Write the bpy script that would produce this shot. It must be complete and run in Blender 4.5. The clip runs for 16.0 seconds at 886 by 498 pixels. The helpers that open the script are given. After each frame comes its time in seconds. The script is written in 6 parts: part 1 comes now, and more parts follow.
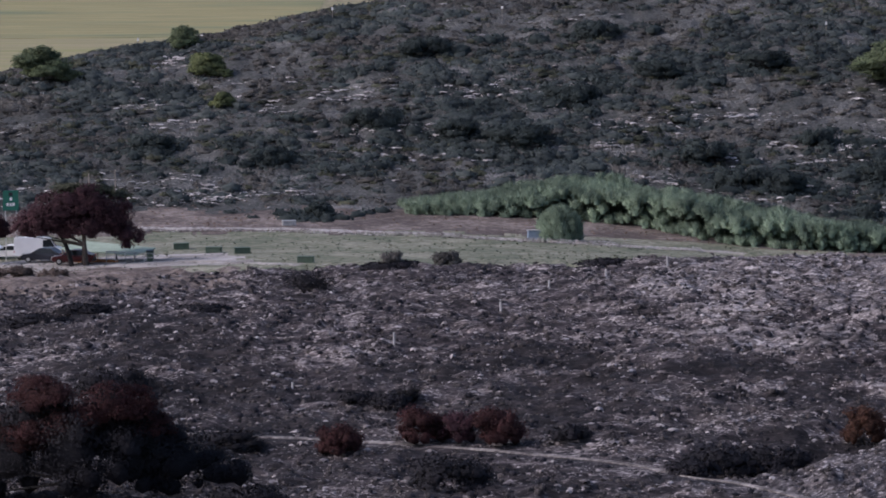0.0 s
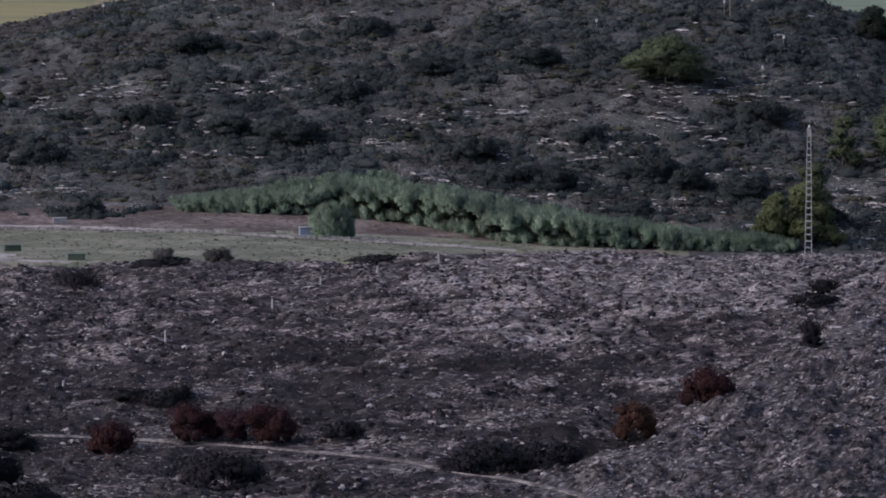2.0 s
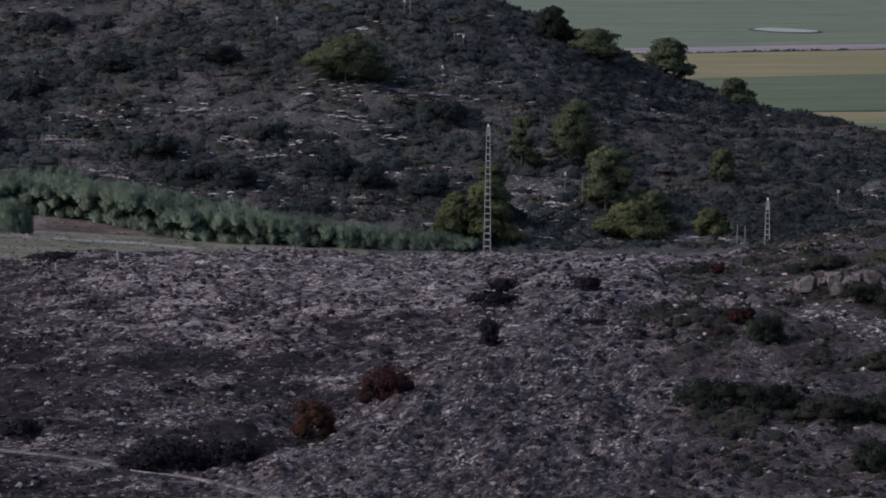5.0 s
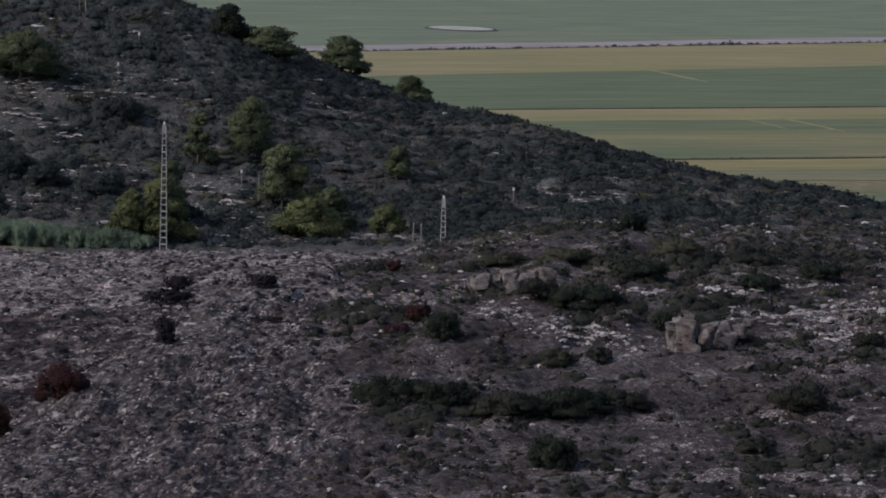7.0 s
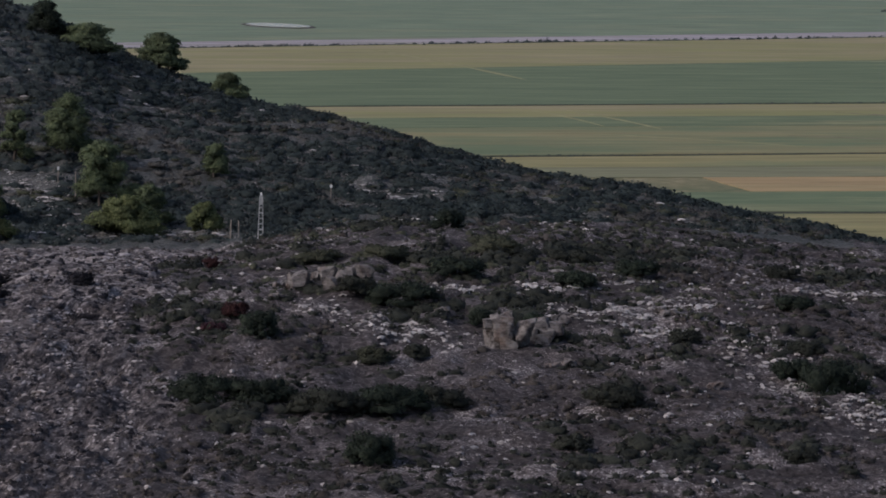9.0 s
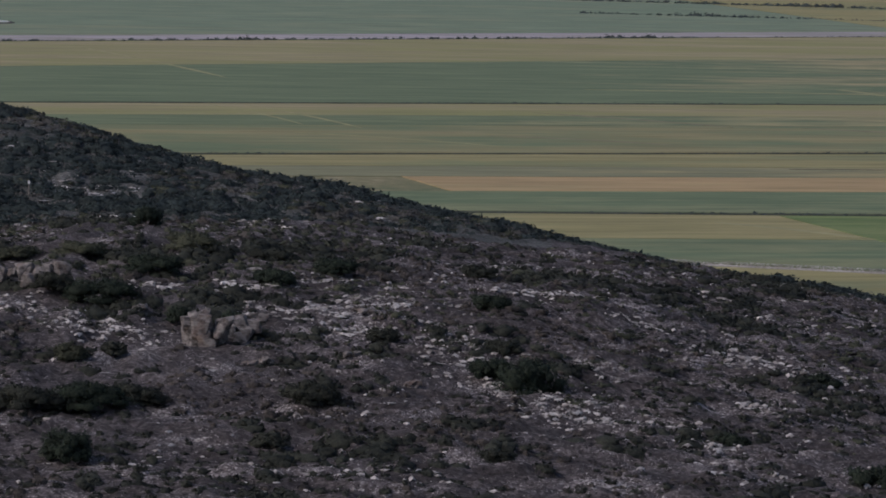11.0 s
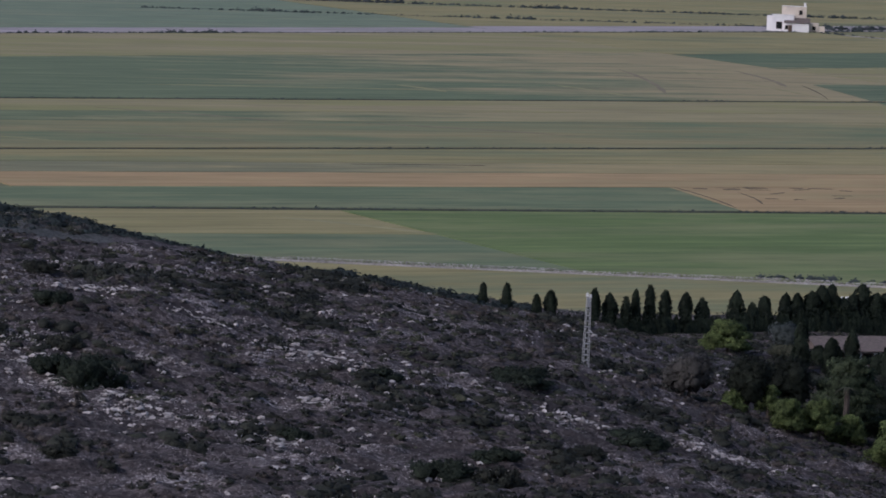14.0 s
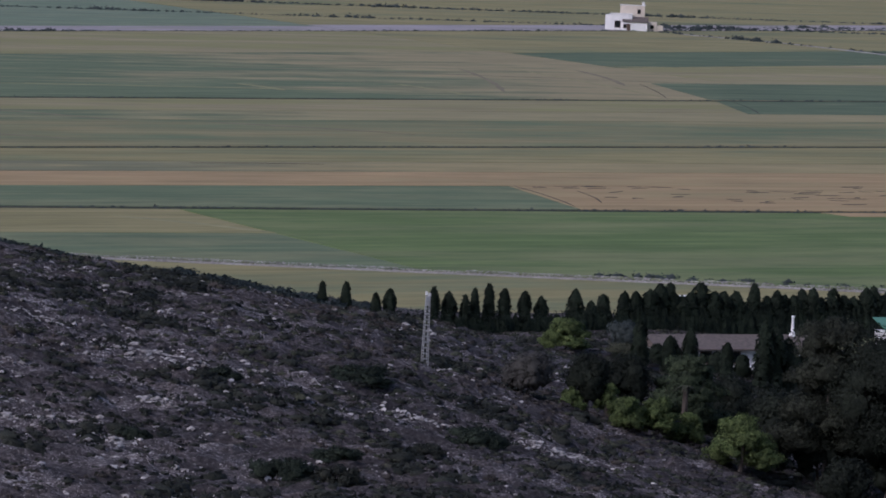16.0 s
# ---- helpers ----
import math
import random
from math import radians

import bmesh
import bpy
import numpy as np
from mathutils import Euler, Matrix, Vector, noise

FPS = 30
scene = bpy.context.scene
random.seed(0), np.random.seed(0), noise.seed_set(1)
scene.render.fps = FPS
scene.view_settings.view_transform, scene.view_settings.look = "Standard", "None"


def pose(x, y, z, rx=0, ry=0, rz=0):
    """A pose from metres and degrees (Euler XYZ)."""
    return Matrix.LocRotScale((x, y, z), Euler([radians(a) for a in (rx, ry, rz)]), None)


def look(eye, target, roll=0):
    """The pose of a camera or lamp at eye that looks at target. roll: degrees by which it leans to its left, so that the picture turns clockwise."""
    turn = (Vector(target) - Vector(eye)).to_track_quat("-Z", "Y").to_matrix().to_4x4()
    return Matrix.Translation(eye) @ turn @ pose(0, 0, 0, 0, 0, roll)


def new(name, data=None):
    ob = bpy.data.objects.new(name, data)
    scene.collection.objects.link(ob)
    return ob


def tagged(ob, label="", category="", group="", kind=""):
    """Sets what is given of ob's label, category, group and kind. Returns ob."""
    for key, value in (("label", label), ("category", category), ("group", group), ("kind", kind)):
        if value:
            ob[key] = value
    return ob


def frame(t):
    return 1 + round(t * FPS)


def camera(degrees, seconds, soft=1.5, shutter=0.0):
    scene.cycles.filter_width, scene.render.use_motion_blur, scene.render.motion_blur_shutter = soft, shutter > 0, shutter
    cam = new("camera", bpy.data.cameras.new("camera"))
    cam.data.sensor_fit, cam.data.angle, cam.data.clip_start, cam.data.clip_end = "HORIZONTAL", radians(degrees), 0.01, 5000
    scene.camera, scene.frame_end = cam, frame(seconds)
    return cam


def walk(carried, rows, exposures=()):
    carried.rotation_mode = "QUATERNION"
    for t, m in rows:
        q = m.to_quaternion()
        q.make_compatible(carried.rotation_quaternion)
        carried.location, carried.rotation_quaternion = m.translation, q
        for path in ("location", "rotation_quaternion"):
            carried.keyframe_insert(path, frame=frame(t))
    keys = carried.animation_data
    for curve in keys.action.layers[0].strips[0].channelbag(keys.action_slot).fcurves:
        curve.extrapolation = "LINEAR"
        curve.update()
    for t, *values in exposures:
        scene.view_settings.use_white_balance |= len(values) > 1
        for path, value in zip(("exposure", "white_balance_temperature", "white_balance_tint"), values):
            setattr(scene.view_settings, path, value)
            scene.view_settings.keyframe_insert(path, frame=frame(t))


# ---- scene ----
# ---------------------------------------------------------------- camera
CAMERA_HEIGHT = 60.0
cam = camera(12.0, 16.0, soft=1.8)
# seconds, heading to the right, pitch, lean to the right (degrees): a pan on a tripod
ROWS = [
    (0.0, 0.000, -5.740, 0.504),
    (0.5, 0.917, -5.760, 0.447),
    (1.0, 1.844, -5.791, 0.405),
    (1.5, 2.642, -5.797, 0.347),
    (2.0, 3.119, -5.802, 0.284),
    (2.5, 3.529, -5.795, 0.191),
    (3.0, 4.112, -5.799, 0.109),
    (3.5, 5.117, -5.816, 0.037),
    (3.7, 5.477, -5.819, -0.051),
    (6.0, 9.684, -5.817, -0.551),
    (6.5, 11.082, -5.808, -0.659),
    (7.0, 11.916, -5.812, -0.775),
    (7.5, 12.570, -5.805, -0.888),
    (8.0, 12.961, -5.812, -0.916),
    (8.5, 13.682, -5.820, -0.945),
    (8.7, 13.985, -5.818, -0.961),
    (10.8, 17.877, -5.754, -1.721),
    (11.0, 18.525, -5.739, -1.807),
    (11.5, 19.959, -5.702, -1.784),
    (12.0, 20.764, -5.688, -1.890),
    (12.5, 21.543, -5.670, -1.960),
    (13.0, 22.882, -5.638, -2.123),
    (13.5, 23.452, -5.624, -2.172),
    (14.0, 24.502, -5.596, -2.301),
    (14.5, 25.253, -5.574, -2.350),
    (15.0, 25.708, -5.561, -2.384),
    (15.5, 26.341, -5.537, -2.433),
    (16.0, 26.697, -5.524, -2.461),
]

walk(cam, [(t, pose(0, 0, CAMERA_HEIGHT, 90 + pitch, 0, -head) @ pose(0, 0, 0, 0, 0, -lean)) for t, head, pitch, lean in ROWS],
     exposures=[(0.0, 0.58, 6050, 20), (1.5, 0.36, 6050, 21), (3.5, -0.07, 6050, 23), (6.0, -0.13, 6300, 18), (7.0, -0.02, 6400, 16), (8.5, -0.01, 6350, 15), (11.0, -0.05, 6250, 15), (16.0, -0.06, 5700, 20)])

# ---------------------------------------------------------------- light
world = bpy.data.worlds.new("overcast_evening")
scene.world = world
world.use_nodes = True
SUN_ELEVATION, SUN_AZIMUTH = 38.0, -105.0
sky = world.node_tree.nodes.new("ShaderNodeTexSky")
sky.sky_type, sky.sun_disc = "NISHITA", False
sky.sun_elevation, sky.sun_rotation = radians(SUN_ELEVATION), radians(SUN_AZIMUTH)
sky.dust_density, sky.ozone_density = 3.0, 2.0
back = world.node_tree.nodes["Background"]
back.inputs["Strength"].default_value = 0.102
world.node_tree.links.new(sky.outputs["Color"], back.inputs["Color"])
sun = new("sun", bpy.data.lights.new("sun", "SUN"))
sun.data.energy, sun.data.angle, sun.data.color = 1.5, radians(10), (1.0, 0.93, 0.9)
sa, se = radians(SUN_AZIMUTH), radians(SUN_ELEVATION)
sun.matrix_world = look((0, 0, 200), (-math.sin(sa) * math.cos(se) * 100, -math.cos(sa) * math.cos(se) * 100, 200 - math.sin(se) * 100))

# ---------------------------------------------------------------- numbers
def lattice(i, j, seed):
    h = np.sin(i * 127.1 + j * 311.7 + seed * 74.7) * 43758.5453
    return h - np.floor(h)


def vnoise(x, y, size, seed=0):
    """Smooth noise, 0 to 1, with patches of the given size in metres."""
    u, v = np.asarray(x, float) / size, np.asarray(y, float) / size
    i, j = np.floor(u), np.floor(v)
    a, b = u - i, v - j
    a, b = a * a * (3 - 2 * a), b * b * (3 - 2 * b)
    return ((lattice(i, j, seed) * (1 - a) + lattice(i + 1, j, seed) * a) * (1 - b)
            + (lattice(i, j + 1, seed) * (1 - a) + lattice(i + 1, j + 1, seed) * a) * b)


def fbm(x, y, size, seed=0):
    return (vnoise(x, y, size, seed) * 0.5 + vnoise(x, y, size / 2.1, seed + 1) * 0.3 + vnoise(x, y, size / 4.3, seed + 2) * 0.2)


# ---------------------------------------------------------------- lie of the land
# heights of the land over the plain, every 55 m eastward from x = -160 and northward from y = 180
HEIGHTS = (
    (4.4, 10.9, 18.3, 26.3, 29.3, 19.8, 5.4, 0, 0, 0),
    (7.5, 13.4, 17.2, 19.1, 15.2, 16.9, 12.9, 3.8, 1, -0.2),
    (9.1, 15.1, 16.7, 14, 20.7, 19, 6, -1.1, 1.1, 1.6),
    (8.5, 13.8, 18.4, 23.5, 24.5, 32.9, 15.3, -3.3, 0.2, 1.4),
    (9.1, 14.6, 17.3, 20.5, 15, 22.7, 15.6, 0.4, 0, -0.3),
    (12.1, 18, 15.3, 15.6, 9.5, 12, 11.8, 5.5, 0, 0),
    (10.4, 18.1, 26.4, 25.7, 28.4, 22.4, 13.4, 0, 0, 0),
    (9.1, 12, 38.4, 39.4, 48.4, 25.2, 0, 0, 0, 0),
    (7.2, -0.9, 14.7, 36.7, 39.7, 14.5, 0, 0, 0, 0),
    (-0.4, 4.5, 13.2, 18.6, 13.4, 0, 0, 0, 0, 0),
)

HEIGHTS = np.array(HEIGHTS)


# rises and dips of the crests: distance, half-width across and along the line from the hilltop, then bearing and height of each
RISES = (
    (372.0, 8.8, 30.0, ((-3.5, -0.29), (-2.0, -0.46), (-0.5, -0.43), (1.0, -0.67), (2.5, 0.15), (4.0, 0.26), (5.5, 0.5), (10.0, -0.51), (11.5, -1.92), (13.0, 0.16), (14.5, -0.68), (16.0, -1.34), (17.5, -1.9), (19.0, -2.88), (20.5, -1.58), (22.0, -2.11), (23.5, -0.97), (25.0, -0.13))),
    (428.0, 14.0, 30.0, ((27.0, 1.84), (29.0, 0.66))),
    (562.0, 15.4, 42.0, ((-7.0, 0.81), (-5.0, -0.68), (-3.0, -1.04), (-1.0, 0.52), (7.0, 0.76), (9.0, 0.26))),
    (545.0, 15.4, 42.0, ((11.0, -3.01), (13.0, 0.69), (15.0, -0.49), (17.0, 0.41), (19.0, -0.41), (21.0, -0.81))),
    (505.0, 13.0, 38.0, ((21.2, -1.0), (22.7, -1.5), (24.2, -2.0), (25.7, -2.2), (27.2, -1.5))),
)


def rises(x, y):
    z = np.zeros(np.shape(x))
    for d, wide, deep, row in RISES:
        for bearing, h in row:
            c, s = math.cos(radians(bearing)), math.sin(radians(bearing))
            z = z + h * np.exp(-((x * c - y * s) / wide) ** 2 - ((x * s + y * c - d) / deep) ** 2) * (x * s + y * c > 0)
    return z


def spline(u):
    u = np.abs(u)
    return np.where(u < 1, 2 / 3 - u * u + u ** 3 / 2, np.where(u < 2, (2 - u) ** 3 / 6, 0))


def land(x, y):
    x, y = np.asarray(x, float), np.asarray(y, float)
    z = 57 * np.exp(-(x * x + y * y) / (2 * 70.0 ** 2))
    bx = [spline((x + 160) / 55 - i) for i in range(HEIGHTS.shape[1])]
    for j, row in enumerate(HEIGHTS):
        by = spline((y - 180) / 55 - j)
        z = z + by * sum(h * b for h, b in zip(row, bx))
    z = np.maximum(z + rises(x, y), 0)
    # the fields are level up to the windbreak
    z = z * (1 - np.clip((y - 597.8 + 0.5155 * x) / 20, 0, 1) * np.clip((x - 190) / 25, 0, 1))
    keep = np.clip((z - 0.3) / 1.5, 0, 1)
    return z * keep * keep * (3 - 2 * keep)


GULLY = ((20.5, 279.0), (29.1, 287.3), (35.3, 296.9), (43.5, 312.0))


def gully(x, y):
    """Depth of the dry gully that runs down the burnt slope."""
    deep = np.zeros(np.shape(x))
    for k, ((ax, ay), (bx, by)) in enumerate(zip(GULLY, GULLY[1:])):
        t = np.clip(((x - ax) * (bx - ax) + (y - ay) * (by - ay)) / ((bx - ax) ** 2 + (by - ay) ** 2), 0, 1)
        d = np.hypot(x - ax - t * (bx - ax), y - ay - t * (by - ay))
        deep = np.maximum(deep, 1.7 * (1 - (k + t) / 3.3) * np.exp(-(d / 4.0) ** 2))
    return deep


def spur(x, y):
    """The low spur that rises along the right bank of the gully; also the places across and along it."""
    across, up = (x - 18.4) * 0.895 - (y - 266.9) * 0.446, (x - 18.4) * 0.446 + (y - 266.9) * 0.895
    rise = np.clip(across / 4.5, 0, 1)
    ends = np.clip((up + 4) / 22, 0, 1) * np.clip((66 - up) / 30, 0, 1)
    return 1.25 * rise * rise * (3 - 2 * rise) * np.exp(-np.maximum(0, across - 4.5) / 13) * ends, across, up


PATH = ((-40, 302), (-28, 300), (-20.0, 297.4), (-7.4, 293.2), (4.4, 286.8), (14.8, 277.6), (22.6, 263.6), (27, 248))


def off_path(x, y):
    """0 on the footpath, 1 away from it."""
    best = np.full(np.shape(x), 1e9)
    for (ax, ay), (bx, by) in zip(PATH, PATH[1:]):
        t = np.clip(((x - ax) * (bx - ax) + (y - ay) * (by - ay)) / ((bx - ax) ** 2 + (by - ay) ** 2), 0, 1)
        best = np.minimum(best, np.hypot(x - ax - t * (bx - ax), y - ay - t * (by - ay)))
    return np.clip((best - 0.8) / 3.0, 0, 1)


def polar(x, y):
    return np.degrees(np.arctan2(x, y)), np.hypot(x, y)


def ground(x, y):
    """Height of the ground with its small humps; the plain is at 0."""
    z = land(x, y)
    bearing, dist = polar(x, y)
    meadow = np.clip((dist - 388) / 12, 0, 1) * np.clip((470 - dist) / 10, 0, 1) * np.clip((8 - bearing) / 2, 0, 1)
    rough = np.clip(z / 4, 0, 1) * off_path(x, y) * (1 - 0.85 * meadow)
    high, across, up = spur(x, y)
    w = np.clip(across / 4, 0, 1) * np.clip((50 - across) / 15, 0, 1)
    level = (vnoise(x * 0.5, y + 0.12 * x, 1.1, 14) - 0.5) * 0.6 + (vnoise(x * 0.6, y, 0.5, 15) ** 2 - 0.3) * 0.45
    slant = (vnoise(across, up * 0.3, 1.5, 16) - 0.5) * 0.75 + (vnoise(across, up * 0.4, 0.6, 18) - 0.5) * 0.5
    return z - gully(x, y) + high * off_path(x, y) + rough * ((fbm(x, y, 9.0, 3) - 0.5) * 1.3 + (fbm(x, y, 3.2, 9) - 0.5) * 0.75
                            + level * (1 - w) + slant * w)


def gz(x, y):
    return float(ground(np.array([x]), np.array([y]))[0])


def near_hill(x, y):
    """True on the near hill, this side of its crest."""
    a, d = polar(x, y)
    return d < np.where(a < 5, 392 - 2.0 * np.abs(a + 1), 400)


def burnt(x, y):
    a, d = polar(x, y)
    edge = 10.6 + (fbm(x, y, 14, 21) - 0.5) * 4 + (d - 300) * 0.012
    return near_hill(x, y) & (a < edge)


# bare stony patches: x, y and half-widths in metres
LEDGES_WEST = (
    (-12.4, 513.6, 2.1, 2.1), (4.6, 512.3, 4.1, 1.4), (-36.9, 515.1, 2.1, 1.7), (-34.1, 539.4, 1.2, 3.9), (-32.5, 504.2, 2.4, 1.4),
    (-19.4, 508.0, 1.4, 1.4), (-28.0, 471.8, 1.6, 1.3), (-23.6, 468.7, 2.2, 1.6), (-5.9, 493.4, 2, 1.2), (32.8, 502.6, 3.4, 1.5),
    (21.7, 498.6, 3.4, 2.3), (19.9, 490.4, 2.3, 1.2), (24.2, 476.5, 1.9, 1.2), (53.5, 499.1, 2.4, 1.2), (46.3, 489.9, 2, 2.3),
    (39.3, 491.6, 1.3, 1.3), (35.3, 486.5, 1.6, 1.3), (48.4, 466.8, 1.9, 1.6), (-15.4, 469.1, 1.3, 1.3),
)
LEDGES_EAST = (
    (36.5, 502.3, 3.4, 1.7), (56.4, 482.8, 1.3, 1.6), (59.8, 482.6, 2.6, 1.6), (48.9, 466.9, 1.6, 1.9), (59.8, 458.0, 1.2, 1.6),
    (72.3, 477.1, 2.6, 2.6), (73.8, 469.9, 2.2, 1.9), (58.4, 492.5, 1.7, 1.3), (48.4, 492.7, 2.3, 1.3), (42.5, 486.3, 2, 1.3),
    (59.6, 532.3, 0.9, 2.2), (96.0, 523.2, 1.8, 1.4), (115.9, 477.4, 3, 2.3), (59.5, 482.5, 2.9, 1.6), (74.1, 475.1, 1.9, 3.6),
    (75.1, 464.4, 1.9, 2.2), (59.8, 459.4, 1.2, 1.6), (49.3, 466.3, 1.6, 2.2),
)
RUBBLE = (
    (83.0, 317.7, 1.1, 2), (91.6, 308.9, 2.8, 2.4), (92.7, 337.7, 0.8, 1.6), (90.1, 317.7, 1.3, 1.6), (98.0, 321.3, 0.9, 1.2),
    (100.0, 312.9, 1.5, 1.8), (70.9, 311.4, 1.1, 1.7), (73.9, 304.0, 1.3, 1.5), (94.7, 302.9, 1.7, 1.5), (100.9, 294.8, 1.5, 2.7),
    (101.2, 286.1, 1.4, 2.1), (111.3, 295.0, 1.1, 1.7), (129.2, 304.2, 2.4, 3.1), (130.1, 300.2, 1.3, 2.2), (104.4, 278.1, 3, 2.6),
    (120.8, 286.3, 1.3, 1.5), (141.1, 359.1, 0.8, 1.2), (117.4, 324.4, 2.1, 1.4), (122.8, 317.1, 1.4, 1.2), (110.4, 269.6, 1.4, 1.6),
    (102.1, 300.3, 0.9, 1.3), (148.1, 297.3, 2, 2), (158.9, 295.3, 2, 2), (122.3, 263.6, 1.6, 1.2), (75.9, 303.1, 1.9, 1.5),
)


def stony(x, y, patches):
    """How stony the ground is, 0 to 1, within uneven patches."""
    best = np.zeros(np.shape(x))
    wob = 0.65 + 0.9 * fbm(x, y, 2.5, 17)
    for px, py, rx, ry in patches:
        best = np.maximum(best, np.exp(-((x - px) / rx) ** 2 - ((y - py) / ry) ** 2))
    return np.clip(best * wob * 1.25, 0, 1)


# ---------------------------------------------------------------- materials
def material(name, build, rough=0.9):
    m = bpy.data.materials.new(name)
    m.use_nodes = True
    nt = m.node_tree
    bsdf = nt.nodes["Principled BSDF"]
    bsdf.inputs["Roughness"].default_value = rough
    bsdf.inputs["Specular IOR Level"].default_value = 0.25
    build(nt, bsdf)
    return m


def noise_node(nt, scale, detail=3.0, stretch=(1, 1, 1), rough=0.55, turn=0.0):
    geo = nt.nodes.new("ShaderNodeNewGeometry")
    place = geo.outputs["Position"]
    if turn:
        rot = nt.nodes.new("ShaderNodeVectorRotate")
        rot.rotation_type = "Z_AXIS"
        rot.inputs["Angle"].default_value = radians(turn)
        nt.links.new(place, rot.inputs["Vector"])
        place = rot.outputs["Vector"]
    mp = nt.nodes.new("ShaderNodeMapping")
    mp.inputs["Scale"].default_value = stretch
    tex = nt.nodes.new("ShaderNodeTexNoise")
    tex.inputs["Scale"].default_value = scale
    tex.inputs["Detail"].default_value = detail
    tex.inputs["Roughness"].default_value = rough
    nt.links.new(place, mp.inputs["Vector"])
    nt.links.new(mp.outputs["Vector"], tex.inputs["Vector"])
    return tex.outputs["Fac"]


def ramp(nt, fac, stops):
    r = nt.nodes.new("ShaderNodeValToRGB")
    els = r.color_ramp.elements
    while len(els) < len(stops):
        els.new(0.5)
    for e, (p, c) in zip(els, stops):
        e.position, e.color = p, (*c, 1)
    nt.links.new(fac, r.inputs["Fac"])
    return r.outputs["Color"]


def mix(nt, fac, a, b, mode="MIX"):
    n = nt.nodes.new("ShaderNodeMix")
    n.data_type, n.blend_type = "RGBA", mode
    for key, v in (("Factor", fac), ("A", a), ("B", b)):
        s = n.inputs[0] if key == "Factor" else n.inputs[6 if key == "A" else 7]
        if isinstance(v, (int, float)):
            s.default_value = v
        elif isinstance(v, tuple):
            s.default_value = (*v, 1)
        else:
            nt.links.new(v, s)
    return n.outputs[2]


def bump(nt, bsdf, height, strength=0.6, distance=0.1):
    b = nt.nodes.new("ShaderNodeBump")
    b.inputs["Strength"].default_value, b.inputs["Distance"].default_value = strength, distance
    nt.links.new(height, b.inputs["Height"])
    nt.links.new(b.outputs["Normal"], bsdf.inputs["Normal"])


def island(nt):
    return nt.nodes.new("ShaderNodeNewGeometry").outputs["Random Per Island"]


def blend_fac(nt, a, b, k):
    """a + k * (b - 0.5): broad patches shift the grain."""
    m = nt.nodes.new("ShaderNodeMath")
    m.operation = "MULTIPLY_ADD"
    m.inputs[1].default_value = k
    nt.links.new(b, m.inputs[0])
    s = nt.nodes.new("ShaderNodeMath")
    s.operation = "ADD"
    nt.links.new(a, s.inputs[0])
    nt.links.new(m.outputs[0], s.inputs[1])
    m.inputs[2].default_value = -0.5 * k
    return s.outputs[0]


def two_scale(name, stops, fine=3.0, broad=0.15, rough=0.95, relief=0.8, k=0.8, stretch=(1, 1, 1), depth=0.3, pebbles=None, turn=0.0):
    """Ground and stone: grain and broad patches together choose the tone."""
    def build(nt, bsdf):
        n1 = noise_node(nt, fine, 6.0, stretch, 0.68, turn)
        n2 = noise_node(nt, broad, 3.0, stretch, 0.55, turn)
        tone = ramp(nt, blend_fac(nt, n1, n2, k), stops)
        if pebbles:
            size, colour, share = pebbles
            few = blend_fac(nt, noise_node(nt, size, 3.0, stretch, 0.6, turn), n2, 0.5)
            tone = mix(nt, ramp(nt, few, [(share, (0, 0, 0)), (share + 0.05, (1, 1, 1))]), tone, colour)
            dark = ramp(nt, noise_node(nt, size * 0.7, 3.0, stretch, 0.6, turn), [(0.34, (0.25, 0.25, 0.26)), (0.43, (1, 1, 1))])
            tone = mix(nt, 1.0, tone, dark, "MULTIPLY")
        nt.links.new(tone, bsdf.inputs["Base Color"])
        bump(nt, bsdf, n1, relief, depth)
    return material(name, build, rough)


def leafy(name, dark, light, patch=0.5, rough=0.8, grain=7.0, through_light=0.42):
    """Foliage: tones differ from clump to clump, with a fine mottling and a leafy relief."""
    def build(nt, bsdf):
        fine = noise_node(nt, grain, 3.0, (1, 1, 1), 0.7)
        fac = blend_fac(nt, fine, island(nt), 0.26)
        per = ramp(nt, fac, [(0.3, dark), (0.72, light)])
        drift = ramp(nt, noise_node(nt, patch, 2.0), [(0.3, (0.6, 0.6, 0.6)), (0.7, (1.3, 1.27, 1.24))])
        tone = mix(nt, 1.0, per, drift, "MULTIPLY")
        nt.links.new(tone, bsdf.inputs["Base Color"])
        bump(nt, bsdf, fine, 0.5, 0.08)
        if through_light > 0:
            glow = nt.nodes.new("ShaderNodeBsdfTranslucent")
            nt.links.new(tone, glow.inputs["Color"])
            both = nt.nodes.new("ShaderNodeMixShader")
            both.inputs[0].default_value = through_light
            out = nt.nodes["Material Output"]
            nt.links.new(bsdf.outputs[0], both.inputs[1])
            nt.links.new(glow.outputs[0], both.inputs[2])
            nt.links.new(both.outputs[0], out.inputs["Surface"])
    return material(name, build, rough)


def plain_mat(name, colour, rough=0.7, metal=0.0, vary=0.2, scale=2.0):
    def build(nt, bsdf):
        lo = tuple(c * (1 - vary) for c in colour)
        hi = tuple(min(1, c * (1 + vary)) for c in colour)
        nt.links.new(ramp(nt, noise_node(nt, scale, 4.0), [(0.3, lo), (0.7, hi)]), bsdf.inputs["Base Color"])
        bsdf.inputs["Metallic"].default_value = metal
    return material(name, build, rough)


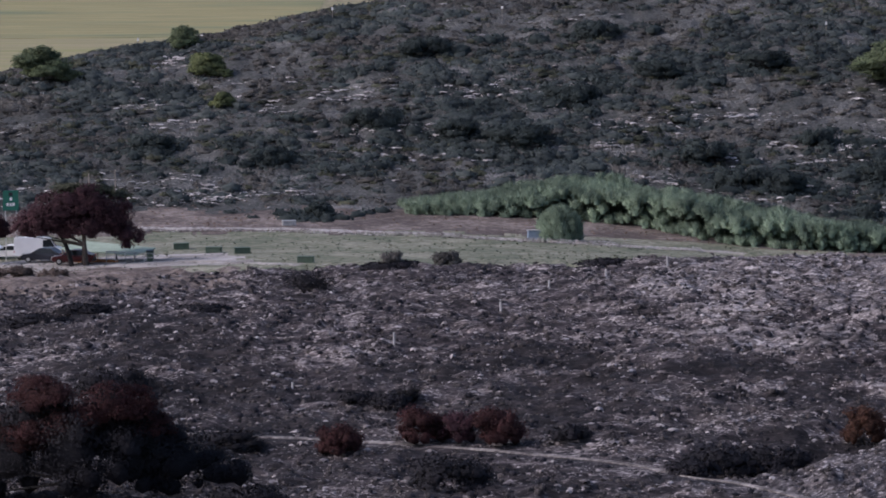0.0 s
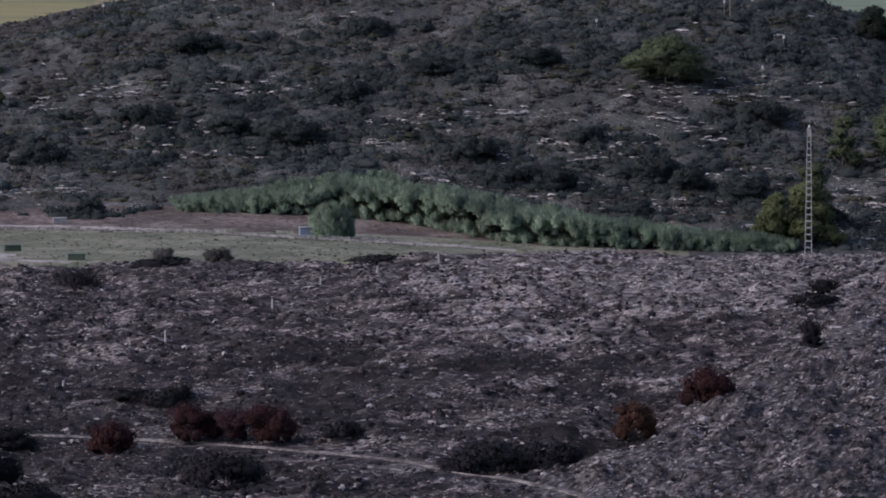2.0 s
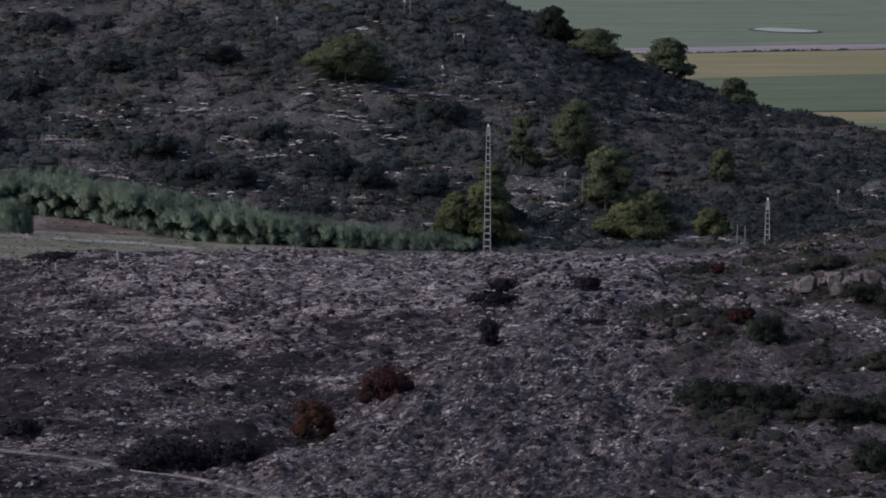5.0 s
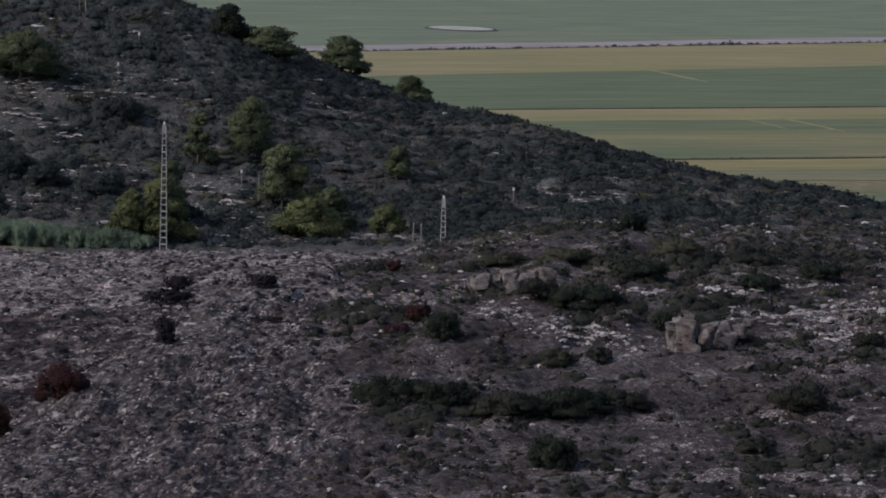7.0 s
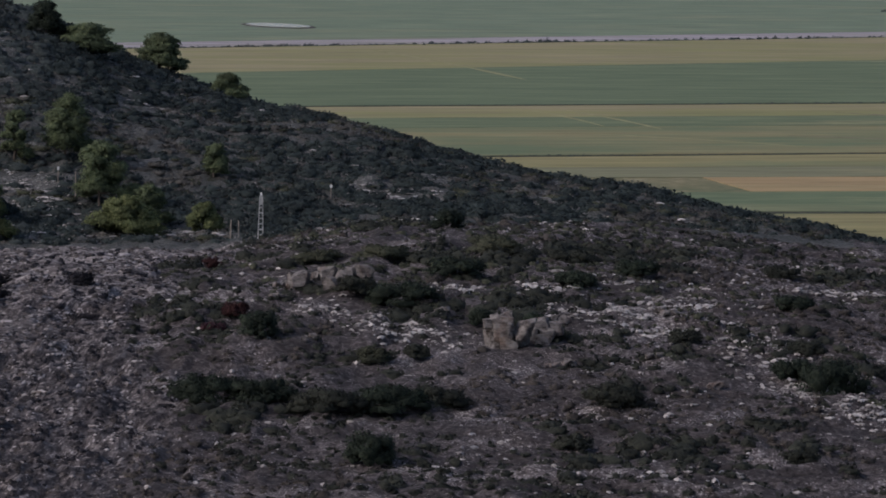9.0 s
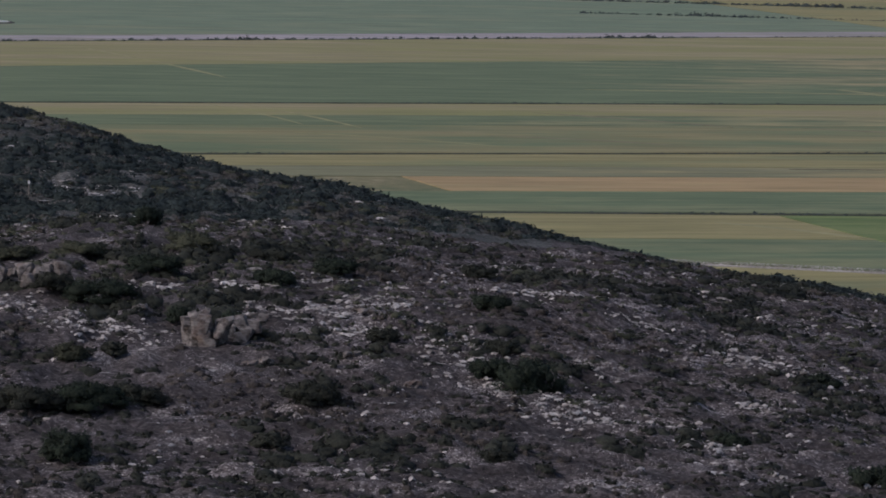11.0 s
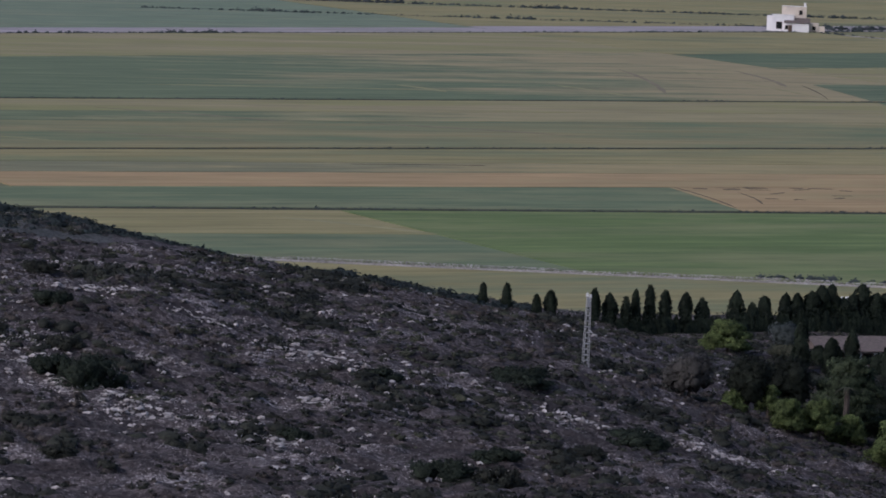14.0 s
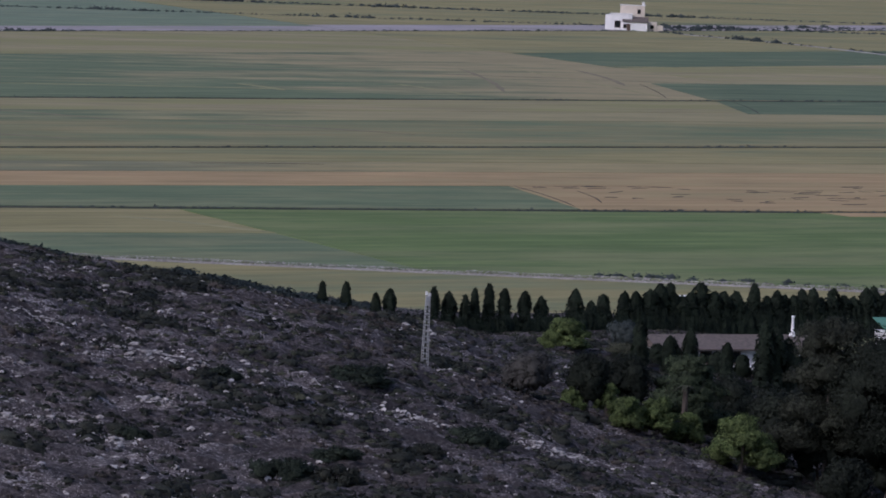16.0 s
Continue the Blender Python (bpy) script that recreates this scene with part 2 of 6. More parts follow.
M_ASH = two_scale("burnt_ash_soil", [(0.33, (0.01, 0.0088, 0.0102)), (0.46, (0.033, 0.0275, 0.0295)), (0.56, (0.08, 0.067, 0.068)), (0.66, (0.18, 0.158, 0.154)), (0.79, (0.39, 0.35, 0.338))], 1.8, 0.4, k=0.6, stretch=(0.5, 1, 1), pebbles=(5.5, (0.42, 0.378, 0.36), 0.62))
M_SPUR = two_scale("ashy_soil_of_the_spur", [(0.33, (0.014, 0.0122, 0.013)), (0.45, (0.045, 0.0385, 0.0395)), (0.55, (0.11, 0.096, 0.094)), (0.66, (0.22, 0.196, 0.189)), (0.79, (0.42, 0.38, 0.365))], 2.0, 0.4, k=0.28, stretch=(1.3, 0.4, 1), pebbles=(4.0, (0.44, 0.4, 0.385), 0.63), turn=26.5)
M_CREST = two_scale("pale_ashy_crest_soil", [(0.33, (0.022, 0.0195, 0.0205)), (0.44, (0.075, 0.066, 0.066)), (0.54, (0.175, 0.155, 0.152)), (0.66, (0.31, 0.28, 0.272)), (0.79, (0.46, 0.42, 0.405))], 1.9, 0.4, k=0.35, stretch=(0.55, 1, 1), pebbles=(5.0, (0.5, 0.46, 0.44), 0.61))
M_SOIL = two_scale("stony_scrub_soil", [(0.30, (0.02, 0.017, 0.017)), (0.48, (0.054, 0.046, 0.046)), (0.62, (0.125, 0.108, 0.108)), (0.76, (0.30, 0.275, 0.272))], 2.2, 0.16, k=0.55, pebbles=(5.5, (0.4, 0.37, 0.36), 0.635))
M_EARTH = two_scale("dark_brown_earth", [(0.30, (0.034, 0.036, 0.033)), (0.5, (0.07, 0.072, 0.067)), (0.7, (0.128, 0.127, 0.12)), (0.85, (0.24, 0.232, 0.224))], 1.6, 0.12, k=0.6, pebbles=(4.0, (0.24, 0.23, 0.22), 0.62))
M_CHARSOIL = two_scale("blackened_soil", [(0.34, (0.007, 0.0063, 0.0075)), (0.5, (0.022, 0.0185, 0.02)), (0.64, (0.065, 0.055, 0.0555)), (0.78, (0.21, 0.186, 0.182))], 1.5, 0.15, k=0.6, stretch=(0.5, 1, 1), pebbles=(5.5, (0.34, 0.305, 0.295), 0.645))
M_MEADOW = two_scale("dry_meadow_grass", [(0.3, (0.085, 0.098, 0.062)), (0.5, (0.155, 0.162, 0.11)), (0.7, (0.29, 0.275, 0.215))], 1.2, 0.12, k=0.7, relief=0.4, depth=0.15)
M_DRY = two_scale("dry_reddish_grass", [(0.3, (0.062, 0.05, 0.043)), (0.5, (0.125, 0.1, 0.088)), (0.7, (0.26, 0.22, 0.195))], 1.3, 0.2, k=0.7, relief=0.6)
M_GRAVEL = two_scale("pale_gravel", [(0.3, (0.18, 0.165, 0.15)), (0.55, (0.34, 0.315, 0.29)), (0.8, (0.5, 0.475, 0.44))], 2.0, 0.2, relief=0.4, depth=0.1)
M_FOOTPATH = two_scale("trodden_ashy_gravel", [(0.34, (0.06, 0.053, 0.05)), (0.52, (0.17, 0.152, 0.143)), (0.7, (0.36, 0.33, 0.305))], 2.6, 0.5, relief=0.4, depth=0.1)
M_PLAIN = two_scale("plain_soil_and_grass", [(0.3, (0.12, 0.135, 0.07)), (0.5, (0.19, 0.175, 0.095)), (0.7, (0.30, 0.26, 0.16))], 0.3, 0.015, relief=0.2)
M_ROCK = two_scale("pale_limestone", [(0.3, (0.15, 0.135, 0.125)), (0.5, (0.36, 0.335, 0.32)), (0.7, (0.56, 0.535, 0.515))], 2.0, 0.5, relief=0.7, depth=0.1)
M_RUBBLE = two_scale("greyish_limestone", [(0.3, (0.12, 0.11, 0.103)), (0.5, (0.32, 0.298, 0.285)), (0.7, (0.54, 0.51, 0.49))], 2.0, 0.5, relief=0.7, depth=0.1)
M_SCORCHED = two_scale("sooty_limestone", [(0.3, (0.045, 0.04, 0.042)), (0.5, (0.19, 0.17, 0.168)), (0.7, (0.42, 0.39, 0.38))], 1.8, 0.4, relief=0.7, depth=0.1)
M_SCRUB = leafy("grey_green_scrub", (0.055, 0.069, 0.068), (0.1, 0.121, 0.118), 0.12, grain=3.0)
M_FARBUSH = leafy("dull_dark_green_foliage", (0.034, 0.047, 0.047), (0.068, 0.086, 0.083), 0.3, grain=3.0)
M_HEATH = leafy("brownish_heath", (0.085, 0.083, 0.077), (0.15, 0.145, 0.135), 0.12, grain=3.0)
M_OLIVE = leafy("olive_green_scrub", (0.046, 0.052, 0.036), (0.12, 0.128, 0.088), 0.12)
M_LOWSCRUB = leafy("dull_low_scrub", (0.024, 0.028, 0.023), (0.068, 0.073, 0.058), 0.2)
M_LOWHEATH = leafy("purplish_brown_heath", (0.046, 0.041, 0.037), (0.132, 0.117, 0.105), 0.2)
M_CHAR = leafy("charred_twigs", (0.0075, 0.0075, 0.0105), (0.0225, 0.0205, 0.026), 0.6, through_light=0.0)
M_TUFT = leafy("scorched_tussock", (0.03, 0.027, 0.027), (0.17, 0.152, 0.149), 0.3)
M_CLOD = two_scale("pale_ashy_clods", [(0.3, (0.04, 0.035, 0.037)), (0.5, (0.15, 0.132, 0.133)), (0.68, (0.42, 0.39, 0.385))], 1.0, 0.2, relief=0.8, depth=0.12)
M_RUST = leafy("scorched_reddish_foliage", (0.0242, 0.01035, 0.0117), (0.0935, 0.0391, 0.039), 0.7)
M_PINE = leafy("pine_needles", (0.054, 0.077, 0.05), (0.19, 0.232, 0.122), 0.3)
M_BARK = two_scale("grey_brown_bark", [(0.3, (0.03, 0.024, 0.02)), (0.7, (0.12, 0.1, 0.085))], 6.0, 1.0, stretch=(1, 1, 0.2), depth=0.03)
M_REED = leafy("green_cane_leaves", (0.19, 0.265, 0.19), (0.38, 0.49, 0.36), 0.2)
M_CYPRESS = leafy("dark_cypress_foliage", (0.01, 0.017, 0.011), (0.035, 0.05, 0.03), 0.6)


# ---------------------------------------------------------------- mesh makers
def mesh_from(name, verts, faces, mat, smooth=False, normals=None):
    """A mesh out of arrays: faces all with the same number of corners."""
    me = bpy.data.meshes.new(name)
    verts, faces = np.asarray(verts, np.float32), np.asarray(faces, np.int32)
    n, k = faces.shape
    me.vertices.add(len(verts))
    me.vertices.foreach_set("co", verts.ravel())
    me.loops.add(n * k)
    me.loops.foreach_set("vertex_index", faces.ravel())
    me.polygons.add(n)
    me.polygons.foreach_set("loop_start", np.arange(0, n * k, k, dtype=np.int32))
    me.polygons.foreach_set("loop_total", np.full(n, k, np.int32))
    me.polygons.foreach_set("use_smooth", np.full(n, smooth))
    for m in (mat if isinstance(mat, (list, tuple)) else [mat]):
        me.materials.append(m)
    me.update(calc_edges=True)
    if normals is not None:
        me.normals_split_custom_set_from_vertices(np.asarray(normals, np.float32))
    return me


def part(name, bm, mat, parent, label=""):
    """Links a bmesh as one mesh object under a thing or a part."""
    me = bpy.data.meshes.new(name)
    bm.to_mesh(me)
    bm.free()
    me.materials.append(mat)
    ob = new(name, me)
    ob.parent = parent
    return tagged(ob, label)


def mesh_part(name, me, parent, label=""):
    ob = new(name, me)
    ob.parent = parent
    return tagged(ob, label)


def empty(name, x, y, z, turn=0.0, label="", category="", group="", kind=""):
    ob = new(name)
    ob.matrix_world = pose(x, y, z, 0, 0, turn)
    return tagged(ob, label, category, group, kind)


def unit(n, gen):
    v = gen.normal(size=(n, 3))
    return v / np.linalg.norm(v, axis=1)[:, None]


def leaf_tris(centres, normals, size, gen, stretch=1.6, loose=0.7):
    """A loose leafy sprig at each centre, turned roughly outwards."""
    n = len(centres)
    nn = normals + unit(n, gen) * loose
    nn /= np.linalg.norm(nn, axis=1)[:, None]
    a = np.cross(nn, unit(n, gen))
    a /= np.linalg.norm(a, axis=1)[:, None] + 1e-9
    b = np.cross(nn, a)
    s = (np.broadcast_to(size, n) * gen.uniform(0.6, 1.4, n))[:, None]
    v = np.stack([centres + a * s * stretch * 0.6, centres - a * s * 0.5 + b * s * 0.5, centres - a * s * 0.5 - b * s * 0.5], 1).reshape(-1, 3)
    return v, np.arange(n * 3).reshape(-1, 3)


def normed(n):
    return n / (np.linalg.norm(n, axis=-1, keepdims=True) + 1e-9)


def shrub_arrays(c, r, h, leaves, gen, leaf=0.2, domes=1):
    """Low bushes at the points c with radii r and heights h: lumpy mounds under a coat of leafy sprigs."""
    n, m = len(c), len(ICO_V)
    a, el = gen.uniform(0, math.pi, n), gen.uniform(0.75, 1.35, n)
    shape = np.stack([r * el, r / el, h], 1)[:, None]
    cv = ICO_V[None] * gen.uniform(0.6, 1.1, (n, m, 1)) * shape * 0.78
    ca, sa_ = np.cos(a)[:, None], np.sin(a)[:, None]

    def turn(q, k, s):
        return np.stack([q[..., 0] * k - q[..., 1] * s, q[..., 0] * s + q[..., 1] * k, q[..., 2]], -1)
    v = (turn(cv, ca, sa_) + c[:, None]).reshape(-1, 3)
    nv = normed(turn(np.broadcast_to(ICO_V[None], cv.shape), ca, sa_) + np.array([0, 0, 0.5])).reshape(-1, 3)
    f = (DOME_F[None] + (np.arange(n) * m)[:, None, None]).reshape(-1, 3)
    if not domes:
        v, nv, f = v[:0], nv[:0], f[:0]
    own = np.repeat(np.arange(n), leaves)
    d = unit(n * leaves, gen)
    d[:, 2] = np.abs(d[:, 2])
    q = d * gen.uniform(0.55, 1.0, (len(d), 1)) * shape[own, 0]
    q, d = turn(q, ca[own, 0], sa_[own, 0]), turn(d, ca[own, 0], sa_[own, 0])
    v2, f2 = leaf_tris(c[own] + q, d, leaf * (0.4 + 0.6 * r[own]), gen, 1.4)
    n2 = np.repeat(normed(d + unit(len(d), gen) * 0.3 + np.array([0, 0, 0.5])), 3, 0)
    return np.concatenate([v, v2]), np.concatenate([f, f2 + len(v)]), np.concatenate([nv, n2])


def scatter(name, c, r, h, leaves, mat, label, category, seed, leaf=0.2, domes=1):
    gen = np.random.default_rng(seed)
    v, f, nv = shrub_arrays(np.asarray(c), np.asarray(r), np.asarray(h), leaves, gen, leaf, domes)
    ob = new(name, mesh_from(name, v, f, mat, True, nv))
    return tagged(ob, label, category, kind="stuff")


ICO = bmesh.new()
bmesh.ops.create_icosphere(ICO, subdivisions=1, radius=1)
ICO_V = np.array([v.co[:] for v in ICO.verts])
ICO_F = np.array([[v.index for v in f.verts] for f in ICO.faces])
ICO.free()
DOME_F = ICO_F[ICO_V[ICO_F][:, :, 2].mean(1) > -0.3]
CAP_F = ICO_F[ICO_V[ICO_F][:, :, 2].mean(1) > 0.0]


def rock_arrays(c, size, flat, gen, long=1.3):
    """Angular stones sunk into the ground; long: how much wider than deep."""
    n = len(c)
    k = len(ICO_V)
    v = ICO_V[None] * gen.uniform(0.6, 1.25, (n, k, 1))
    sx, sy = gen.uniform(0.7, 1.3, n) * long, gen.uniform(0.6, 1.1, n)
    v = v * np.stack([size * sx, size * sy, size * flat], 1)[:, None]
    a = gen.normal(size=n) * 0.4 - np.arctan2(c[:, 0], c[:, 1]) * 0.5
    ca, sa_ = np.cos(a)[:, None], np.sin(a)[:, None]
    v = np.stack([v[..., 0] * ca - v[..., 1] * sa_, v[..., 0] * sa_ + v[..., 1] * ca, v[..., 2]], -1)
    v = v + c[:, None]
    f = CAP_F[None] + (np.arange(n) * k)[:, None, None]
    return v.reshape(-1, 3), f.reshape(-1, 3)


def rocks(name, c, size, flat, mat, label, seed, long=1.3):
    gen = np.random.default_rng(seed)
    v, f = rock_arrays(np.asarray(c), np.asarray(size), flat, gen, long)
    return tagged(new(name, mesh_from(name, v, f, mat)), label, "stones", kind="stuff")


def on_ground(x, y, up=0.0):
    return np.stack([x, y, ground(x, y) + up], 1)


def sector(n, a0, a1, d0, d1, seed):
    """n points strewn evenly over a sector of the land."""
    gen = np.random.default_rng(seed)
    a = np.radians(gen.uniform(a0, a1, n))
    d = np.sqrt(gen.uniform(d0 * d0, d1 * d1, n))
    return d * np.sin(a), d * np.cos(a), gen


# ---------------------------------------------------------------- ground: one sheet to the horizon
def build_ground():
    az = np.concatenate([np.arange(-180, -14, 6.0), np.arange(-14, -9, 0.3), np.arange(-9, 12, 0.06), np.arange(12, 32, 0.125), np.arange(32, 44, 0.3), np.arange(44, 180, 6.0)])
    rad = np.concatenate([np.array([0.0]), np.geomspace(2, 222, 26), np.arange(224, 238, 2.0), np.arange(238, 345, 0.44), np.arange(345, 400, 0.6), np.arange(400, 660, 2.2), np.geomspace(665, 4700, 34)])
    a, r = np.meshgrid(np.radians(az), rad)
    x, y = r * np.sin(a), r * np.cos(a)
    z = ground(x, y)
    verts = np.stack([x, y, z], -1).reshape(-1, 3)
    na, nr = len(az), len(rad)
    i, j = np.meshgrid(np.arange(na), np.arange(nr - 1))
    i2 = (i + 1) % na
    faces = np.stack([j * na + i, (j + 1) * na + i, (j + 1) * na + i2, j * na + i2], -1).reshape(-1, 4)
    me = mesh_from("ground", verts, faces, [M_ASH, M_SOIL, M_MEADOW, M_DRY, M_PLAIN, M_GRAVEL, M_EARTH, M_CHARSOIL, M_SPUR, M_CREST], True)
    c = verts[faces].mean(1)
    cx, cy, cz = c.T
    aa, dd = polar(cx, cy)
    jit = (fbm(cx, cy, 5, 31) - 0.5)
    idx = np.full(len(faces), 6)
    nearby = near_hill(cx, cy)
    idx[nearby] = 1
    bur = burnt(cx, cy)
    idx[bur] = 0
    black = (dd < 318 + np.clip((-1.5 - aa) * 14, 0, 45) + (fbm(cx, cy, 18, 23) - 0.5) * 70) & (aa < 6.5 + jit * 6)
    idx[bur & black & (fbm(cx * 0.5, cy, 3.5, 25) < 0.57 + np.clip((4 - aa) * 0.03, -0.2, 0.12))] = 7
    across = spur(cx, cy)[1] + jit * 6
    idx[bur & (aa > 3.5) & (across > 1)] = 8
    idx[bur & (aa > 3.0 + jit * 3) & (dd > 326 + jit * 40 + (fbm(cx, cy, 12, 27) - 0.5) * 30)] = 9
    idx[~bur & nearby & (aa > 33) & (dd < 372)] = 6
    idx[~nearby & (aa > 20) & (dd < 535)] = 1
    valley = ~near_hill(cx, cy) & (aa < 6.5) & (dd < 462 + jit * 8)
    idx[valley & (dd < 446 + jit * 10)] = 2
    idx[valley & (dd >= 446 + jit * 10)] = 3
    bank = (aa < -3.2 + jit * 3) & (dd > 372 + jit * 10) & (dd < 412)
    idx[bank] = 3
    lot = (aa < -2.7 + jit) & (dd > 403 + jit * 4) & (dd < 421 + jit * 6)
    idx[lot] = 5
    idx[(land(cx, cy) < 0.15) & (dd > 380)] = 4
    idx[dd > 700] = 4
    me.polygons.foreach_set("material_index", idx.astype(np.int32))
    ob = new("ground", me)
    return tagged(ob, "burnt hillside, scrub hill and farmed plain", "ground", kind="structure")


build_ground()


# ---------------------------------------------------------------- the farmed plain
def line(x, p, q):
    return p[1] + (x - p[0]) * (q[1] - p[1]) / (q[0] - p[0])


def far_track(x):
    return line(x, (189, 1071), (682, 1224))


def ditch_a(x):
    return line(x, (187, 856), (521, 884))


def ditch_b(x):
    return line(x, (200, 728), (468, 746))


def ditch_c(x):
    return line(x, (227, 619), (375, 608))


def stone_track(x):
    return line(x, (222, 543.5), (310, 498.5))


def crop(name, dark, light, other, share=0.56, fine=1.0, fade=None):
    """A crop in rows from east to west, with streaks of another growth in it; fade = (x0, x1): eastward it turns into the other."""
    def build(nt, bsdf):
        n1 = noise_node(nt, fine, 6.0, (0.025, 0.3, 1), 0.66)
        n2 = noise_node(nt, 0.02, 7.0, (0.45, 1.9, 1), 0.66)
        n3 = noise_node(nt, 0.12, 5.0, (0.3, 1.0, 1), 0.68)
        c = ramp(nt, n1, [(0.34, tuple(v * 0.93 for v in dark)), (0.66, tuple(v * 1.06 for v in light))])
        fac = blend_fac(nt, n2, n3, 0.45)
        if fade:
            geo = nt.nodes.new("ShaderNodeNewGeometry")
            sep = nt.nodes.new("ShaderNodeSeparateXYZ")
            nt.links.new(geo.outputs["Position"], sep.inputs[0])
            mp = nt.nodes.new("ShaderNodeMapRange")
            mp.inputs["From Min"].default_value, mp.inputs["From Max"].default_value = fade
            nt.links.new(sep.outputs["X"], mp.inputs["Value"])
            fac = blend_fac(nt, fac, mp.outputs[0], 0.6)
        c = mix(nt, ramp(nt, fac, [(share - 0.1, (0, 0, 0)), (share + 0.1, (1, 1, 1))]), c, other)
        tone = ramp(nt, n3, [(0.3, (0.8, 0.82, 0.82)), (0.7, (1.18, 1.16, 1.14))])
        nt.links.new(mix(nt, 1.0, c, tone, "MULTIPLY"), bsdf.inputs["Base Color"])
        bump(nt, bsdf, n1, 0.3, 0.15)
    return material(name, build, 0.95)


TAN, OLIVE, GREEN = (0.31, 0.265, 0.145), (0.24, 0.23, 0.098), (0.125, 0.16, 0.088)
C_TAN = crop("pale_stubble", (0.25, 0.22, 0.12), (0.325, 0.28, 0.165), (0.23, 0.225, 0.1), 0.51)
C_OLIVE = crop("olive_pasture", (0.225, 0.208, 0.092), (0.30, 0.262, 0.13), GREEN, 0.6)
C_MIXED = crop("olive_and_green_pasture", (0.225, 0.205, 0.098), (0.29, 0.252, 0.135), (0.13, 0.165, 0.09), 0.5)
C_BRIGHT = crop("bright_green_crop", (0.098, 0.148, 0.05), (0.145, 0.198, 0.07), (0.175, 0.2, 0.09), 0.54)
C_ORANGE = crop("orange_ploughed_stubble", (0.32, 0.235, 0.12), (0.4, 0.285, 0.15), (0.31, 0.255, 0.13), 0.58)
C_DARK = crop("dark_green_crop", (0.09, 0.128, 0.076), (0.128, 0.165, 0.095), (0.15, 0.17, 0.1), 0.66)
C_TEAL = crop("blue_green_crop", (0.145, 0.195, 0.13), (0.185, 0.23, 0.155), (0.22, 0.235, 0.15), 0.6)
C_FADE_A = crop("green_crop_turning_tan", (0.11, 0.15, 0.085), (0.15, 0.185, 0.105), (0.29, 0.25, 0.14), 0.5, 1.0, (300, 620))
C_FADE_B = crop("green_strip_turning_olive", (0.12, 0.155, 0.085), (0.16, 0.19, 0.105), (0.28, 0.25, 0.135), 0.5, 1.0, (230, 470))
C_DULL = crop("dull_green_strip_turning_tan", (0.17, 0.175, 0.1), (0.215, 0.21, 0.125), (0.3, 0.255, 0.13), 0.5, 1.0, (235, 400))
C_LUSH = crop("green_lucerne_with_dry_streaks", (0.115, 0.155, 0.085), (0.15, 0.19, 0.105), (0.2, 0.21, 0.115), 0.55)
C_FALLOW = crop("mauve_grey_fallow", (0.30, 0.27, 0.285), (0.39, 0.355, 0.365), (0.22, 0.21, 0.17), 0.58)


def parcel(mat, x0, x1, lo, hi, label, skew=0.0, thick=0.12):
    """A field between two boundary lines: a low slab of crop."""
    bm = bmesh.new()
    n = 12
    xs = [x0 + (x1 - x0) * i / n for i in range(n + 1)]
    low = [(x + skew * (i == 0), lo(x)) for i, x in enumerate(xs)]
    top = [(x, hi(x)) for x in xs]
    rows = []
    for z in (-0.05, thick):
        rows.append([[bm.verts.new((px, py, z)) for px, py in r] for r in (low, top)])
    (bl, bt), (tl, tt) = rows
    for i in range(n):
        bm.faces.new((tl[i], tl[i + 1], tt[i + 1], tt[i]))
        bm.faces.new((bl[i], bl[i + 1], tl[i + 1], tl[i]))
        bm.faces.new((tt[i], tt[i + 1], bt[i + 1], bt[i]))
    bm.faces.new((bl[0], tl[0], tt[0], bt[0]))
    bm.faces.new((bl[n], bt[n], tt[n], tl[n]))
    ob = part("field", bm, mat, None)
    return tagged(ob, label, "field", "fields of the plain", "structure")


def between(f, g, v):
    return lambda x: f(x) * (1 - v) + g(x) * v


W, E = -420, 1250
far_edge = lambda x: 1560 + 0.2 * x
# from the near edge of the plain outward
parcel(C_OLIVE, 190, 420, lambda x: stone_track(x) - 55, lambda x: stone_track(x) - 2.5, "olive-tan pasture beside the cypress hedge")
parcel(C_BRIGHT, 262, 560, lambda x: stone_track(x) + 2.5, lambda x: ditch_c(x) - 2, "bright green crop along the stone track")
parcel(C_LUSH, 120, 261.5, lambda x: stone_track(x) + 2.5, lambda x: max(ditch_c(x) - 40, stone_track(x) + 3), "green crop strip along the stone track")
parcel(C_OLIVE, 120, 261.5, lambda x: max(ditch_c(x) - 39.5, stone_track(x) + 3.5), lambda x: ditch_c(x) - 2, "tan stubble with green streaks")
parcel(C_LUSH, 120, 346, lambda x: ditch_c(x) + 2, lambda x: 655.5, "green crop beyond the ditch")
parcel(C_ORANGE, 342.0, 800, lambda x: ditch_c(x) + 2, lambda x: 655.6, "orange-tan ploughed stubble with dark gaps", -8.5, 0.14)
parcel(C_ORANGE, 376.5, 800, lambda x: ditch_c(x) - 8, lambda x: ditch_c(x) - 1, "orange-tan ploughed stubble before the ditch", 1.5, 0.14)
parcel(C_ORANGE, 221, 800, lambda x: 656, lambda x: 683, "orange-tan stubble strip")
parcel(C_DULL, 120, 800, lambda x: 683.5, lambda x: 704, "dull grey-green strip turning tan")
parcel(C_OLIVE, 120, 800, lambda x: 704.5, lambda x: ditch_b(x) - 2, "olive-tan pasture strip")
parcel(C_MIXED, 120, 900, lambda x: ditch_b(x) + 2, lambda x: ditch_b(x) + 68, "tan pasture with mown rows")
parcel(C_FADE_B, 120, 900, lambda x: ditch_b(x) + 68.5, lambda x: ditch_b(x) + 95, "narrow green crop strip turning olive")
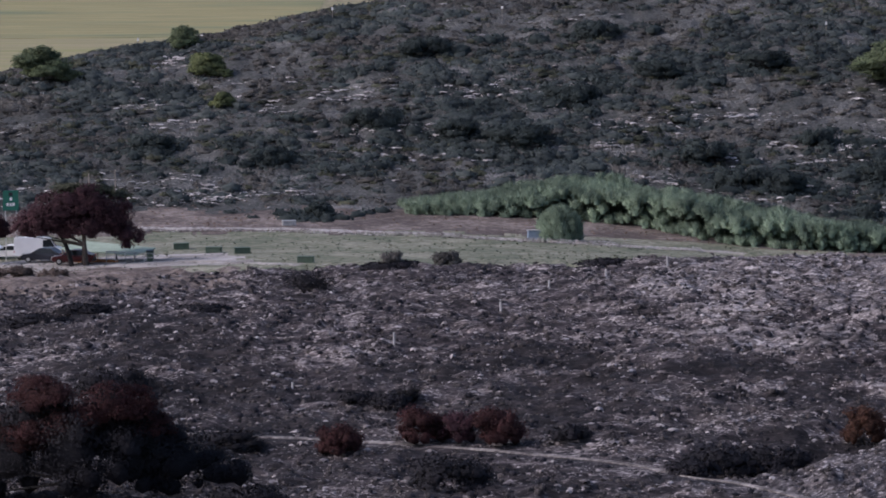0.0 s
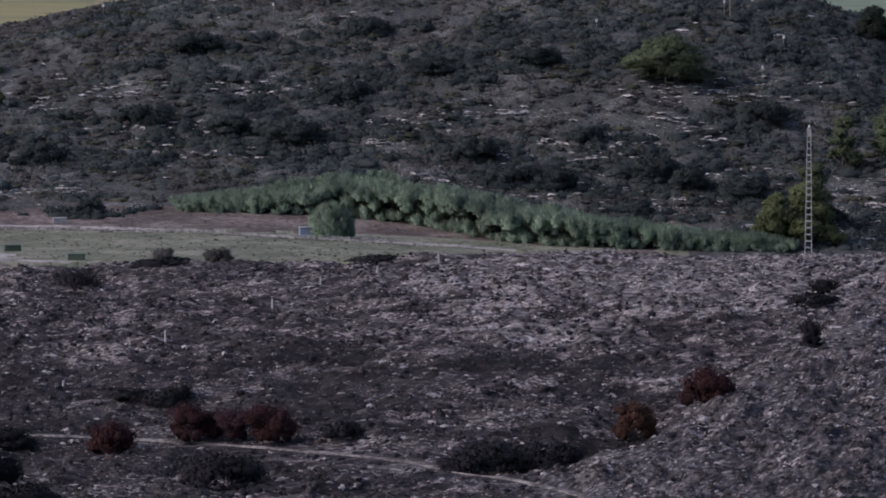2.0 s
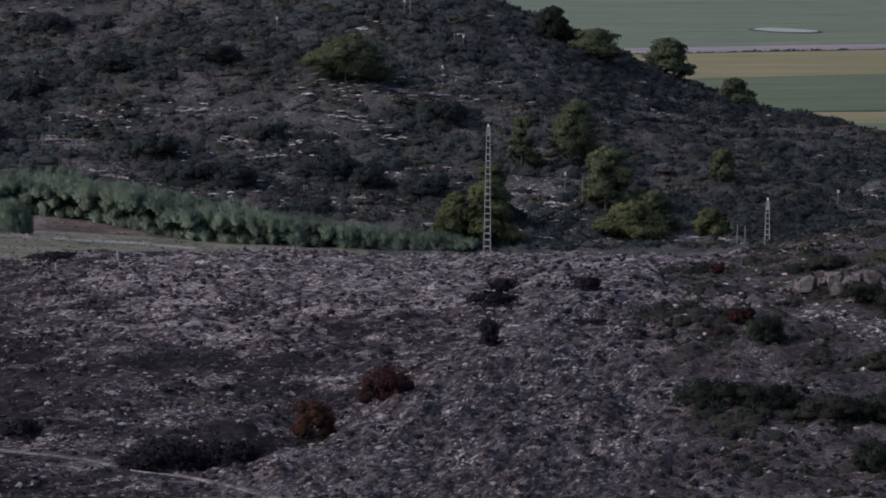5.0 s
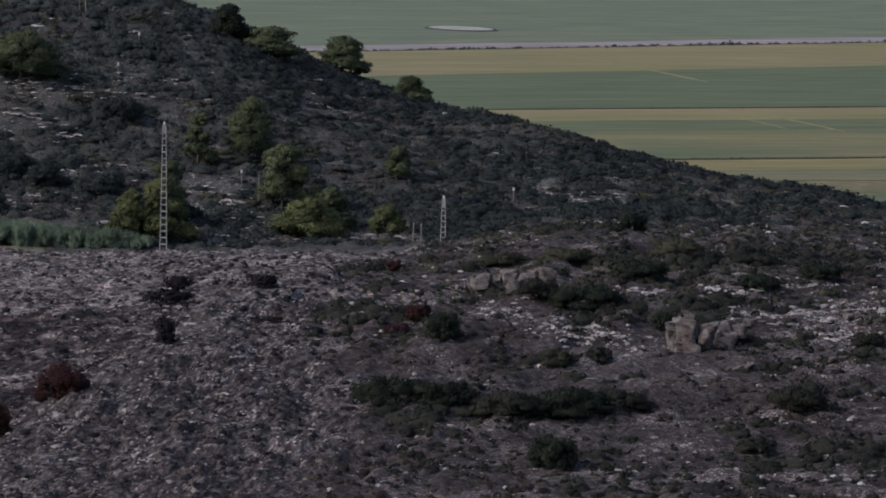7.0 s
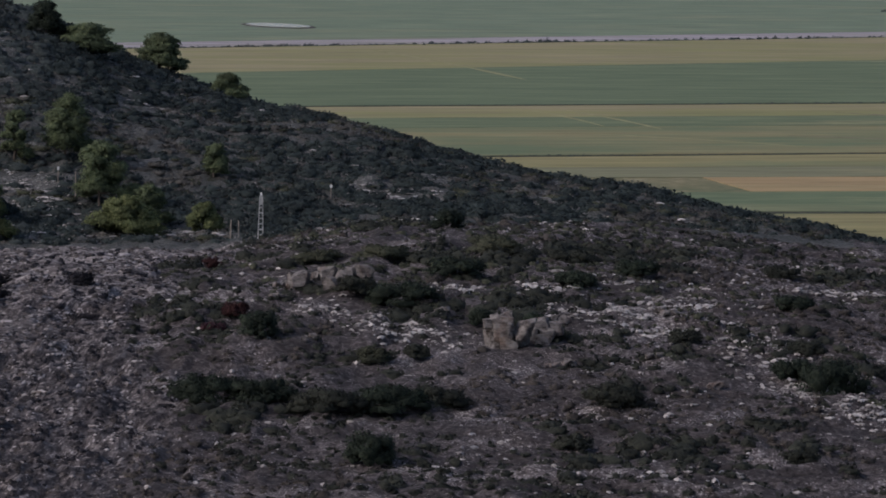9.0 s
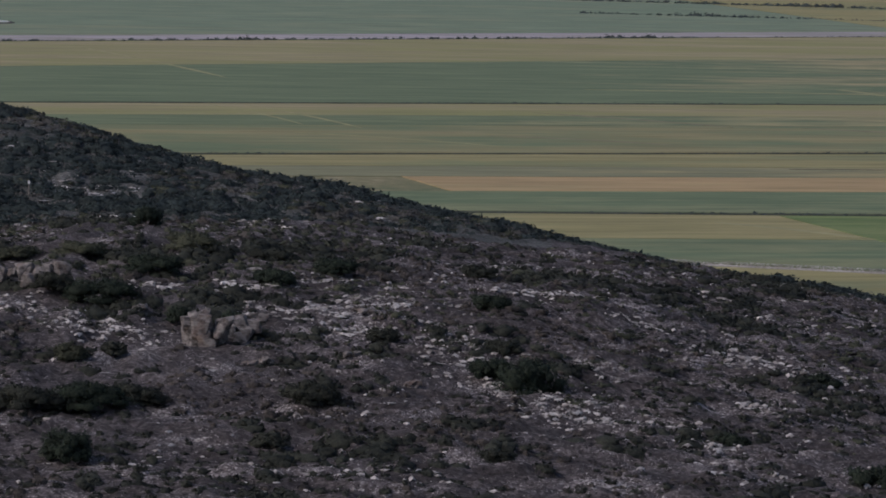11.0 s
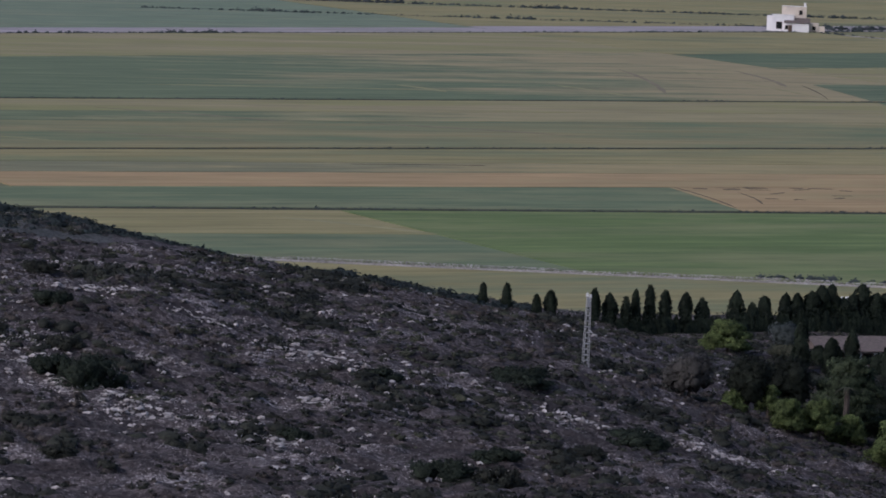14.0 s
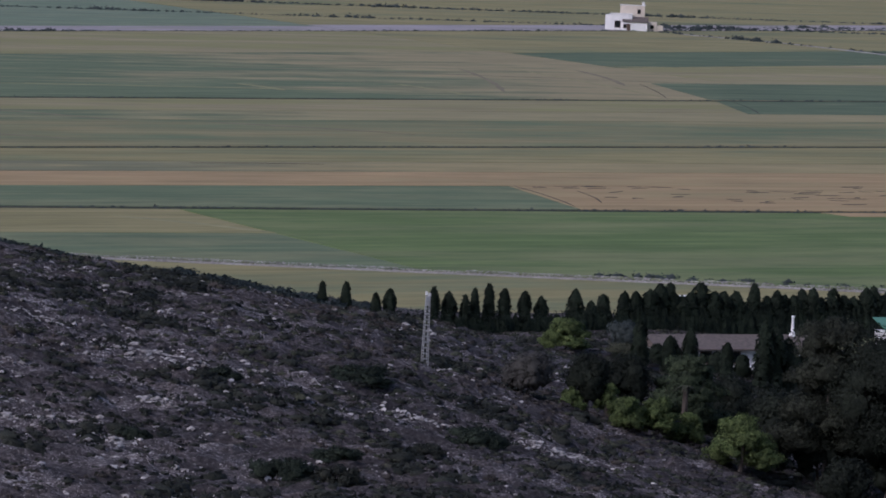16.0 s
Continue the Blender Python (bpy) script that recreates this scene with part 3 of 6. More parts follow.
parcel(C_TAN, 120, 530, lambda x: ditch_b(x) + 95.5, lambda x: ditch_a(x) - 2, "pinkish tan stubble strip")
parcel(C_DARK, 515.5, 900, lambda x: ditch_b(x) + 90, lambda x: ditch_a(x) - 2, "dark green crop", -16, 0.14)
parcel(C_FADE_A, 120, 560, lambda x: ditch_a(x) + 2, lambda x: far_track(x) - 102, "wide blue-green crop")
parcel(C_DARK, 534, 900, lambda x: ditch_a(x) + 2, lambda x: ditch_a(x) + 62, "dark green crop", -17, 0.14)
parcel(C_TAN, 560.5, E, lambda x: ditch_a(x) + 2, lambda x: far_track(x) - 172.5, "pinkish tan stubble")
parcel(C_TAN, 120, 560, lambda x: far_track(x) - 101.5, lambda x: far_track(x) - 4, "tan stubble below the far track")
parcel(C_OLIVE, 560.5, E, lambda x: far_track(x) - 109.5, lambda x: far_track(x) - 4, "olive pasture below the far track")
parcel(C_DARK, 560.5, E, lambda x: far_track(x) - 172, lambda x: far_track(x) - 110, "dark green crop strip")
parcel(C_TEAL, 60, 560, lambda x: far_track(x) + 25, far_edge, "wide pale green field")
parcel(C_OLIVE, 560.5, E, lambda x: far_track(x) + 32, far_edge, "distant olive pasture")
parcel(C_FALLOW, 60, 560, lambda x: far_track(x) + 1.5, lambda x: far_track(x) + 24.5, "mauve-grey fallow strip beside the far track")
parcel(C_FALLOW, 560.5, E, lambda x: far_track(x) + 1.5, lambda x: far_track(x) + 31, "mauve-grey fallow round the farmhouse")
# seen past the other end of the scrub hill
parcel(C_TAN, W, -40, lambda x: 800, lambda x: 1210, "pale tan stubble")
parcel(C_OLIVE, W, -40, lambda x: 1212, lambda x: 1500, "pale olive field")
parcel(C_TEAL, W, 59, lambda x: 1502, lambda x: 1900, "distant blue-green field")


def hedge_line(name, f, x0, x1, step, size, mat, label, seed, width=1.0, gap=0.35):
    gen = np.random.default_rng(seed)
    x = np.arange(x0, x1, step) + gen.uniform(-step, step, len(np.arange(x0, x1, step)))
    keep = vnoise(x, x * 0 + seed, 30, seed) > gap
    x = x[keep]
    y = np.array([f(v) for v in x]) + gen.normal(size=len(x)) * width * 0.5
    s = size * gen.uniform(0.3, 1.2, len(x)) ** 1.5 * (0.35 + 1.3 * vnoise(x, y, 26, seed + 3) ** 2)
    return scatter(name, np.stack([x, y, 0 * x], 1), s + 0.15, s * 0.8 + 0.1, 9, mat, label, "hedge", seed, 0.3)


M_DITCH = plain_mat("dark_ditch_weeds", (0.05, 0.055, 0.04), 0.95, 0, 0.4, 0.3)


def ditch(f, x0, x1, width, label):
    bm = bmesh.new()
    n = 60
    rows = [[bm.verts.new((x, f(x) + o, z)) for o, z in ((-width, 0.02), (-width * 0.6, 0.16), (width * 0.6, 0.16), (width, 0.02))] for x in (x0 + (x1 - x0) * i / n for i in range(n + 1))]
    for a, b in zip(rows, rows[1:]):
        for k in range(3):
            bm.faces.new((a[k], b[k], b[k + 1], a[k + 1]))
    bmesh.ops.recalc_face_normals(bm, faces=bm.faces)
    return tagged(part("ditch", bm, M_DITCH, None), label, "ditch", "", "structure")


for f, w in ((ditch_a, 0.9), (ditch_b, 0.9), (ditch_c, 1.0), (lambda x: far_track(x) - 3, 1.3)):
    ditch(f, 110, 900, w, "dark weedy ditch between fields")
hedge_line("ditch_hedge", ditch_a, 120, 900, 0.6, 0.36, M_SCRUB, "dark weeds growing along a field ditch", 41, gap=0.05)
hedge_line("ditch_hedge", ditch_b, 120, 900, 0.6, 0.42, M_SCRUB, "dark weeds growing along a field ditch", 42, gap=0.02)
hedge_line("ditch_hedge", ditch_c, 120, 900, 0.6, 0.55, M_SCRUB, "dark reeds growing along a field ditch", 43, gap=0.15)
hedge_line("track_hedge", lambda x: far_track(x) - 2, 120, 900, 0.8, 1.0, M_SCRUB, "dark scrub along the far track", 44, 2, 0.2)
hedge_line("far_tree_line", lambda x: line(x, (560, 1385), (760, 1330)), 330, 1000, 0.6, 1.5, M_SCRUB, "dark line of low trees on the far plain", 45, 3, 0.0)


# wheel tracks and gaps in the crops
M_TRAMLINE = plain_mat("pale_wheel_track", (0.262, 0.245, 0.128), 0.95, 0, 0.2, 0.2)
M_FURROW = plain_mat("dull_grey_brown_soil", (0.2, 0.175, 0.115), 0.95, 0, 0.2, 0.2)
M_GAP = plain_mat("dark_wet_gap", (0.05, 0.045, 0.036), 0.95, 0, 0.35, 0.4)


def streak(p, q, width, mat, label, bend=0.0):
    """A narrow strip lying on the fields from p to q."""
    bm = bmesh.new()
    (ax, ay), (bx, by) = p, q
    d = Vector((bx - ax, by - ay, 0)).normalized()
    s = Vector((-d.y, d.x, 0))
    n = 24
    rows = []
    for i in range(n + 1):
        t = i / n
        c = Vector((ax, ay, 0)).lerp(Vector((bx, by, 0)), t) + s * bend * math.sin(math.pi * t)
        w = width * (0.5 + 0.9 * float(vnoise(np.array([c.x]), np.array([c.y]), 9, 3)[0])) * min(1, 6 * t + 0.15, 6 * (1 - t) + 0.15)
        rows.append([bm.verts.new((c + s * w * k).to_tuple()[:2] + (z,)) for k, z in ((-1, 0.05), (-0.7, 0.165), (0.7, 0.165), (1, 0.05))])
    for r0, r1 in zip(rows, rows[1:]):
        for k in range(3):
            bm.faces.new((r0[k], r0[k + 1], r1[k + 1], r1[k]))
    bmesh.ops.recalc_face_normals(bm, faces=bm.faces)
    return tagged(part("crop_streak", bm, mat, None), label, "field", "streaks in the fields", "structure")


for p, q, w in (((241.5, 854.0), (247.5, 791.4), 0.7), ((233.5, 854.0), (238.0, 800.0), 0.5), ((254.4, 1068.0), (262.0, 944.6), 0.8), ((522.3, 1007.4), (507.3, 893.0), 0.7), ((452.8, 930.2), (453.9, 894.0), 1.0),
                ((407.3, 924.0), (410.1, 901.5), 1.6), ((246, 604.0), (261.8, 577), 1.6), ((340.0, 915.0), (420.0, 905.0), 1.2), ((560.0, 1020.0), (640.0, 1012.0), 1.5), ((230.0, 780.0), (262.0, 748.0), 0.7)):
    streak(p, q, w, M_TRAMLINE, "pale wheel track through the crop", 1.5)
gen = np.random.default_rng(88)
for k in range(46):
    u = gen.uniform(0, 1)
    x, y = 342 + 74 * u + gen.normal() * 2, 647 + gen.choice([-19, -10, 0, 5]) + 6 * math.sin(u * 7) + gen.normal() * 1.5
    y = min(max(y, 618), 655)
    streak((x, y), (x + gen.uniform(1.5, 5.5), y + gen.normal() * 1.2), gen.uniform(0.35, 0.85), M_GAP, "dark wet gap in the orange stubble", gen.normal() * 0.4)
for p, q in (((343.0, 656.0), (335.2, 618.0)), ((350.5, 646.0), (343.5, 624.0)), ((520.5, 883.0), (502.2, 838.0)), ((528.7, 943.0), (505.6, 888.0)), ((300.0, 700.0), (326.0, 698.5))):
    streak(p, q, 0.2, M_GAP, "dark furrow between crops", 0.8)
for p, q, w in (((505.0, 1000.0), (470.0, 905.0), 0.8), ((540.0, 1000.0), (520.0, 935.0), 0.9), ((430.0, 990.0), (560.0, 945.0), 0.9), ((300.0, 838.0), (330.0, 800.0), 0.9), ((345.0, 800.0), (380.0, 770.0), 1.0), ((268.0, 775.0), (300.0, 752.0), 0.8)):
    streak(p, q, w, M_FURROW, "dull grey-brown furrow across the stubble", 2.0)
hedge_line("field_weeds", lambda x: 515 - 0.51 * (x - 266) + 12, 268, 330, 0.9, 0.9, M_SCRUB, "dark weeds along the field wall", 46, 2, 0.55)
hedge_line("far_tree_line", lambda x: line(x, (480, 1300), (690, 1255)), 480, 1000, 0.9, 1.4, M_SCRUB, "dark line of low bushes on the far plain", 47, 3, 0.05)
hedge_line("track_hedge", lambda x: line(x, (690, 1204), (712, 1092)) + 6, 688, 712, 0.3, 1.5, M_SCRUB, "dark thicket beside the farm track", 48, 9, 0.1)
hedge_line("track_hedge", lambda x: far_track(x) + 8, 690, 900, 0.6, 1.5, M_SCRUB, "dark thicket behind the farmhouse", 49, 10, 0.2)


# ---------------------------------------------------------------- scrub, stones and burnt ground
def cover_far_hill():
    ledges = tuple((x, y, 1.5 * u, 1.3 * v) for x, y, u, v in LEDGES_WEST + LEDGES_EAST)
    x, y, gen = sector(38000, -9, 26, 450, 600, 101)
    a, d = polar(x, y)
    u = gen.uniform(0, 1, len(x))
    rocky = stony(x, y, ledges)
    ok = (land(x, y) > 1.0) & ~near_hill(x, y) & ~((d < 464) & (a < 7))
    bare = fbm(x * 0.5, y * 1.4, 14, 51)
    strew = np.clip((fbm(x * 0.3, y * 1.1, 9, 53) - 0.5) * 5, 0, 1) * np.clip((535 - d) / 25, 0.1, 1) * np.clip(9.0 - a + 3 * (d < 468), 0.05, 1)
    bush = ok & (u < np.clip((0.62 - bare) * 3.0 + 0.42 - 1.0 * rocky - 0.4 * strew + 0.25 * (a > 8.5), 0.1, 0.85))
    bx, by = x[bush], y[bush]
    clump = fbm(bx, by, 13, 77)
    r = (0.65 + 0.9 * gen.uniform(0, 1, len(bx)) ** 2) * (0.5 + 1.2 * clump)
    kind = clump + 0.25 * (fbm(bx, by, 40, 88) - 0.5) + gen.normal(size=len(bx)) * 0.05
    # past bearing 8 the flank's shade is painted in with more, darker scrub
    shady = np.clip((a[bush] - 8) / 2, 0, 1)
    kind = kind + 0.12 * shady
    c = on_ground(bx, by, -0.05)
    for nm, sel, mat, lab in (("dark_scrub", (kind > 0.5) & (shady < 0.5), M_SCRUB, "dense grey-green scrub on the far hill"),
                              ("shady_scrub", (kind > 0.5) & (shady >= 0.5), M_FARBUSH, "dense blue-green scrub on the far hill's flank, darkened to stand for shade"),
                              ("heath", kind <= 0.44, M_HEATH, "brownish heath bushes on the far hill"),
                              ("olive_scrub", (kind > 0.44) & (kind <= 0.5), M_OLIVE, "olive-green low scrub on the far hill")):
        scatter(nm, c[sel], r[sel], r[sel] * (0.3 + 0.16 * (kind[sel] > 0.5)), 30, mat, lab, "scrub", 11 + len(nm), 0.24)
    x, y, gen = sector(36000, -9, 26, 450, 600, 107)
    a, d = polar(x, y)
    ok = (land(x, y) > 1.0) & ~near_hill(x, y) & ~((d < 464) & (a < 7)) & (gen.uniform(0, 1, len(x)) > 0.9 * stony(x, y, ledges)) & (fbm(x, y, 4, 57) < 0.6)
    x, y = x[ok], y[ok]
    r = gen.uniform(0.35, 0.85, len(x))
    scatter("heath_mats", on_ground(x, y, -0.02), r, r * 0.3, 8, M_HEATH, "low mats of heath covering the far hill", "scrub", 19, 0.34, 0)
    x, y, gen = sector(110000, -9, 26, 450, 600, 105)
    a, d = polar(x, y)
    ok = (land(x, y) > 1.0) & ~near_hill(x, y) & ~((d < 462) & (a < 7))
    strew = np.clip((fbm(x * 0.3, y * 1.1, 9, 53) - 0.5) * 5, 0, 1) * np.clip((535 - d) / 25, 0.1, 1) * np.clip(9.0 - a + 3 * (d < 468), 0.05, 1)
    st = ok & (gen.uniform(0, 1, len(x)) < np.clip(0.95 * stony(x, y, ledges) ** 1.2 + 0.4 * strew, 0.006, 0.95))
    sx, sy = x[st], y[st]
    size = 0.1 + 0.32 * gen.uniform(0, 1, len(sx)) ** 3
    rocks("limestone_outcrops", on_ground(sx, sy, 0.1), size, 0.5, M_ROCK, "pale limestone ledges and stones on the far hill", 12, 2.2)


WIDE_RUBBLE = tuple((x, y, 1.5 * u, 1.4 * v) for x, y, u, v in RUBBLE)


def cover_near_hill():
    x, y, gen = sector(60000, 8, 37, 236, 520, 102)
    a, d = polar(x, y)
    u = gen.uniform(0, 1, len(x))
    ok = ~burnt(x, y) & (land(x, y) > 0.3) & (near_hill(x, y) | (a > 21))
    rocky = stony(x, y, WIDE_RUBBLE)
    bare = fbm(x, y, 9, 61)
    heathy = np.clip((a - 15) / 6, 0, 1) * np.clip((d - 290) / 30, 0, 1)
    shrub = ok & (u < np.clip((0.56 - bare) * 3.2 + 0.45 - 0.75 * rocky + 0.3 * heathy + 0.3 * ((d > 314) & (a < 19)) + 0.35 * (a > 25), 0.08, 0.92))
    bx, by = x[shrub], y[shrub]
    clump = fbm(bx, by, 8, 71)
    r = (0.22 + 0.5 * gen.uniform(0, 1, len(bx)) ** 2) * (0.5 + 1.1 * clump) * (1 + 0.8 * np.clip((clump - 0.56) * 8, 0, 1))
    kind = fbm(bx, by, 16, 66) + 0.35 * (clump - 0.5) + gen.normal(size=len(bx)) * 0.07
    c = on_ground(bx, by, -0.03)
    crest = d[shrub] > 322 - 0.8 * (a[shrub] - 12)
    for nm, sel, mat, lab in (("low_scrub", (kind > 0.56) | (clump > 0.63) | ((kind > 0.42) & ~crest & (heathy[shrub] < 0.25)), M_LOWSCRUB, "dark green low scrub between limestone rocks"),
                              ("low_heath", ((kind <= 0.4) | ((kind <= 0.44) & (heathy[shrub] >= 0.25))) & (clump <= 0.63), M_LOWHEATH, "purplish-brown low heath between limestone rocks"),
                              ("low_olive_scrub", (kind > 0.4) & (kind <= 0.56) & (clump <= 0.63) & (crest | (heathy[shrub] >= 0.25)) & ((kind > 0.44) | (heathy[shrub] < 0.25)) & ~((kind > 0.42) & ~crest & (heathy[shrub] < 0.25)), M_OLIVE, "olive-green low scrub on the stony crest")):
        scatter(nm, c[sel], r[sel], r[sel] * (0.62 - 0.2 * np.clip((a[shrub][sel] - 18) / 3, 0, 1)), 15, mat, lab, "scrub", 31 + len(nm), 0.26)
    x, y, gen = sector(330000, 8, 37, 236, 440, 106)
    a, d = polar(x, y)
    ok = ~burnt(x, y) & (land(x, y) > 0.3) & (near_hill(x, y) | (a > 21))
    base = np.clip((fbm(x, y, 6, 63) - 0.54) * 0.9, 0.008, 0.12) * np.clip((31 - a) / 5, 0.2, 1)
    st = ok & (gen.uniform(0, 1, len(x)) < base + 0.85 * stony(x, y, WIDE_RUBBLE) ** 1.1)
    sx, sy = x[st], y[st]
    size = 0.05 + 0.26 * gen.uniform(0, 1, len(sx)) ** 3.5
    rocks("limestone_rubble", on_ground(sx, sy, 0.02), size, 0.75, M_RUBBLE, "pale limestone rubble on the near hill", 13, 1.3)


def cover_burnt():
    x, y, gen = sector(125000, -8, 14, 236, 395, 103)
    ok = burnt(x, y) & (off_path(x, y) > 0.05)
    x, y = x[ok], y[ok]
    u = gen.uniform(0, 1, len(x))
    dark = fbm(x, y * 0.7, 9, 91)
    high, across, up = spur(x, y)
    # streaks of stone that run down the spur
    band = np.where(across > 0, fbm(across * 1.6, up * 0.3, 5, 97), 0.5)
    dark = dark + 0.9 * (0.5 - band)
    tuft = u < 0.13 * np.clip(1.25 - 1.4 * (dark - 0.5) - 0.3, 0.3, 1)
    tx, ty = x[tuft], y[tuft]
    r = 0.14 + 0.3 * gen.uniform(0, 1, len(tx)) ** 2
    scatter("scorched_tussocks", on_ground(tx, ty, -0.02), r, r * 0.8, 9, M_TUFT, "ash-grey scorched tussocks on the burnt slope", "burnt scrub", 17, 0.2, 1)
    ch = (u > 0.7) & (u < 0.7 + np.clip((dark - 0.4) * 0.5, 0.012, 0.12))
    cx, cy = x[ch], y[ch]
    r = 0.14 + 0.38 * gen.uniform(0, 1, len(cx)) ** 2
    scatter("charred_scrub", on_ground(cx, cy, -0.02), r, r * 0.8, 9, M_CHAR, "black charred scrub stumps on the burnt slope", "burnt scrub", 18, 0.18, 1)
    a, d = polar(x, y)
    top = np.clip((d - 318) / 20, 0, 1) * np.clip((a - 2) / 2, 0, 1)
    pale = 1.3 * top + np.clip(across / 4, 0, 1) * np.clip((band - 0.45) * 4, 0, 1)
    cl = (u > 0.3) & (u < 0.3 + 0.3 * np.clip((0.6 - dark) * 1.5, 0.04, 0.4) * np.clip((d - 262) / 45, 0.3, 1) + 0.1 * pale + 0.2 * top)
    gx, gy = x[cl], y[cl]
    rocks("ashy_clods", on_ground(gx, gy, -0.02), 0.06 + 0.25 * gen.uniform(0, 1, len(gx)) ** 3, 0.6, M_CLOD, "pale ashy clods and tussock crowns on the burnt slope", 15, 1.5)
    st = u > 0.93 - 0.12 * fbm(x, y, 10, 95) - 0.05 * pale
    sx, sy = x[st], y[st]
    size = 0.05 + 0.3 * gen.uniform(0, 1, len(sx)) ** 4
    rocks("sooty_stones", on_ground(sx, sy, 0.0), size, 0.7, M_SCORCHED, "sooty pale stones on the burnt slope", 14, 1.15)


cover_far_hill()
cover_near_hill()
cover_burnt()


# ---------------------------------------------------------------- trees, bushes, boulders
def tube(bm, p, q, r0, r1, sides=7):
    """A tapered limb from p to q."""
    p, q = Vector(p), Vector(q)
    d = (q - p).normalized()
    a = d.orthogonal().normalized()
    b = d.cross(a)
    rings = [[bm.verts.new(c + (a * math.cos(2 * math.pi * k / sides) + b * math.sin(2 * math.pi * k / sides)) * r) for k in range(sides)]
             for c, r in ((p, r0), (q, r1))]
    for k in range(sides):
        bm.faces.new((rings[0][k], rings[0][(k + 1) % sides], rings[1][(k + 1) % sides], rings[1][k]))
    bm.faces.new(rings[0][::-1])
    bm.faces.new(rings[1])


def box(bm, x0, x1, y0, y1, z0, z1):
    v = [bm.verts.new((x, y, z)) for z in (z0, z1) for x, y in ((x0, y0), (x1, y0), (x1, y1), (x0, y1))]
    for f in ((3, 2, 1, 0), (4, 5, 6, 7), (0, 1, 5, 4), (1, 2, 6, 5), (2, 3, 7, 6), (3, 0, 4, 7)):
        bm.faces.new([v[i] for i in f])


def leaf_cloud(name, lobes, count, leaf, mat, seed, low=-0.35, solid=0.66, stretch=1.5):
    """Foliage: leafy sprigs over and just inside a set of lobes (x, y, z, rx, ry, rz)."""
    gen = np.random.default_rng(seed)
    L = np.array(lobes)
    wgt = L[:, 3] * L[:, 5]
    own = gen.choice(len(L), count, p=wgt / wgt.sum())
    d = unit(count, gen)
    d[:, 2] = np.where(d[:, 2] < low, -d[:, 2], d[:, 2])
    p = L[own, :3] + d * gen.uniform(0.62, 1.12, (count, 1)) * L[own, 3:]
    mid = L[:, :3].mean(0) - np.array([0, 0, 0.3])
    v, f = leaf_tris(p, d, leaf, gen, stretch)
    nv = np.repeat(normed(d + 0.7 * normed(p - mid) + unit(count, gen) * 0.35), 3, 0)
    if solid > 0:
        m = len(ICO_V)
        cv = ICO_V[None] * gen.uniform(0.6, 1.1, (len(L), m, 1)) * L[:, None, 3:] * solid + L[:, None, :3]
        cn = normed(ICO_V[None] + 0.7 * normed(cv - mid)).reshape(-1, 3)
        cf = ICO_F[None] + (np.arange(len(L)) * m)[:, None, None] + len(v)
        v, f, nv = np.concatenate([v, cv.reshape(-1, 3)]), np.concatenate([f, cf.reshape(-1, 3)]), np.concatenate([nv, cn])
    return mesh_from(name, v, f, mat, True, nv)


BALL = bmesh.new()
bmesh.ops.create_icosphere(BALL, subdivisions=2, radius=1)
BALL_V = np.array([v.co[:] for v in BALL.verts])
BALL_F = np.array([[v.index for v in f.verts] for f in BALL.faces])
BALL.free()


def round_lobes(w, h, base, count, gen, flat=0.55, spread=0.35):
    """Lobes that make up one crown of width w from base to h."""
    out = []
    mid, half = (base + h) / 2, (h - base) / 2
    for k in range(count):
        a = gen.uniform(0, 2 * math.pi)
        r = math.sqrt(gen.uniform(0, 1)) * w * spread
        up = gen.uniform(-0.62, 0.6) * half * math.sqrt(max(0.1, 1 - (r / (w * 0.5)) ** 2))
        r *= 1 - 0.4 * max(0.0, up / half)
        s = gen.uniform(0.1, 0.25 if spread < 0.4 else 0.19) * w
        out.append((r * math.cos(a), r * math.sin(a), mid + up, s, s, min(s * flat * 1.3, half * 0.62)))
    return out


def pine_lobes(w, h, gen):
    """A pine's crown: flat tufted tiers that overlap, widest below the middle."""
    out = []
    for k in range(11):
        v = (k + gen.uniform(0, 1)) / 11
        a = k * 2.4 + gen.uniform(-0.5, 0.5)
        reach = w * 0.34 * (1 - 0.75 * v ** 1.5) * gen.uniform(0.55, 1.1)
        size = w * gen.uniform(0.2, 0.27) * (1.1 - 0.35 * v)
        out.append((reach * math.cos(a), reach * math.sin(a), h * (0.14 + 0.73 * v), size, size, min(size * 0.7, h * 0.2)))
    return out


def sub_lobes(big, gen, each=9):
    """Breaks a few large lobes up into many small ones on their outsides."""
    out = []
    for x, y, z, rx, ry, rz in big:
        out.append((x, y, z, rx * 0.92, ry * 0.92, rz * 0.92))
        for d in unit(each, gen):
            s = gen.uniform(0.3, 0.5)
            out.append((x + d[0] * rx * 0.72, y + d[1] * ry * 0.72, z + d[2] * rz * 0.72, rx * s, ry * s, min(rx, rz) * s))
    return out


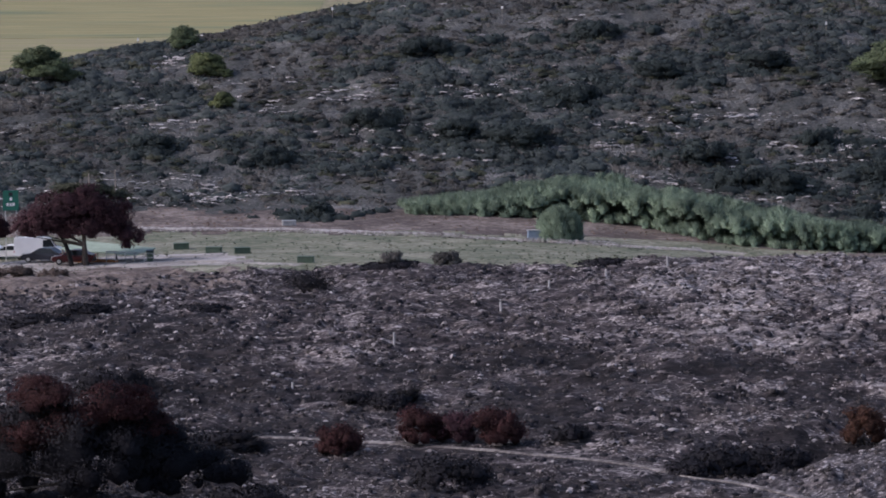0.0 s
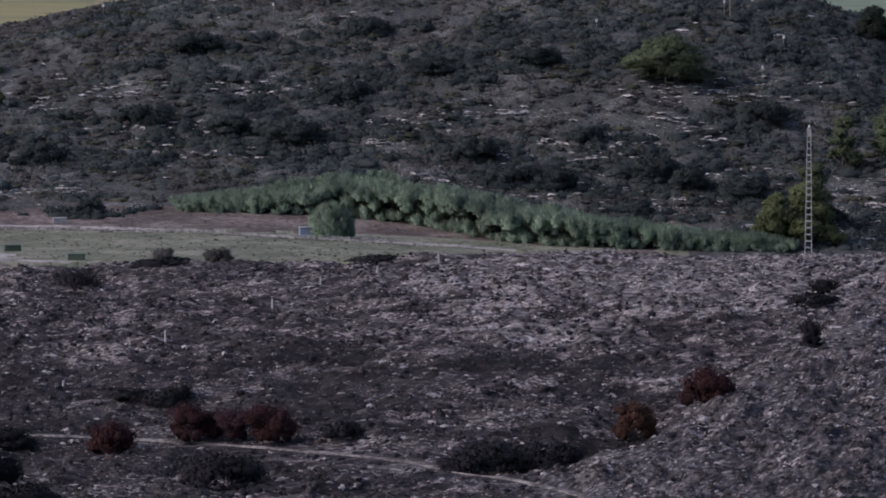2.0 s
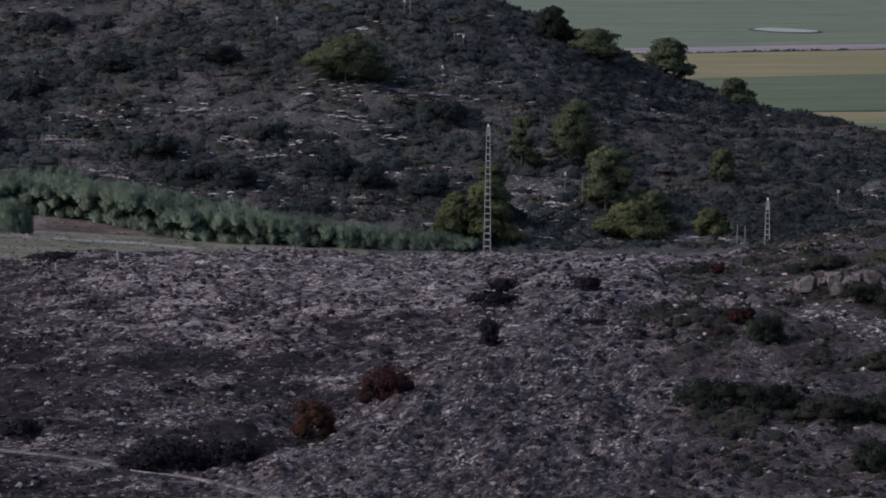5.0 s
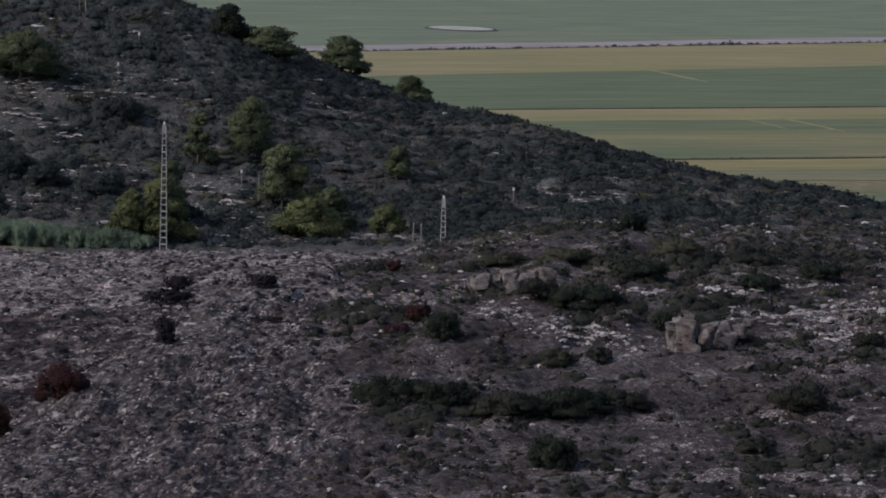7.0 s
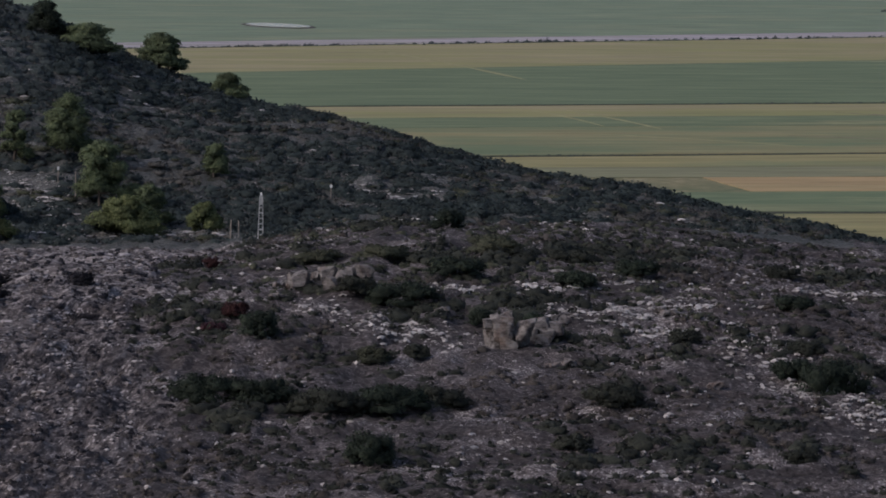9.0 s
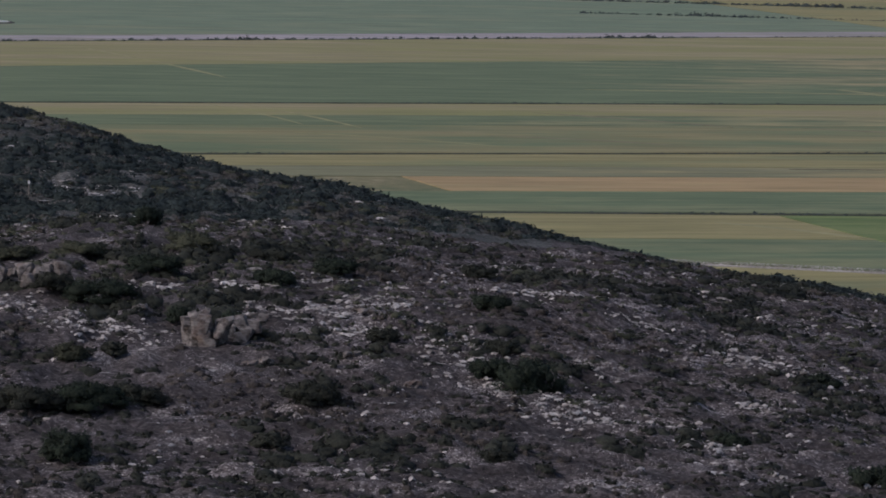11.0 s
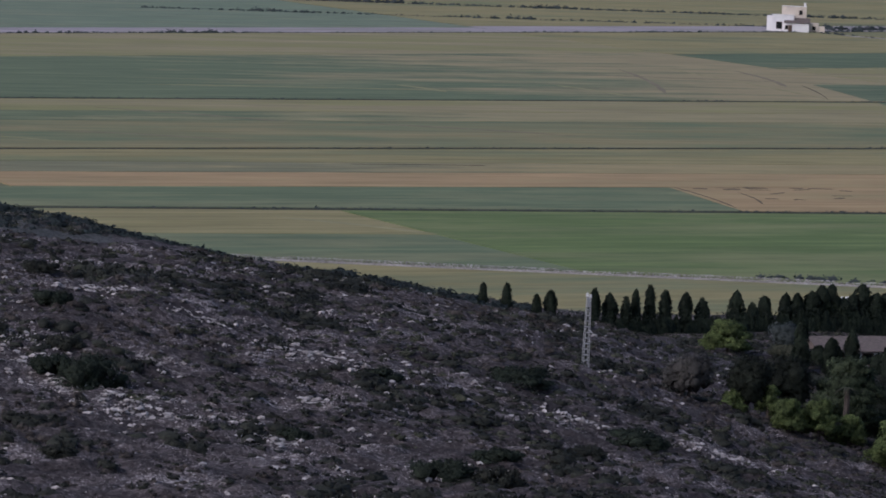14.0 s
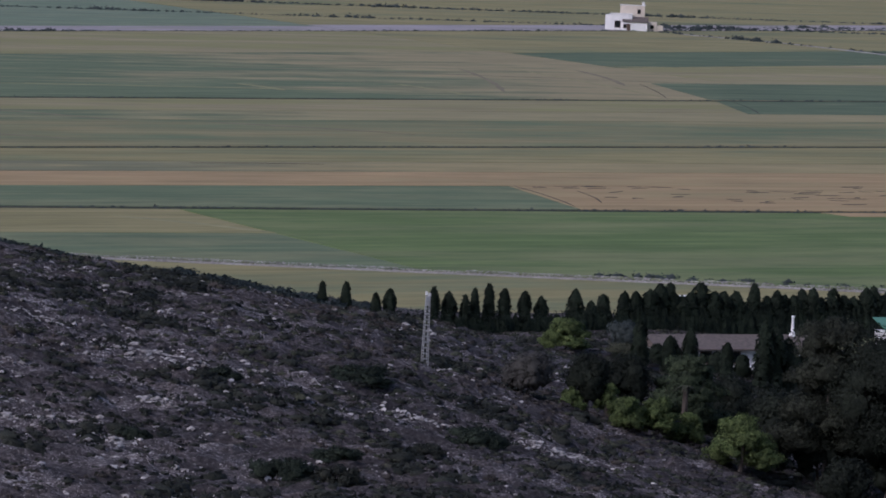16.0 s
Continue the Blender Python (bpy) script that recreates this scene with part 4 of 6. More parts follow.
def tree(name, x, y, h, w, base, mat, label, seed, leaves=2600, leaf=0.2, lobes=13, group="", trunk_r=0.16, flat=0.55, category="tree", crown=None):
    gen = np.random.default_rng(seed)
    top = empty(name, x, y, gz(x, y) - 0.05, 0, label, category, group)
    ls = sub_lobes(crown, gen) if crown else round_lobes(w, h, base, lobes, gen, flat)
    bm = bmesh.new()
    fork = Vector((gen.uniform(-0.06, 0.06) * h, 0, max(base * 0.85, h * 0.2)))
    tube(bm, (0, 0, -0.3), fork, trunk_r * 1.25, trunk_r * 0.85, 8)
    tube(bm, fork, (fork.x * 1.5, 0, h * 0.75), trunk_r * 0.85, trunk_r * 0.3, 7)
    part("trunk", bm, M_BARK, top)
    for k in range(4):
        bm = bmesh.new()
        tube(bm, fork * gen.uniform(0.85, 1.05), Vector(ls[k][:3]) - Vector((0, 0, 0.2)), trunk_r * 0.5, trunk_r * 0.15, 6)
        part("limb", bm, M_BARK, top)
    mesh_part("crown", leaf_cloud("crown", ls, leaves, leaf, mat, seed + 1), top)
    return top


def bush(name, x, y, w, h, mat, label, seed, leaves=900, leaf=0.14, lobes=9, group="", stems=3):
    gen = np.random.default_rng(seed)
    top = empty(name, x, y, gz(x, y) - 0.06, 0, label, "bush", group)
    ls = round_lobes(w, h, 0.0, lobes, gen, 0.9, 0.4)
    for k in range(7):
        q = gen.uniform(0, 2 * math.pi)
        ls.append((math.cos(q) * w * 0.33, math.sin(q) * w * 0.33, h * 0.2, w * 0.17, w * 0.17, h * 0.26))
    mesh_part("foliage", leaf_cloud("foliage", ls, leaves, leaf, mat, seed + 1, -0.1, 0.5 if mat is M_CHAR else 0.66, 2.6 if mat is M_CHAR else 1.5), top)
    for k in range(stems):
        bm = bmesh.new()
        tube(bm, (gen.uniform(-0.1, 0.1) * w, 0, -0.2), Vector(ls[k][:3]), 0.06, 0.02, 5)
        part("stem", bm, M_BARK if mat not in (M_CHAR, M_RUST) else M_CHARWOOD, top)
    return top


def boulder(x, y, size, flat, label, seed, sink=0.3):
    """A cracked limestone boulder: angular blocks packed against one another."""
    gen = np.random.default_rng(seed)
    top = empty("boulder", x, y, gz(x, y) + size * flat * (1 - sink) * 0.3, gen.uniform(-25, 25), label, "boulder", "limestone boulders")
    for k in range(4 + int(size * 6)):
        s = size * gen.uniform(0.22, 0.46)
        mid = Vector((gen.uniform(-0.75, 0.75) * size * gen_scale(seed), gen.uniform(-0.4, 0.4) * size, gen.uniform(-0.15, 0.6) * size * flat))
        pts = gen.uniform(-1, 1, (16, 3))
        pts = np.sign(pts) * np.abs(pts) ** 0.7
        bm = bmesh.new()
        vs = [bm.verts.new(mid + Vector((p[0] * s, p[1] * s * 0.85, p[2] * s * (0.45 + 0.5 * flat)))) for p in pts]
        bmesh.ops.convex_hull(bm, input=vs)
        bmesh.ops.delete(bm, geom=[v for v in bm.verts if not v.link_faces], context="VERTS")
        bmesh.ops.bevel(bm, geom=bm.edges[:], offset=0.03 * size, segments=1, affect="EDGES", clamp_overlap=True)
        part("block", bm, M_BOULDER, top)
    return top


def gen_scale(seed):
    return 0.9 + 0.5 * ((seed * 0.618) % 1)


def cracked(nt, bsdf):
    n1 = noise_node(nt, 1.5, 7.0, (1, 1, 1.6), 0.72)
    c = ramp(nt, n1, [(0.36, (0.035, 0.031, 0.03)), (0.48, (0.14, 0.125, 0.119)), (0.68, (0.29, 0.268, 0.255))])
    stain = ramp(nt, noise_node(nt, 0.8, 4.0), [(0.52, (0, 0, 0)), (0.68, (0.25, 0.25, 0.25))])
    nt.links.new(mix(nt, stain, c, (0.26, 0.15, 0.1)), bsdf.inputs["Base Color"])
    bump(nt, bsdf, n1, 1.0, 0.2)


M_BOULDER = material("weathered_boulder", cracked, 0.92)
M_GROVE = leafy("very_dark_green_foliage", (0.012, 0.016, 0.013), (0.042, 0.052, 0.036), 0.4)
M_TALL = leafy("brownish_dark_green_foliage", (0.022, 0.026, 0.019), (0.075, 0.082, 0.058), 0.5)
M_MIDGREEN = leafy("mid_green_foliage", (0.022, 0.034, 0.02), (0.1, 0.13, 0.07), 0.5)
M_DRYBUSH = leafy("dry_brown_twigs", (0.075, 0.058, 0.05), (0.2, 0.16, 0.138), 0.4)
M_CHARWOOD = plain_mat("charred_wood", (0.02, 0.018, 0.018), 0.9, 0, 0.4, 5)
M_GOLD = leafy("yellow_green_pine_needles", (0.058, 0.077, 0.038), (0.235, 0.268, 0.122), 0.5)
M_DEEP = leafy("deep_green_foliage", (0.0112, 0.0196, 0.0154), (0.056, 0.0728, 0.0504), 0.5)
M_LIME = leafy("fresh_green_foliage", (0.04725, 0.0756, 0.027), (0.2025, 0.2565, 0.0945), 0.5)
M_ORANGE = leafy("scorched_orange_foliage", (0.045, 0.022, 0.016), (0.13, 0.066, 0.045), 0.7)
M_DUSTY = leafy("dull_purple_brown_foliage", (0.0364, 0.0195, 0.0264), (0.1105, 0.052, 0.0627), 0.5)

# pines on the far hill: x, y, height, crown width, crown base, foliage
PINES = "pines of the far hill"
for k, (x, y, h, w, base, mat, lab) in enumerate((
        (-50.5, 532.1, 4.4, 7.2, 0.3, M_PINE, "rounded green pine low on the scrub hill"),
        (-33.5, 548.2, 3.3, 4.2, 0.4, M_PINE, "small green pine near the hilltop"),
        (-29.7, 528.7, 3.0, 5.0, 0.3, M_GOLD, "low yellow-green pine among scrub"),
        (-26.4, 509.4, 2.0, 2.5, 0.2, M_GOLD, "young yellow-green pine among scrub"),
        (55.2, 511.8, 6.0, 9.0, 1.0, M_PINE, "wide green pine on the scrub hill"),
        (85.7, 543.2, 4.6, 4.4, 0.8, M_DEEP, "dark pine standing on the ridge"),
        (90.6, 541.1, 3.8, 7.6, 0.5, M_PINE, "broad low pine standing on the ridge"),
        (105.1, 565.6, 5.4, 6.5, 0.8, M_PINE, "round green pine standing on the ridge"),
        (112.3, 554.4, 3.9, 4.6, 0.5, M_PINE, "small dark green pine on the ridge"),
        (79.4, 487.2, 7.0, 6.0, 1.2, M_PINE, "tall green pine on the hill's flank"),
        (73.3, 486.8, 6.2, 3.5, 1.0, M_PINE, "narrow green pine on the hill's flank"),
        (80.0, 467.0, 7.6, 6.2, 1.2, M_PINE, "tall rounded pine on the hill's foot"),
        (96.5, 484.0, 3.7, 3.0, 0.4, M_PINE, "small pine alone in dark scrub"),
        (83.9, 458.4, 4.4, 4.5, 0.5, M_PINE, "medium green pine on the hill's foot"),
        (80.4, 451.1, 4.0, 7.2, 0.4, M_GOLD, "broad yellow-green pine behind the crest"),
        (63.7, 449.7, 6.9, 6.0, 0.6, M_GOLD, "large yellow-green pine beside the lattice mast"),
        (60.4, 449.0, 4.9, 4.6, 0.5, M_GOLD, "yellow-green pine beside a larger one"),
        (65.8, 458.7, 7.5, 4.5, 0.5, M_PINE, "green pine behind the yellow-green pines"),
        (89.1, 452.2, 3.2, 3.7, 0.4, M_GOLD, "low yellow-green pine behind the crest"))):
    grow = 1.25 if y < 490 else 1.3
    tree("pine", x, y, h * (1.12 if y < 490 else 1.0), w * grow, 0.3, mat, lab, 200 + 3 * k, int(2400 + 900 * w), 0.19, 38, PINES, 0.14, 0.75,
         crown=pine_lobes(w * grow, h * (1.12 if y < 490 else 1.0), np.random.default_rng(700 + k)))

# the burnt stone pine beside the car park and its neighbour
UMBRELLA = [(-4.4, 0, 4.4, 2.5, 2.2, 1.9), (-6.0, 0.4, 3.7, 1.5, 1.5, 1.0), (-2.6, -0.3, 5.6, 2.7, 2.3, 2.0), (0.1, 0.3, 5.9, 2.8, 2.5, 2.0), (2.6, 0, 5.2, 2.3, 2.1, 1.8),
            (4.2, -0.3, 3.0, 1.6, 1.5, 1.4), (-2.2, 0.5, 3.9, 2.3, 2.0, 1.5), (0.9, -0.6, 3.8, 2.1, 1.8, 1.3), (-0.6, 1.2, 5.0, 2.4, 2.0, 1.5), (-0.6, 0, 3.7, 2.8, 2.0, 1.2), (2.6, 0.2, 3.9, 1.9, 1.7, 1.2)]
stone_pine = tree("stone_pine", -34.8, 408.5, 8.2, 12.6, 2.6, M_DUSTY, "scorched purple-brown stone pine beside parked cars", 301, 26000, 0.15, 44, "", 0.26, 0.62, crown=UMBRELLA)
bm = bmesh.new()
tube(bm, (-1.3, 0, -0.3), (-1.7, 0.3, 1.4), 0.26, 0.22, 8)
tube(bm, (-1.7, 0.3, 1.4), (-2.8, 0.3, 4.0), 0.22, 0.14, 8)
part("trunk", bm, M_CHARWOOD, stone_pine)
mesh_part("green_top", leaf_cloud("green_top", sub_lobes([(-1.4, 0.8, 7.55, 2.6, 1.8, 0.55), (1.6, 0.8, 7.4, 1.8, 1.5, 0.5), (3.4, 1.0, 6.7, 1.4, 1.3, 0.5)], np.random.default_rng(9)), 1500, 0.22, M_OLIVE, 305), stone_pine, "olive-green living tip of the crown")
tree("stone_pine", -46.2, 414.8, 5.0, 7.5, 3.0, M_DUSTY, "scorched purple-brown stone pine next to the sign", 311, 9000, 0.15, 24, "", 0.28, 0.62,
     crown=[(-2.0, 0, 4.2, 2.2, 2.0, 1.3), (1.2, 0, 4.0, 2.0, 1.9, 1.1), (2.4, 0.2, 3.4, 1.2, 1.2, 0.8)])

# scorched bushes and trees on the burnt slope
BURNT = "burnt bushes"
CHARRED = [(-5.5, 0, 2.8, 3.4, 2.6, 3.2), (-1.5, -0.6, 3.0, 3.6, 2.6, 3.2), (2.4, 0, 2.9, 3.2, 2.4, 3.0), (5.4, 0.6, 2.3, 2.9, 2.2, 2.3), (8.0, 1.0, 1.6, 2.2, 1.6, 1.6),
           (-3.4, 0.4, 5.4, 2.7, 2.2, 2.1), (1.6, 0.4, 5.3, 3.0, 2.3, 2.0), (-6.6, 0.6, 4.6, 2.3, 2.0, 1.9), (4.2, 0.8, 3.9, 2.2, 1.7, 1.7)]
big = tree("burnt_tree", -22.6, 268.0, 7.2, 13.5, 0.3, M_CHAR, "large charred tree with rusty dead foliage", 321, 52000, 0.11, 60, BURNT, 0.3, 0.95, crown=CHARRED)
mesh_part("dead_foliage", leaf_cloud("dead_foliage", sub_lobes([(-3.2, -0.6, 6.9, 2.3, 1.9, 1.3), (1.6, -0.8, 6.3, 2.9, 2.0, 1.5), (-6.6, -0.6, 5.0, 1.8, 1.5, 1.2), (-1.6, -1.2, 5.0, 2.2, 1.5, 1.2), (4.0, -0.4, 4.8, 1.5, 1.3, 1.1), (-4.2, -1.6, 4.4, 1.8, 1.2, 1.0)], np.random.default_rng(4)), 22000, 0.11, M_RUST, 325), big, "rust-red dead needles")
for k, (x, y, w, h, mat, lab, n) in enumerate((
        (-7.3, 288.3, 3.3, 2.5, M_RUST, "rust-red scorched bush beside the path", 1500),
        (-1.6, 291.4, 3.6, 2.9, M_RUST, "rust-red scorched bush above the path", 1700),
        (0.9, 291.0, 2.8, 2.4, M_DUSTY, "dull red scorched bush above the path", 1200),
        (4.0, 290.0, 4.0, 2.7, M_RUST, "wide rust-red scorched bush above the path", 1800),
        (29.0, 289.0, 2.9, 3.1, M_ORANGE, "orange-brown scorched bush in the gully", 1500),
        (34.6, 292.5, 3.9, 3.0, M_RUST, "dark red scorched bush on a short trunk", 1900),
        (0.4, 271.5, 4.9, 3.3, M_CHAR, "black charred bush below the path", 1900),
        (18.9, 281.6, 5.0, 2.4, M_CHAR, "black charred thicket in the gully", 1700),
        (22.5, 283.4, 5.0, 2.5, M_CHAR, "black charred thicket in the gully", 1500),
        (16.6, 277.6, 3.6, 1.6, M_CHAR, "low charred thicket beside the path", 1200),
        (-34.1, 348.6, 6.4, 1.2, M_CHAR, "low wide charred thicket on the slope", 1700),
        (-30.2, 352.0, 4.4, 0.9, M_CHAR, "low charred thicket on the slope", 1000),
        (-24.9, 312.9, 5.6, 2.8, M_CHAR, "black charred bush behind the burnt tree", 1900),
        (-15.4, 291.7, 5.4, 1.7, M_CHAR, "low charred thicket beside the burnt tree", 1500),
        (8.7, 288.9, 3.0, 1.6, M_CHAR, "small charred bush beside the path", 900),
        (-20.4, 354.5, 4.6, 0.7, M_CHAR, "low charred thicket near the meadow", 900),
        (-6.1, 308.3, 3.2, 1.1, M_CHAR, "small charred bush on the slope", 800),
        (-4.0, 305.0, 3.0, 1.0, M_CHAR, "small charred bush on the slope", 800),
        (55.0, 329.6, 2.4, 1.6, M_CHAR, "charred bush near the crest", 700),
        (46.8, 326.0, 3.6, 1.5, M_CHAR, "charred bush near the crest", 900),
        (43.9, 307.5, 1.6, 1.9, M_CHAR, "thin charred shrub on the slope", 350),
        (53.7, 318.1, 3.4, 0.6, M_CHAR, "low charred thicket on the slope", 700),
        (61.5, 307.4, 2.2, 1.3, M_DUSTY, "dull red scorched bush at the edge of the fire", 700),
        (63.8, 311.0, 2.0, 1.2, M_RUST, "rust-red scorched bush at the edge of the fire", 700),
        (68.8, 345.0, 1.7, 1.0, M_RUST, "small rust-red bush on the crest", 500),
        (-12.5, 262.0, 5.0, 2.0, M_CHAR, "black charred thicket below the burnt tree", 1400),
        (-4.9, 387.2, 5.6, 0.9, M_CHAR, "low dark burnt thicket at the meadow's edge", 1300),
        (-4.7, 388.2, 2.6, 1.9, M_HEATH, "dry brown bush at the meadow's edge", 700),
        (0.3, 390.8, 2.8, 1.5, M_HEATH, "dry brown bush at the meadow's edge", 700),
        (9.1, 391.8, 1.8, 0.8, M_CHAR, "small burnt bush at the meadow's edge", 400),
        (14.6, 379.0, 5.2, 0.8, M_CHAR, "low burnt thicket at the meadow's edge", 900),
        (-40.5, 394.0, 4.5, 1.2, M_DRYBUSH, "dry brown bush on the car park's bank", 901),
        (-36.5, 391.0, 3.0, 1.0, M_DRYBUSH, "dry brown bush on the car park's bank", 700))):
    low = 0.72 if mat is M_CHAR else 0.95
    bush("bush", x, y, w * 1.15, h * low, mat, lab, 400 + 3 * k, int(n * 2.0), 0.115, 26, BURNT)


def twiggy(x, y, w, h, label, seed):
    """A burnt shrub of bare twigs, with a skirt of char."""
    gen = np.random.default_rng(seed)
    top = empty("burnt_shrub", x, y, gz(x, y) - 0.05, 0, label, "bush", BURNT)
    for k in range(36):
        bm = bmesh.new()
        a, r = gen.uniform(0, 6.28), gen.uniform(0.1, 0.55) * w
        knee = Vector((math.cos(a) * r * 0.45, math.sin(a) * r * 0.45, h * gen.uniform(0.3, 0.5)))
        tip = Vector((math.cos(a) * r, math.sin(a) * r, h * gen.uniform(0.35, 1.0)))
        tube(bm, (0, 0, -0.1), knee, 0.05, 0.035, 5)
        tube(bm, knee, tip, 0.035, 0.015, 4)
        for j in range(5):
            b = knee.lerp(tip, gen.uniform(0.1, 0.9))
            tube(bm, b, b + Vector((gen.normal() * 0.4, gen.normal() * 0.4, gen.uniform(0.2, 0.6))), 0.03, 0.012, 4)
        part("branch", bm, M_CHARWOOD, top)
    mesh_part("foliage", leaf_cloud("foliage", round_lobes(w, h * 0.95, 0.2, 9, gen, 0.8), 2600, 0.07, M_CHAR, seed, -0.35, 0.0, 3.0), top)
    return top


twiggy(-11.7, 363.9, 6.2, 2.6, "bare blackened shrub of spreading twigs", 501)
twiggy(44.1, 308.1, 2.0, 2.2, "thin bare blackened shrub on the slope", 502)
twiggy(48.2, 330.4, 2.6, 1.5, "small bare blackened shrub near the crest", 503)
twiggy(-2.6, 306.5, 1.8, 1.1, "small bare blackened shrub on the slope", 504)

# larger living bushes on the stony hill
LIVE = "large bushes of the stony hill"
for k, (x, y, w, h, mat) in enumerate((
        (63.7, 302.2, 2.8, 2.3, M_DEEP), (56.4, 284.3, 5.0, 2.3, M_DEEP), (60.0, 283.4, 4.6, 2.0, M_DEEP), (63.9, 279.4, 5.4, 1.9, M_LOWSCRUB), (68.6, 279.8, 5.6, 2.0, M_DEEP),
        (72.6, 282.0, 4.0, 1.5, M_LOWSCRUB), (63.0, 263.0, 3.2, 2.7, M_DEEP), (77.5, 313.3, 5.4, 2.1, M_DEEP), (74.2, 316.0, 3.4, 1.5, M_LOWSCRUB), (92.9, 360.3, 3.0, 2.2, M_DEEP),
        (70.6, 294.5, 2.6, 1.4, M_OLIVE), (74.2, 296.2, 2.0, 1.2, M_LOWSCRUB), (84.2, 280.5, 3.6, 1.4, M_LOWSCRUB), (102.8, 286.5, 5.4, 3.3, M_DEEP), (100.6, 288.6, 3.0, 2.0, M_DEEP),
        (108.8, 312.2, 3.2, 1.8, M_DEEP), (85.5, 304.5, 2.4, 1.4, M_DEEP), (81.6, 305.4, 2.0, 1.5, M_DEEP), (85.0, 280.6, 3.8, 1.5, M_LOWSCRUB), (148.5, 288.2, 5.0, 1.7, M_DEEP),
        (148.8, 309.6, 4.6, 1.4, M_DEEP), (117.8, 257.5, 4.6, 2.0, M_DEEP), (121.5, 256.0, 3.6, 1.8, M_LOWSCRUB), (75.9, 336.9, 4.0, 1.4, M_OLIVE), (80.9, 334.6, 5.0, 1.3, M_OLIVE),
        (90.7, 335.8, 5.2, 1.6, M_OLIVE), (96.8, 333.3, 4.4, 1.5, M_LOWSCRUB), (100.7, 328.0, 3.6, 1.4, M_DEEP), (116.3, 337.0, 3.4, 1.3, M_LOWSCRUB), (149.3, 311.8, 4.6, 1.3, M_DEEP),
        (84.3, 324.2, 4.6, 1.7, M_DEEP), (93.1, 320.1, 3.4, 1.5, M_DEEP), (105.0, 298.0, 2.8, 1.4, M_LOWSCRUB), (96.0, 300.5, 2.6, 1.2, M_LOWSCRUB), (127.0, 268.0, 3.4, 1.4, M_DEEP),
        (138.0, 276.0, 3.0, 1.3, M_LOWSCRUB), (113.0, 272.0, 2.6, 1.2, M_DEEP), (78.0, 268.0, 2.6, 1.2, M_LOWSCRUB), (92.0, 262.0, 2.4, 1.1, M_LOWSCRUB), (132.0, 300.0, 3.0, 1.2, M_DEEP))):
    lab = {M_DEEP: "dark green mastic bush among limestone", M_LOWSCRUB: "grey-green bush among limestone", M_OLIVE: "olive-green bush on the stony crest"}[mat]
    bush("mastic_bush", x, y, w * 1.15, h * 0.85, mat, lab, 600 + 3 * k, int(700 * w), 0.13, 24, LIVE, 2)
# large dark bushes on the far hill, each in a wider low thicket
gen, THICKET = np.random.default_rng(81), []
for k, (x, y, w, h) in enumerate((
        (34.0, 475.6, 6.5, 2.4), (38.5, 474.8, 6.0, 2.3), (30.0, 485.5, 6.2, 2.2), (15.6, 509.2, 7.0, 2.4), (-8.2, 501.5, 8.0, 2.3), (9.1, 492.7, 8.5, 2.3), (2.0, 495.0, 6.0, 2.0),
        (-13.4, 456.6, 3.2, 1.7), (60.2, 473.6, 6.0, 2.2), (50.5, 481.0, 6.4, 2.5), (54.0, 476.0, 5.0, 2.0), (44.0, 492.0, 5.0, 1.9), (27.0, 517.0, 7.0, 2.2), (-2.0, 530.2, 8.0, 2.3),
        (20.0, 534.0, 7.0, 2.2), (40.0, 520.0, 6.0, 2.1), (66.0, 500.0, 6.5, 2.3), (47.5, 465.5, 4.2, 1.7), (68.0, 462.0, 4.5, 1.8), (-20.0, 486.0, 7.0, 2.0), (-34.0, 492.0, 6.0, 1.9))):
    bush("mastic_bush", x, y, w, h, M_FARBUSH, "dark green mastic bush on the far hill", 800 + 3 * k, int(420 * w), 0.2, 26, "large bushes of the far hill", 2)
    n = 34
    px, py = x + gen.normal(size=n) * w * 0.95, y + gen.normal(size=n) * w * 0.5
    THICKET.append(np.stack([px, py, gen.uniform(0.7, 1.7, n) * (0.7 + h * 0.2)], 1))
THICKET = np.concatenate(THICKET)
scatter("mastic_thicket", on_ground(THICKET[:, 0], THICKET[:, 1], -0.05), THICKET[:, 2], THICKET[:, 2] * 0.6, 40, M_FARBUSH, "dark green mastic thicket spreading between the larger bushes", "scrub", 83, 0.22)

